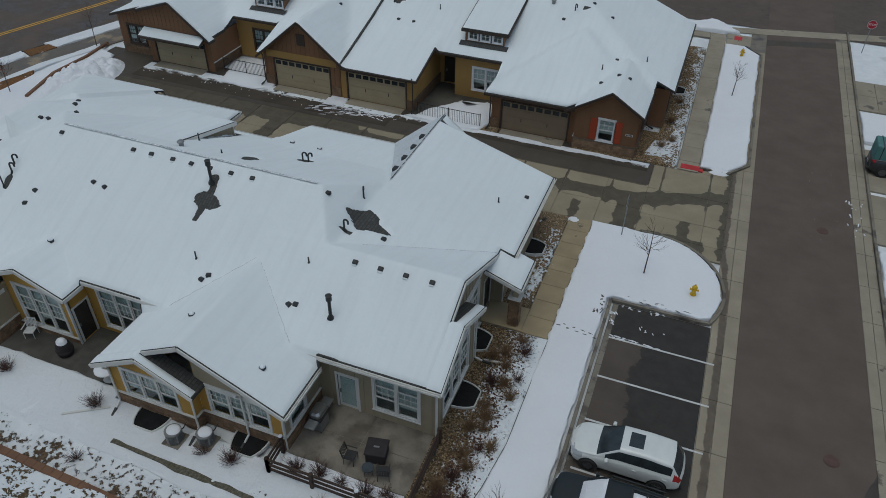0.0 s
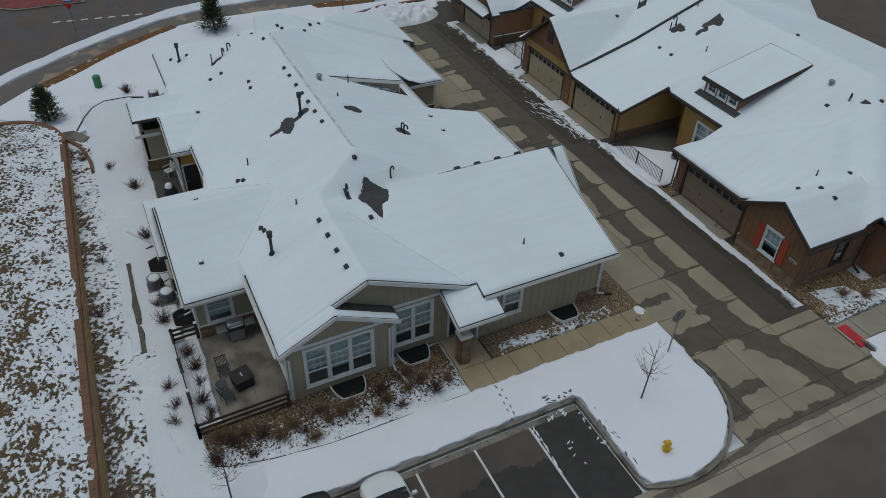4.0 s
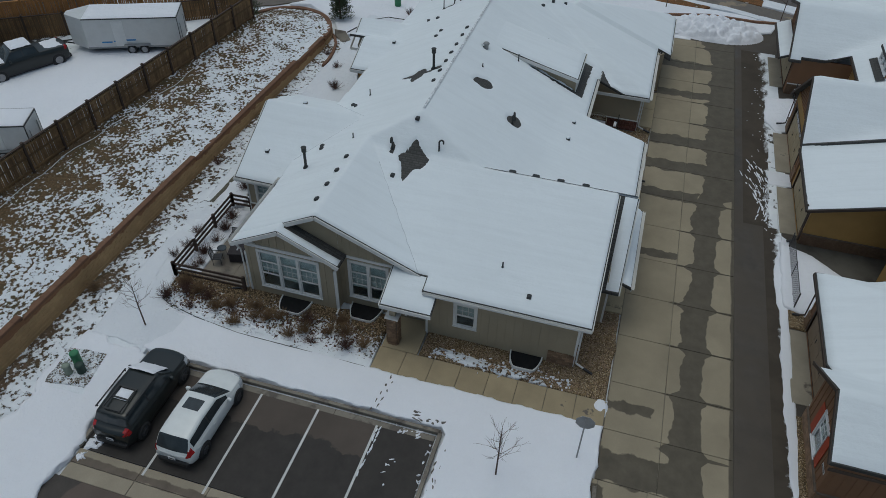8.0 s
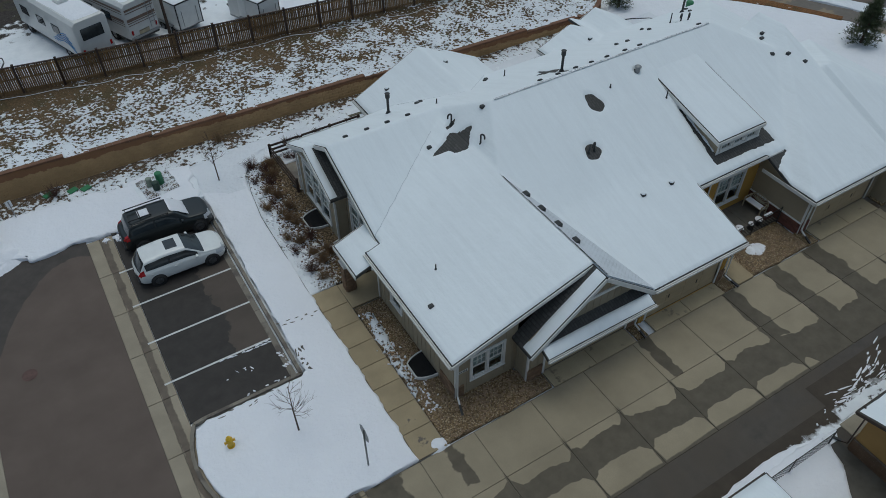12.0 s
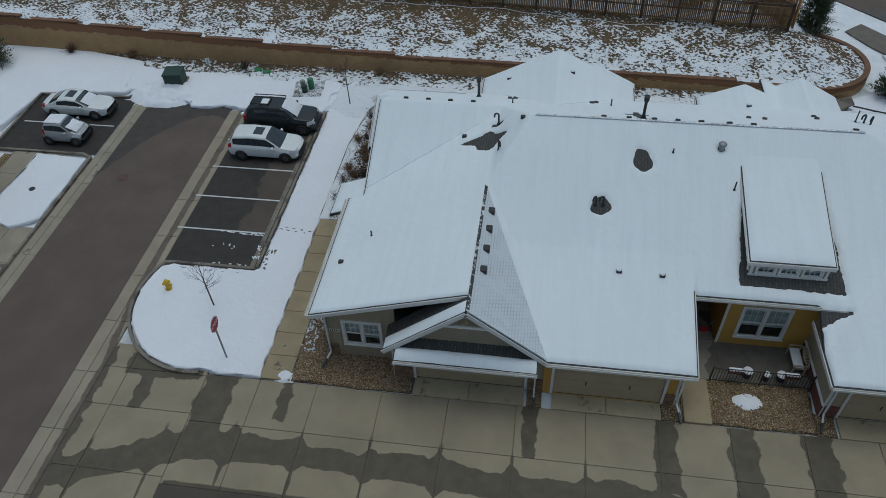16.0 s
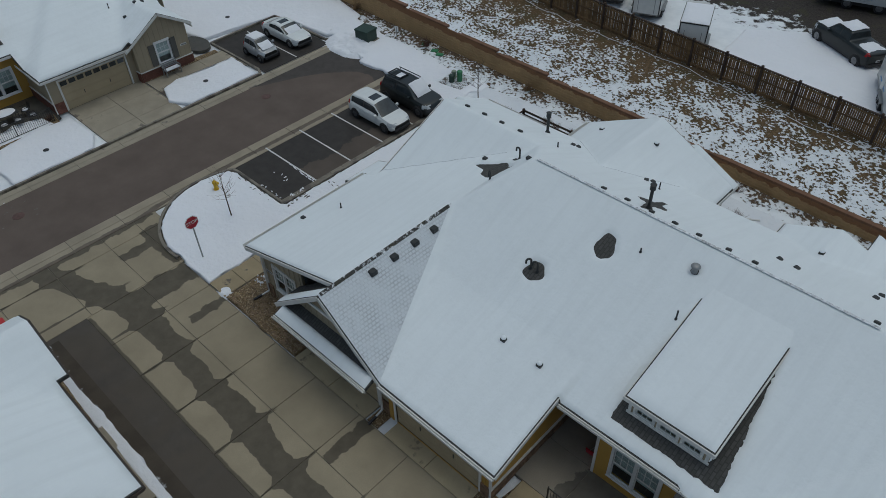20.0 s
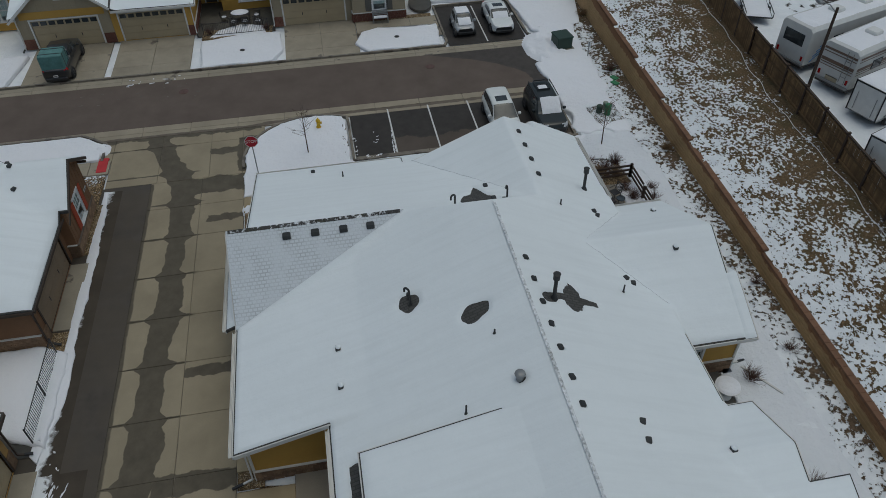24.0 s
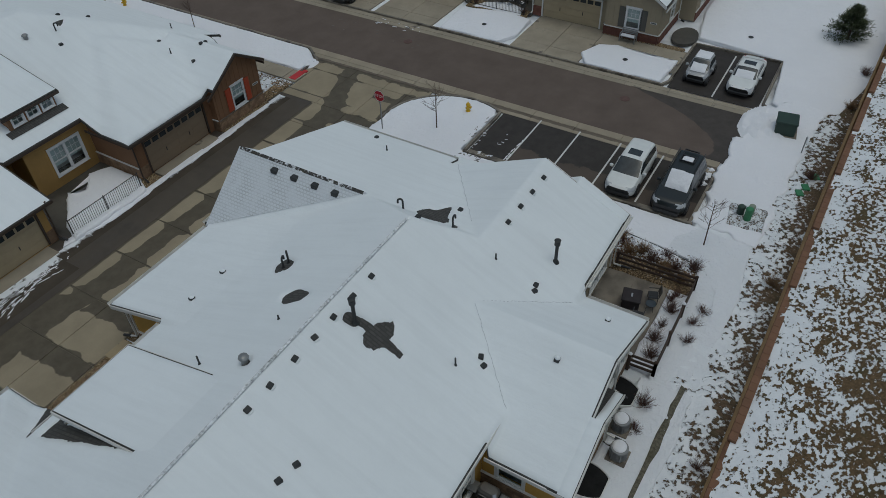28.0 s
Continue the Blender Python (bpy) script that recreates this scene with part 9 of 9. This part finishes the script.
part("body", Mesh().soft(-0.62, 0.62, -0.6, 0.6, 0.12, 0.95, 0.05), DARK_GREEN, tf)
part("lid", Mesh().soft(-0.66, 0.66, -0.64, 0.64, 0.95, 1.05, 0.04), DARK_GREEN, tf)
part("label_plate", Mesh().box(-0.2, 0.05, -0.612, -0.602, 0.5, 0.75), SIGN_WHITE, tf)
sg = thing("small_sign", "small white notice on a thin post", "sign", pose(15.2, 11.2, 0.15, 0, 0, 20))
part("post", Mesh().box(-0.025, 0.025, -0.025, 0.025, 0, 1.25), GREY_METAL, sg)
part("plate", Mesh().box(-0.15, 0.15, -0.04, -0.028, 0.85, 1.3), SIGN_WHITE, sg)
part("bar", Mesh().box(-0.11, 0.11, -0.046, -0.04, 1.12, 1.2), SIGN_RED, sg)
part("bar", Mesh().box(-0.11, 0.11, -0.046, -0.04, 0.97, 1.02), SIGN_RED, sg)
for x, y in ((13.3, 10.0), (12.0, 10.3), (11.3, 10.5)):
    vb = thing("valve_box", "green irrigation valve box in the verge", "valve box", pose(x, y, 0.16, 0, 0, 25))
    part("lid", Mesh().soft(-0.28, 0.28, -0.2, 0.2, 0, 0.07, 0.03), GREEN_BOX, vb)
for x, y, r, z, host in ((16.5, 22.8, 0.34, 0.002, street), (16.5, 40.4, 0.34, 0.002, street)):
    part("manhole_cover", Mesh().tube((x, y, z), (x, y, z + 0.012), r, n=24).tube((x, y, z + 0.012), (x, y, z + 0.018), r * 0.8, n=24), surface("rusty_iron", (0.10, 0.055, 0.045), 0.7, 0.25, 3, 20, 0.3) if host is street and y < 30 else bpy.data.materials["rusty_iron"], host, "rusty iron manhole cover")
for x, y in ((21.3, 24.6), (21.5, 36.4), (29.0, 17.5), (21.4, 55.0)):
    c = thing("meter_lid", "small dark meter lid in the snow", "lid", shift(x, y, 0.19))
    part("lid", Mesh().tube((0, 0, 0), (0, 0, 0.03), 0.19, n=14), BLACK_METAL, c)


def ac_unit(x, y):
    a = thing("air_conditioner", "round grey outdoor condenser with dark louvres, capped with snow", "air conditioner", shift(x, y, 0.14))
    part("pad", Mesh().soft(-0.42, 0.42, -0.42, 0.42, 0, 0.08, 0.02), KERB, a)
    part("coil", Mesh().tube((0, 0, 0.08), (0, 0, 0.62), 0.33, n=20), DARK_GREY, a, "dark finned coil")
    for i in range(8):
        part("louvre", Mesh().tube((0, 0, 0.12 + i * 0.064), (0, 0, 0.135 + i * 0.064), 0.36, n=20), GREY_METAL, a)
    for i in range(6):
        q = i * math.pi / 3
        part("stay", Mesh().box(-0.02, 0.02, 0.345, 0.37, 0.08, 0.64, pose(0, 0, 0, 0, 0, math.degrees(q))), GREY_METAL, a)
    part("lid", Mesh().tube((0, 0, 0.62), (0, 0, 0.68), 0.37, 0.36, 20).tube((0, 0, 0.68), (0, 0, 0.72), 0.26, 0.22, 16), GREY_METAL, a)
    part("snow_cap", Mesh().dome((0.03, 0.02, 0.69), 0.31, 0.29, 0.09, 16, 4), SNOW, a, smooth=True)
    part("line", Mesh().path([(0.1, 0.3, 0.35), (0.1, 0.5, 0.3), (0.1, 0.72, 0.4)], 0.025), BLACK_METAL, a)


ac_unit(-9.75, 13.35)
ac_unit(-8.45, 13.75)
ac_unit(-30.9, 16.7)


def window_well(x, y, w, d, turn):
    s = thing("window_well", "black covered window well with pale steel rim", "window well", pose(x, y, 0.12, 0, 0, turn))
    n = 14
    arc = [(w / 2 * math.cos(math.pi * i / n) * (1 if abs(math.cos(math.pi * i / n)) < 0.9 else 1), -d * min(1.0, 1.25 * math.sin(math.pi * i / n))) for i in range(n + 1)]
    part("cover", Mesh().prism([(a, b) for a, b in arc][::-1], 0.0, 0.1), WELL_COVER, s)
    rim = Mesh()
    for a, b in zip(arc, arc[1:]):
        rim.board((*a, 0.07), (*b, 0.07), 0.05, 0.18)
    part("rim", rim, PLASTIC, s, "pale rim")
    for i in range(1, 6):
        xx = -w / 2 + w * i / 6
        part("grate_bar", Mesh().box(xx - 0.006, xx + 0.006, -d * 0.8, -0.02, 0.1, 0.106), WELL_COVER, s)


window_well(-11.4, 14.2, 1.6, 0.95, 0)
window_well(-6.75, 14.7, 1.6, 1.0, 0)
window_well(0.52, 20.2, 1.6, 1.0, 90)
window_well(-0.1, 23.75, 1.6, 1.0, 90)
window_well(0.52, 32.0, 1.5, 0.95, 90)
window_well(5.67, 56.0, 1.5, 0.9, 90)


def patio_chair(m, label, mat=BLACK_METAL):
    c = thing("patio_chair", label, "chair", m)
    part("seat", Mesh().soft(-0.25, 0.25, -0.24, 0.24, 0.4, 0.43, 0.02), mat, c)
    back = Mesh().board((-0.25, 0.24, 0.42), (-0.25, 0.34, 0.9), 0.03, 0.03, (1, 0, 0)).board((0.25, 0.24, 0.42), (0.25, 0.34, 0.9), 0.03, 0.03, (1, 0, 0)).board((-0.25, 0.34, 0.89), (0.25, 0.34, 0.89), 0.03, 0.04)
    rest = part("backrest", back, mat, c)
    for i in range(7):
        part("slat", Mesh().board((-0.2 + i * 0.066, 0.25, 0.45), (-0.2 + i * 0.066, 0.335, 0.88), 0.03, 0.012, (0, 1, 0)), mat, rest)
    for x in (-0.24, 0.24):
        for y in (-0.22, 0.22):
            part("leg", Mesh().board((x, y, 0.0), (x, y * 0.95, 0.41), 0.025, 0.025, (1, 0, 0)), mat, c)
        part("armrest", Mesh().board((x * 1.08, -0.22, 0.62), (x * 1.08, 0.28, 0.64), 0.04, 0.025), mat, c)
    return c


patio_chair(pose(-2.35, 15.2, 0.1, 0, 0, 95), "black metal patio chair on the damp slab")
patio_chair(pose(-0.75, 15.0, 0.1, 0, 0, 200), "black metal patio chair beside the glass table")
ft = thing("side_table", "small round glass side table on black legs", "table", shift(-1.4, 14.9, 0.1))
part("tabletop", Mesh().tube((0, 0, 0.44), (0, 0, 0.46), 0.25, n=20), CAR_GLASS, ft)
part("rim", Mesh().tube((0, 0, 0.43), (0, 0, 0.455), 0.265, n=20, cap=False), BLACK_METAL, ft)
for i in range(3):
    a = i * 2.094
    part("leg", Mesh().tube((0.22 * math.cos(a), 0.22 * math.sin(a), 0), (0.12 * math.cos(a), 0.12 * math.sin(a), 0.44), 0.012), BLACK_METAL, ft)
fp = thing("fire_table", "dark square fire table under a cover", "table", pose(-1.45, 15.85, 0.1, 0, 0, 12))
part("body", Mesh().soft(-0.42, 0.42, -0.42, 0.42, 0, 0.55, 0.05), COVER, fp)
part("top", Mesh().soft(-0.46, 0.46, -0.46, 0.46, 0.55, 0.61, 0.03), COVER, fp)
part("plate", Mesh().box(-0.12, 0.12, -0.04, 0.04, 0.61, 0.625), STEEL, fp)


def gas_grill(x, y, turn):
    g = thing("gas_grill", "open-shelved gas grill with steel lid", "grill", pose(x, y, 0.1, 0, 0, turn))
    part("cart", Mesh().soft(-0.35, 0.35, -0.25, 0.25, 0.08, 0.75, 0.03), GREY_METAL, g)
    part("firebox", Mesh().soft(-0.42, 0.42, -0.28, 0.28, 0.75, 0.92, 0.04), BLACK_METAL, g)
    part("lid", Mesh().soft(-0.4, 0.4, -0.22, 0.28, 0.92, 1.18, 0.1), STEEL, g)
    part("handle", Mesh().tube((-0.3, -0.28, 1.02), (0.3, -0.28, 1.02), 0.02), STEEL, g)
    for s in (-1, 1):
        part("side_shelf", Mesh().soft(s * 0.68 - 0.24, s * 0.68 + 0.24, -0.24, 0.24, 0.85, 0.89, 0.02), GREY_METAL, g)
        for y_ in (-0.2, 0.2):
            part("leg", Mesh().box(s * 0.33 - 0.02, s * 0.33 + 0.02, y_ - 0.02, y_ + 0.02, 0, 0.1), BLACK_METAL, g)


gas_grill(-4.4, 16.35, 90)
gas_grill(-14.2, 16.9, -90)
kt = thing("covered_grill", "round grill under a dark cover topped with snow", "grill", shift(-17.8, 15.6, 0.1))
part("cover", Mesh().dome((0, 0, 0.35), 0.42, 0.36, 0.65, 14, 5).tube((0, 0, 0.0), (0, 0, 0.36), 0.34, 0.42, 14), COVER, kt, smooth=True)
part("snow_cap", Mesh().dome((0.05, -0.05, 0.8), 0.28, 0.24, 0.25, 12, 4), SNOW, kt, smooth=True)
wc = patio_chair(pose(-20.2, 15.9, 0.1, 0, 0, 20), "white moulded plastic chair on the wet patio", PLASTIC)
rt = thing("round_table", "round patio table heaped with smooth snow", "table", shift(-14.75, 15.1, 0.1))
part("tabletop", Mesh().tube((0, 0, 0.68), (0, 0, 0.72), 0.55, n=24), PLASTIC, rt)
part("snow_cap", Mesh().dome((0, 0, 0.72), 0.53, 0.53, 0.1, 24, 4), SNOW, rt, smooth=True)
part("pedestal", Mesh().tube((0, 0, 0), (0, 0, 0.68), 0.05).tube((0, 0, 0), (0, 0, 0.04), 0.3, n=14), PLASTIC, rt)


def bench(m, label, mat, fan=True):
    b = thing("garden_bench", label, "bench", m)
    for i in range(4):
        part("seat_slat", Mesh().soft(-0.62, 0.62, -0.22 + i * 0.12, -0.12 + i * 0.12, 0.42, 0.45, 0.01), mat, b)
    back = Mesh()
    if fan:
        for i in range(9):
            a = math.pi * (i + 0.5) / 9
            back.board((0.08 * math.cos(a), 0.3, 0.47), (0.58 * math.cos(a), 0.36, 0.47 + 0.45 * math.sin(a)), 0.05, 0.02, (0, 1, 0))
        pts = [(0.6 * math.cos(math.pi * i / 12), 0.36, 0.47 + 0.47 * math.sin(math.pi * i / 12)) for i in range(13)]
        for a, c in zip(pts, pts[1:]):
            back.board(a, c, 0.05, 0.03, (0, 1, 0))
    else:
        for i in range(4):
            back.board((-0.62, 0.3 + i * 0.02, 0.55 + i * 0.1), (0.62, 0.3 + i * 0.02, 0.55 + i * 0.1), 0.025, 0.07)
    part("backrest", back, mat, b)
    for x in (-0.58, 0.58):
        part("armrest", Mesh().soft(x - 0.03, x + 0.03, -0.25, 0.34, 0.62, 0.66, 0.01), mat, b)
        for y in (-0.22, 0.28):
            part("leg", Mesh().box(x - 0.03, x + 0.03, y - 0.03, y + 0.03, 0, 0.63), mat, b)
    part("snow_cap", Mesh().soft(-0.55, 0.55, -0.2, 0.2, 0.45, 0.5, 0.03), SNOW, b)


bench(pose(-20.55, 32.4, 0.1, 0, 0, 90), "pale wooden bench with a sunburst back, dusted with snow", TAN_WOOD)
bench(pose(24.22, 25.5, 0.1, 0, 0, -90), "grey slatted bench under the gable window", GREY_METAL, False)


def planter(x, y, r, label, longbox=False):
    p = thing("planter", label, "planter", shift(x, y, 0.1))
    if longbox:
        part("trough", Mesh().soft(-0.3, 0.3, -0.1, 0.1, 0.55, 0.75, 0.02), BRICKRED, p)
        part("hook", Mesh().board((-0.2, -0.12, 0.8), (-0.2, -0.12, 0.5), 0.02, 0.02, (1, 0, 0)).board((0.2, -0.12, 0.8), (0.2, -0.12, 0.5), 0.02, 0.02, (1, 0, 0)).board((-0.2, -0.12, 0.0), (-0.2, -0.12, 0.5), 0.02, 0.02, (1, 0, 0)), BLACK_METAL, p)
        part("snow_cap", Mesh().soft(-0.29, 0.29, -0.09, 0.09, 0.75, 0.82, 0.03), SNOW, p)
    else:
        part("pot", Mesh().tube((0, 0, 0), (0, 0, 0.38), r * 0.7, r, 14), BLACK_METAL, p)
        part("snow_cap", Mesh().dome((0, 0, 0.38), r * 0.95, r * 0.95, 0.1, 14, 4), SNOW, p, smooth=True)


planter(-18.35, 33.3, 0.24, "dark round planter capped with snow")
planter(-19.15, 33.4, 0.18, "small dark planter capped with snow")
planter(-19.8, 33.35, 0.24, "dark round planter capped with snow by the railing")
planter(-17.7, 33.6, 0.2, "window-box trough on the railing filled with snow", True)
planter(-20.1, 33.6, 0.2, "window-box trough on the railing filled with snow", True)
sh = thing("snow_shovel", "red snow shovel leaning in the entry", "shovel", pose(-16.75, 30.9, 0.1, 0, 0, 0))
part("blade", Mesh().soft(-0.2, 0.2, -0.03, 0.03, 0.0, 0.4, 0.02, pose(0, 0, 0, -15, 0, 0)), SIGN_RED, sh)
part("handle", Mesh().tube((0, 0.08, 0.35), (-0.35, 0.35, 1.35), 0.016), GREY_METAL, sh)
lamp = thing("yard_light", "tall brown pole light above the storage yard fence", "street lamp", shift(2.8, 2.05, 1.9))
part("pole", Mesh().tube((0, 0, 0), (0, 0, 6.8), 0.11, 0.08, 10), RAIL_WOOD, lamp)
part("arm", Mesh().path([(0, 0, 6.5), (0.4, 0.2, 6.8), (0.9, 0.5, 6.8)], 0.03), GREY_METAL, lamp)
part("head", Mesh().soft(0.75, 1.25, 0.35, 0.6, 6.7, 6.85, 0.05), GREY_METAL, lamp)
ss = thing("street_sign", "blue street name sign with red warning plate", "sign", pose(-46.5, 12.6, 0, 0, 0, 60))
part("post", Mesh().box(-0.03, 0.03, -0.03, 0.03, 0, 2.9), GREY_METAL, ss)
part("blade", Mesh().box(-0.45, 0.45, -0.045, -0.035, 2.6, 2.85), SIGN_BLUE, ss)
part("bar", Mesh().box(-0.35, 0.35, -0.052, -0.045, 2.68, 2.76), SIGN_WHITE, ss)
part("yield_plate", Mesh().add([(-0.35, -0.05, 2.45), (0.35, -0.05, 2.45), (0, -0.05, 1.85), (-0.35, -0.04, 2.45), (0.35, -0.04, 2.45), (0, -0.04, 1.85)], [(0, 2, 1), (3, 4, 5), (0, 1, 4, 3), (1, 2, 5, 4), (2, 0, 3, 5)]), SIGN_RED, ss)
# rigid pipes that lead roof water over the snow
for a, b in (((-13.5, 13.7), (-15.2, 12.6)), ((1.0, 22.6), (2.3, 22.8))):
    pl = thing("drain_pipe", "pale drain pipe lying over the bed", "pipe", shift(0, 0, 0))
    part("pipe", Mesh().board((*a, 0.24), (*b, 0.22), 0.09, 0.06), TRIM, pl)
# footprints and loose lumps of snow by the bay
def blot(mesh, x, y, z, rx, ry, h, turn=None):
    """An uneven low lump or print with ragged sides."""
    a = rng.uniform(0, 6.28) if turn is None else turn
    c, q = math.cos(a), math.sin(a)
    n = rng.choice((7, 8, 9))
    rim = [(rng.uniform(0.55, 1.25), 2 * math.pi * i / n + rng.uniform(-0.2, 0.2)) for i in range(n)]
    pts = []
    for k, zz in ((1.0, z - 0.01), (0.62, z + h * 0.8)):
        for r, b in rim:
            u, v = rx * r * k * math.cos(b), ry * r * k * math.sin(b)
            pts.append((x + u * c - v * q, y + u * q + v * c, zz + rng.uniform(-0.15, 0.15) * h))
    pts.append((x, y, z + h))
    mesh.add(pts, [(i, (i + 1) % n, n + (i + 1) % n, n + i) for i in range(n)] + [(n + i, n + (i + 1) % n, 2 * n) for i in range(n)])


prints = Mesh()
for i in range(9):
    blot(prints, 5.6 - 0.23 * i + rng.uniform(-0.06, 0.06), 26.2 + 0.03 * i + (0.1 if i % 2 else -0.1), 0.186, rng.uniform(0.09, 0.15), rng.uniform(0.035, 0.055), 0.01, rng.uniform(2.7, 3.5))
for i in range(14):
    blot(prints, 5.45 + rng.uniform(-0.3, 0.15), 28.0 + rng.uniform(0, 1.5), 0.188, rng.uniform(0.06, 0.2), rng.uniform(0.03, 0.07), 0.01, rng.uniform(1.0, 2.0))
for i in range(12):
    blot(prints, 6.3 + rng.uniform(0, 3.4), 29.68 + rng.uniform(-0.08, 0.16), 0.178, rng.uniform(0.1, 0.3), rng.uniform(0.03, 0.07), 0.01, rng.uniform(-0.3, 0.3))
# dark bits of debris on the street, not footprints
for i in range(22):
    blot(prints, rng.uniform(15.6, 18.2), rng.uniform(39.0, 47.5), 0.0, rng.uniform(0.06, 0.24), rng.uniform(0.04, 0.09), 0.006, rng.uniform(1.2, 2.2))
tagged(part("footprints", prints, surface("dark_prints_and_bits", (0.14, 0.125, 0.11), 0.9, 0.3, 3, 15, 0.2)), "scattered dark footprints in the lawn snow and dark bits on the street", "footprints", "", "stuff")
lumps = Mesh()
for i in range(16):
    blot(lumps, rng.uniform(6.3, 8.7), 26.66 + rng.uniform(0.0, 0.16), 0.004, rng.uniform(0.08, 0.26), rng.uniform(0.03, 0.06), 0.03, rng.uniform(-0.25, 0.25))
for i in range(26):
    k = rng.random()
    x, y = (5.95 + rng.uniform(0, 0.35), rng.uniform(27.4, 29.2)) if k < 0.5 else (rng.uniform(6.0, 9.6), 29.2 + rng.uniform(-0.14, 0.12))
    blot(lumps, x, y, 0.0, rng.uniform(0.04, 0.2), rng.uniform(0.03, 0.08), rng.uniform(0.02, 0.06))
for i in range(6):
    blot(lumps, rng.uniform(7.5, 9.5), 27.5 + rng.uniform(0, 0.5), 0.0, rng.uniform(0.06, 0.2), 0.04, 0.02)
for i in range(26):
    blot(lumps, rng.uniform(9.6, 11.4), 15.4 + rng.uniform(0, 0.5), 0.0, rng.uniform(0.08, 0.3), rng.uniform(0.06, 0.2), rng.uniform(0.04, 0.1))
for i in range(14):
    blot(lumps, rng.uniform(17.9, 18.9), rng.uniform(40.3, 45.6), 0.0, rng.uniform(0.05, 0.28), rng.uniform(0.04, 0.1), rng.uniform(0.03, 0.06), rng.uniform(1.2, 1.9))
for i in range(170):
    blot(lumps, 1.62 + rng.gauss(0, 0.22), rng.uniform(27.6, 34.3), 0.1, rng.uniform(0.02, 0.11), rng.uniform(0.02, 0.08), rng.uniform(0.02, 0.09))
for i in range(60):
    blot(lumps, rng.uniform(-36, -11), 43.3 + rng.gauss(0, 0.35), 0.012, rng.uniform(0.02, 0.12), rng.uniform(0.02, 0.06), rng.uniform(0.01, 0.04))
for j in range(9):
    for i in range(24):
        u = (i + rng.uniform(-0.3, 0.3)) / 23
        if j < 6:
            x, y = -19.7 + 6.0 * u, 42.2 + 0.16 * j + 0.8 * math.sin(2.6 * u)
            a = math.atan2(0.8 * 2.6 * math.cos(2.6 * u), 6.0)
        else:
            x, y = -18.7 + 4.6 * u, 41.5 + 0.2 * (j - 4) + 1.7 * u - 0.3 * u * u
            a = math.atan2(1.7 - 0.6 * u, 4.6)
        if rng.random() < 0.5:
            blot(lumps, x + rng.gauss(0, 0.1), y + rng.gauss(0, 0.07), 0.016, rng.uniform(0.08, 0.45), rng.uniform(0.02, 0.07), 0.012, a + rng.gauss(0, 0.08))
for i in range(420):
    y = rng.uniform(14.2, 24.6)
    x = 2.55 + rng.gauss(0, 0.42) - 0.25 * (y < 16)
    if 1.4 < x < 3.3:
        blot(lumps, x, y, 0.15, rng.uniform(0.03, 0.1), rng.uniform(0.03, 0.08), rng.uniform(0.03, 0.09))
tagged(part("snow_lumps", lumps, SNOW), "loose lumps of ploughed snow along the kerb", "snow", "", "stuff")
litter = Mesh()
for i in range(520):
    y = rng.uniform(14.0, 24.6)
    x = 2.1 + rng.gauss(0, 0.45)
    if 0.9 < x < 3.2:
        blot(litter, x, y, 0.155, rng.uniform(0.03, 0.11), rng.uniform(0.02, 0.06), rng.uniform(0.02, 0.07))
tagged(part("leaf_litter", litter, TWIG), "withered brown litter and stems in the planting bed", "leaf litter", "", "stuff")
pebbles = Mesh()
areas = [((0.55, 2.0, 27.2, 35.9), 900), ((-3.5, 0.5, 34.3, 35.9), 600), ((0.6, 2.6, 17.8, 25.0), 500), ((-20.8, -16.8, 33.9, 35.9), 600), ((4.5, 7.2, 44.4, 50.0), 350)]
for (x0, x1, y0, y1), n in areas:
    for i in range(n):
        x, y, r = rng.uniform(x0, x1), rng.uniform(y0, y1), rng.uniform(0.025, 0.06)
        z = 0.1
        a = rng.uniform(0, 3)
        pebbles.add([(x + r * math.cos(a + q) * 1.2, y + r * math.sin(a + q), z) for q in (0, 1.57, 3.14, 4.71)] + [(x, y, z + r * 0.8)], [(0, 1, 4), (1, 2, 4), (2, 3, 4), (3, 0, 4)])
tagged(part("river_stones", pebbles, PEBBLE), "loose brown river stones in the beds", "stones", "", "stuff")
# snowy furniture in the court across the street
et = thing("patio_table", "dark metal patio table heaped with snow", "table", shift(26.9, 36.6, 0.06))
part("tabletop", Mesh().soft(-0.55, 0.55, -0.8, 0.8, 0.68, 0.72, 0.02), BLACK_METAL, et)
part("snow_cap", Mesh().dome((0, 0, 0.72), 0.5, 0.72, 0.14, 18, 4), SNOW, et, smooth=True)
for x in (-0.45, 0.45):
    for y in (-0.7, 0.7):
        part("leg", Mesh().tube((x, y, 0), (x, y, 0.68), 0.025), BLACK_METAL, et)
for x, y, a in ((25.9, 36.2, 90), (25.95, 37.1, 80), (26.9, 35.3, 180), (27.0, 37.9, 0), (25.8, 35.2, 60)):
    ch = patio_chair(pose(x, y, 0.06, 0, 0, a), "black metal patio chair with snow on its seat")
    part("snow_cap", Mesh().dome((0, 0, 0.43), 0.22, 0.2, 0.1, 10, 3), SNOW, ch, smooth=True)
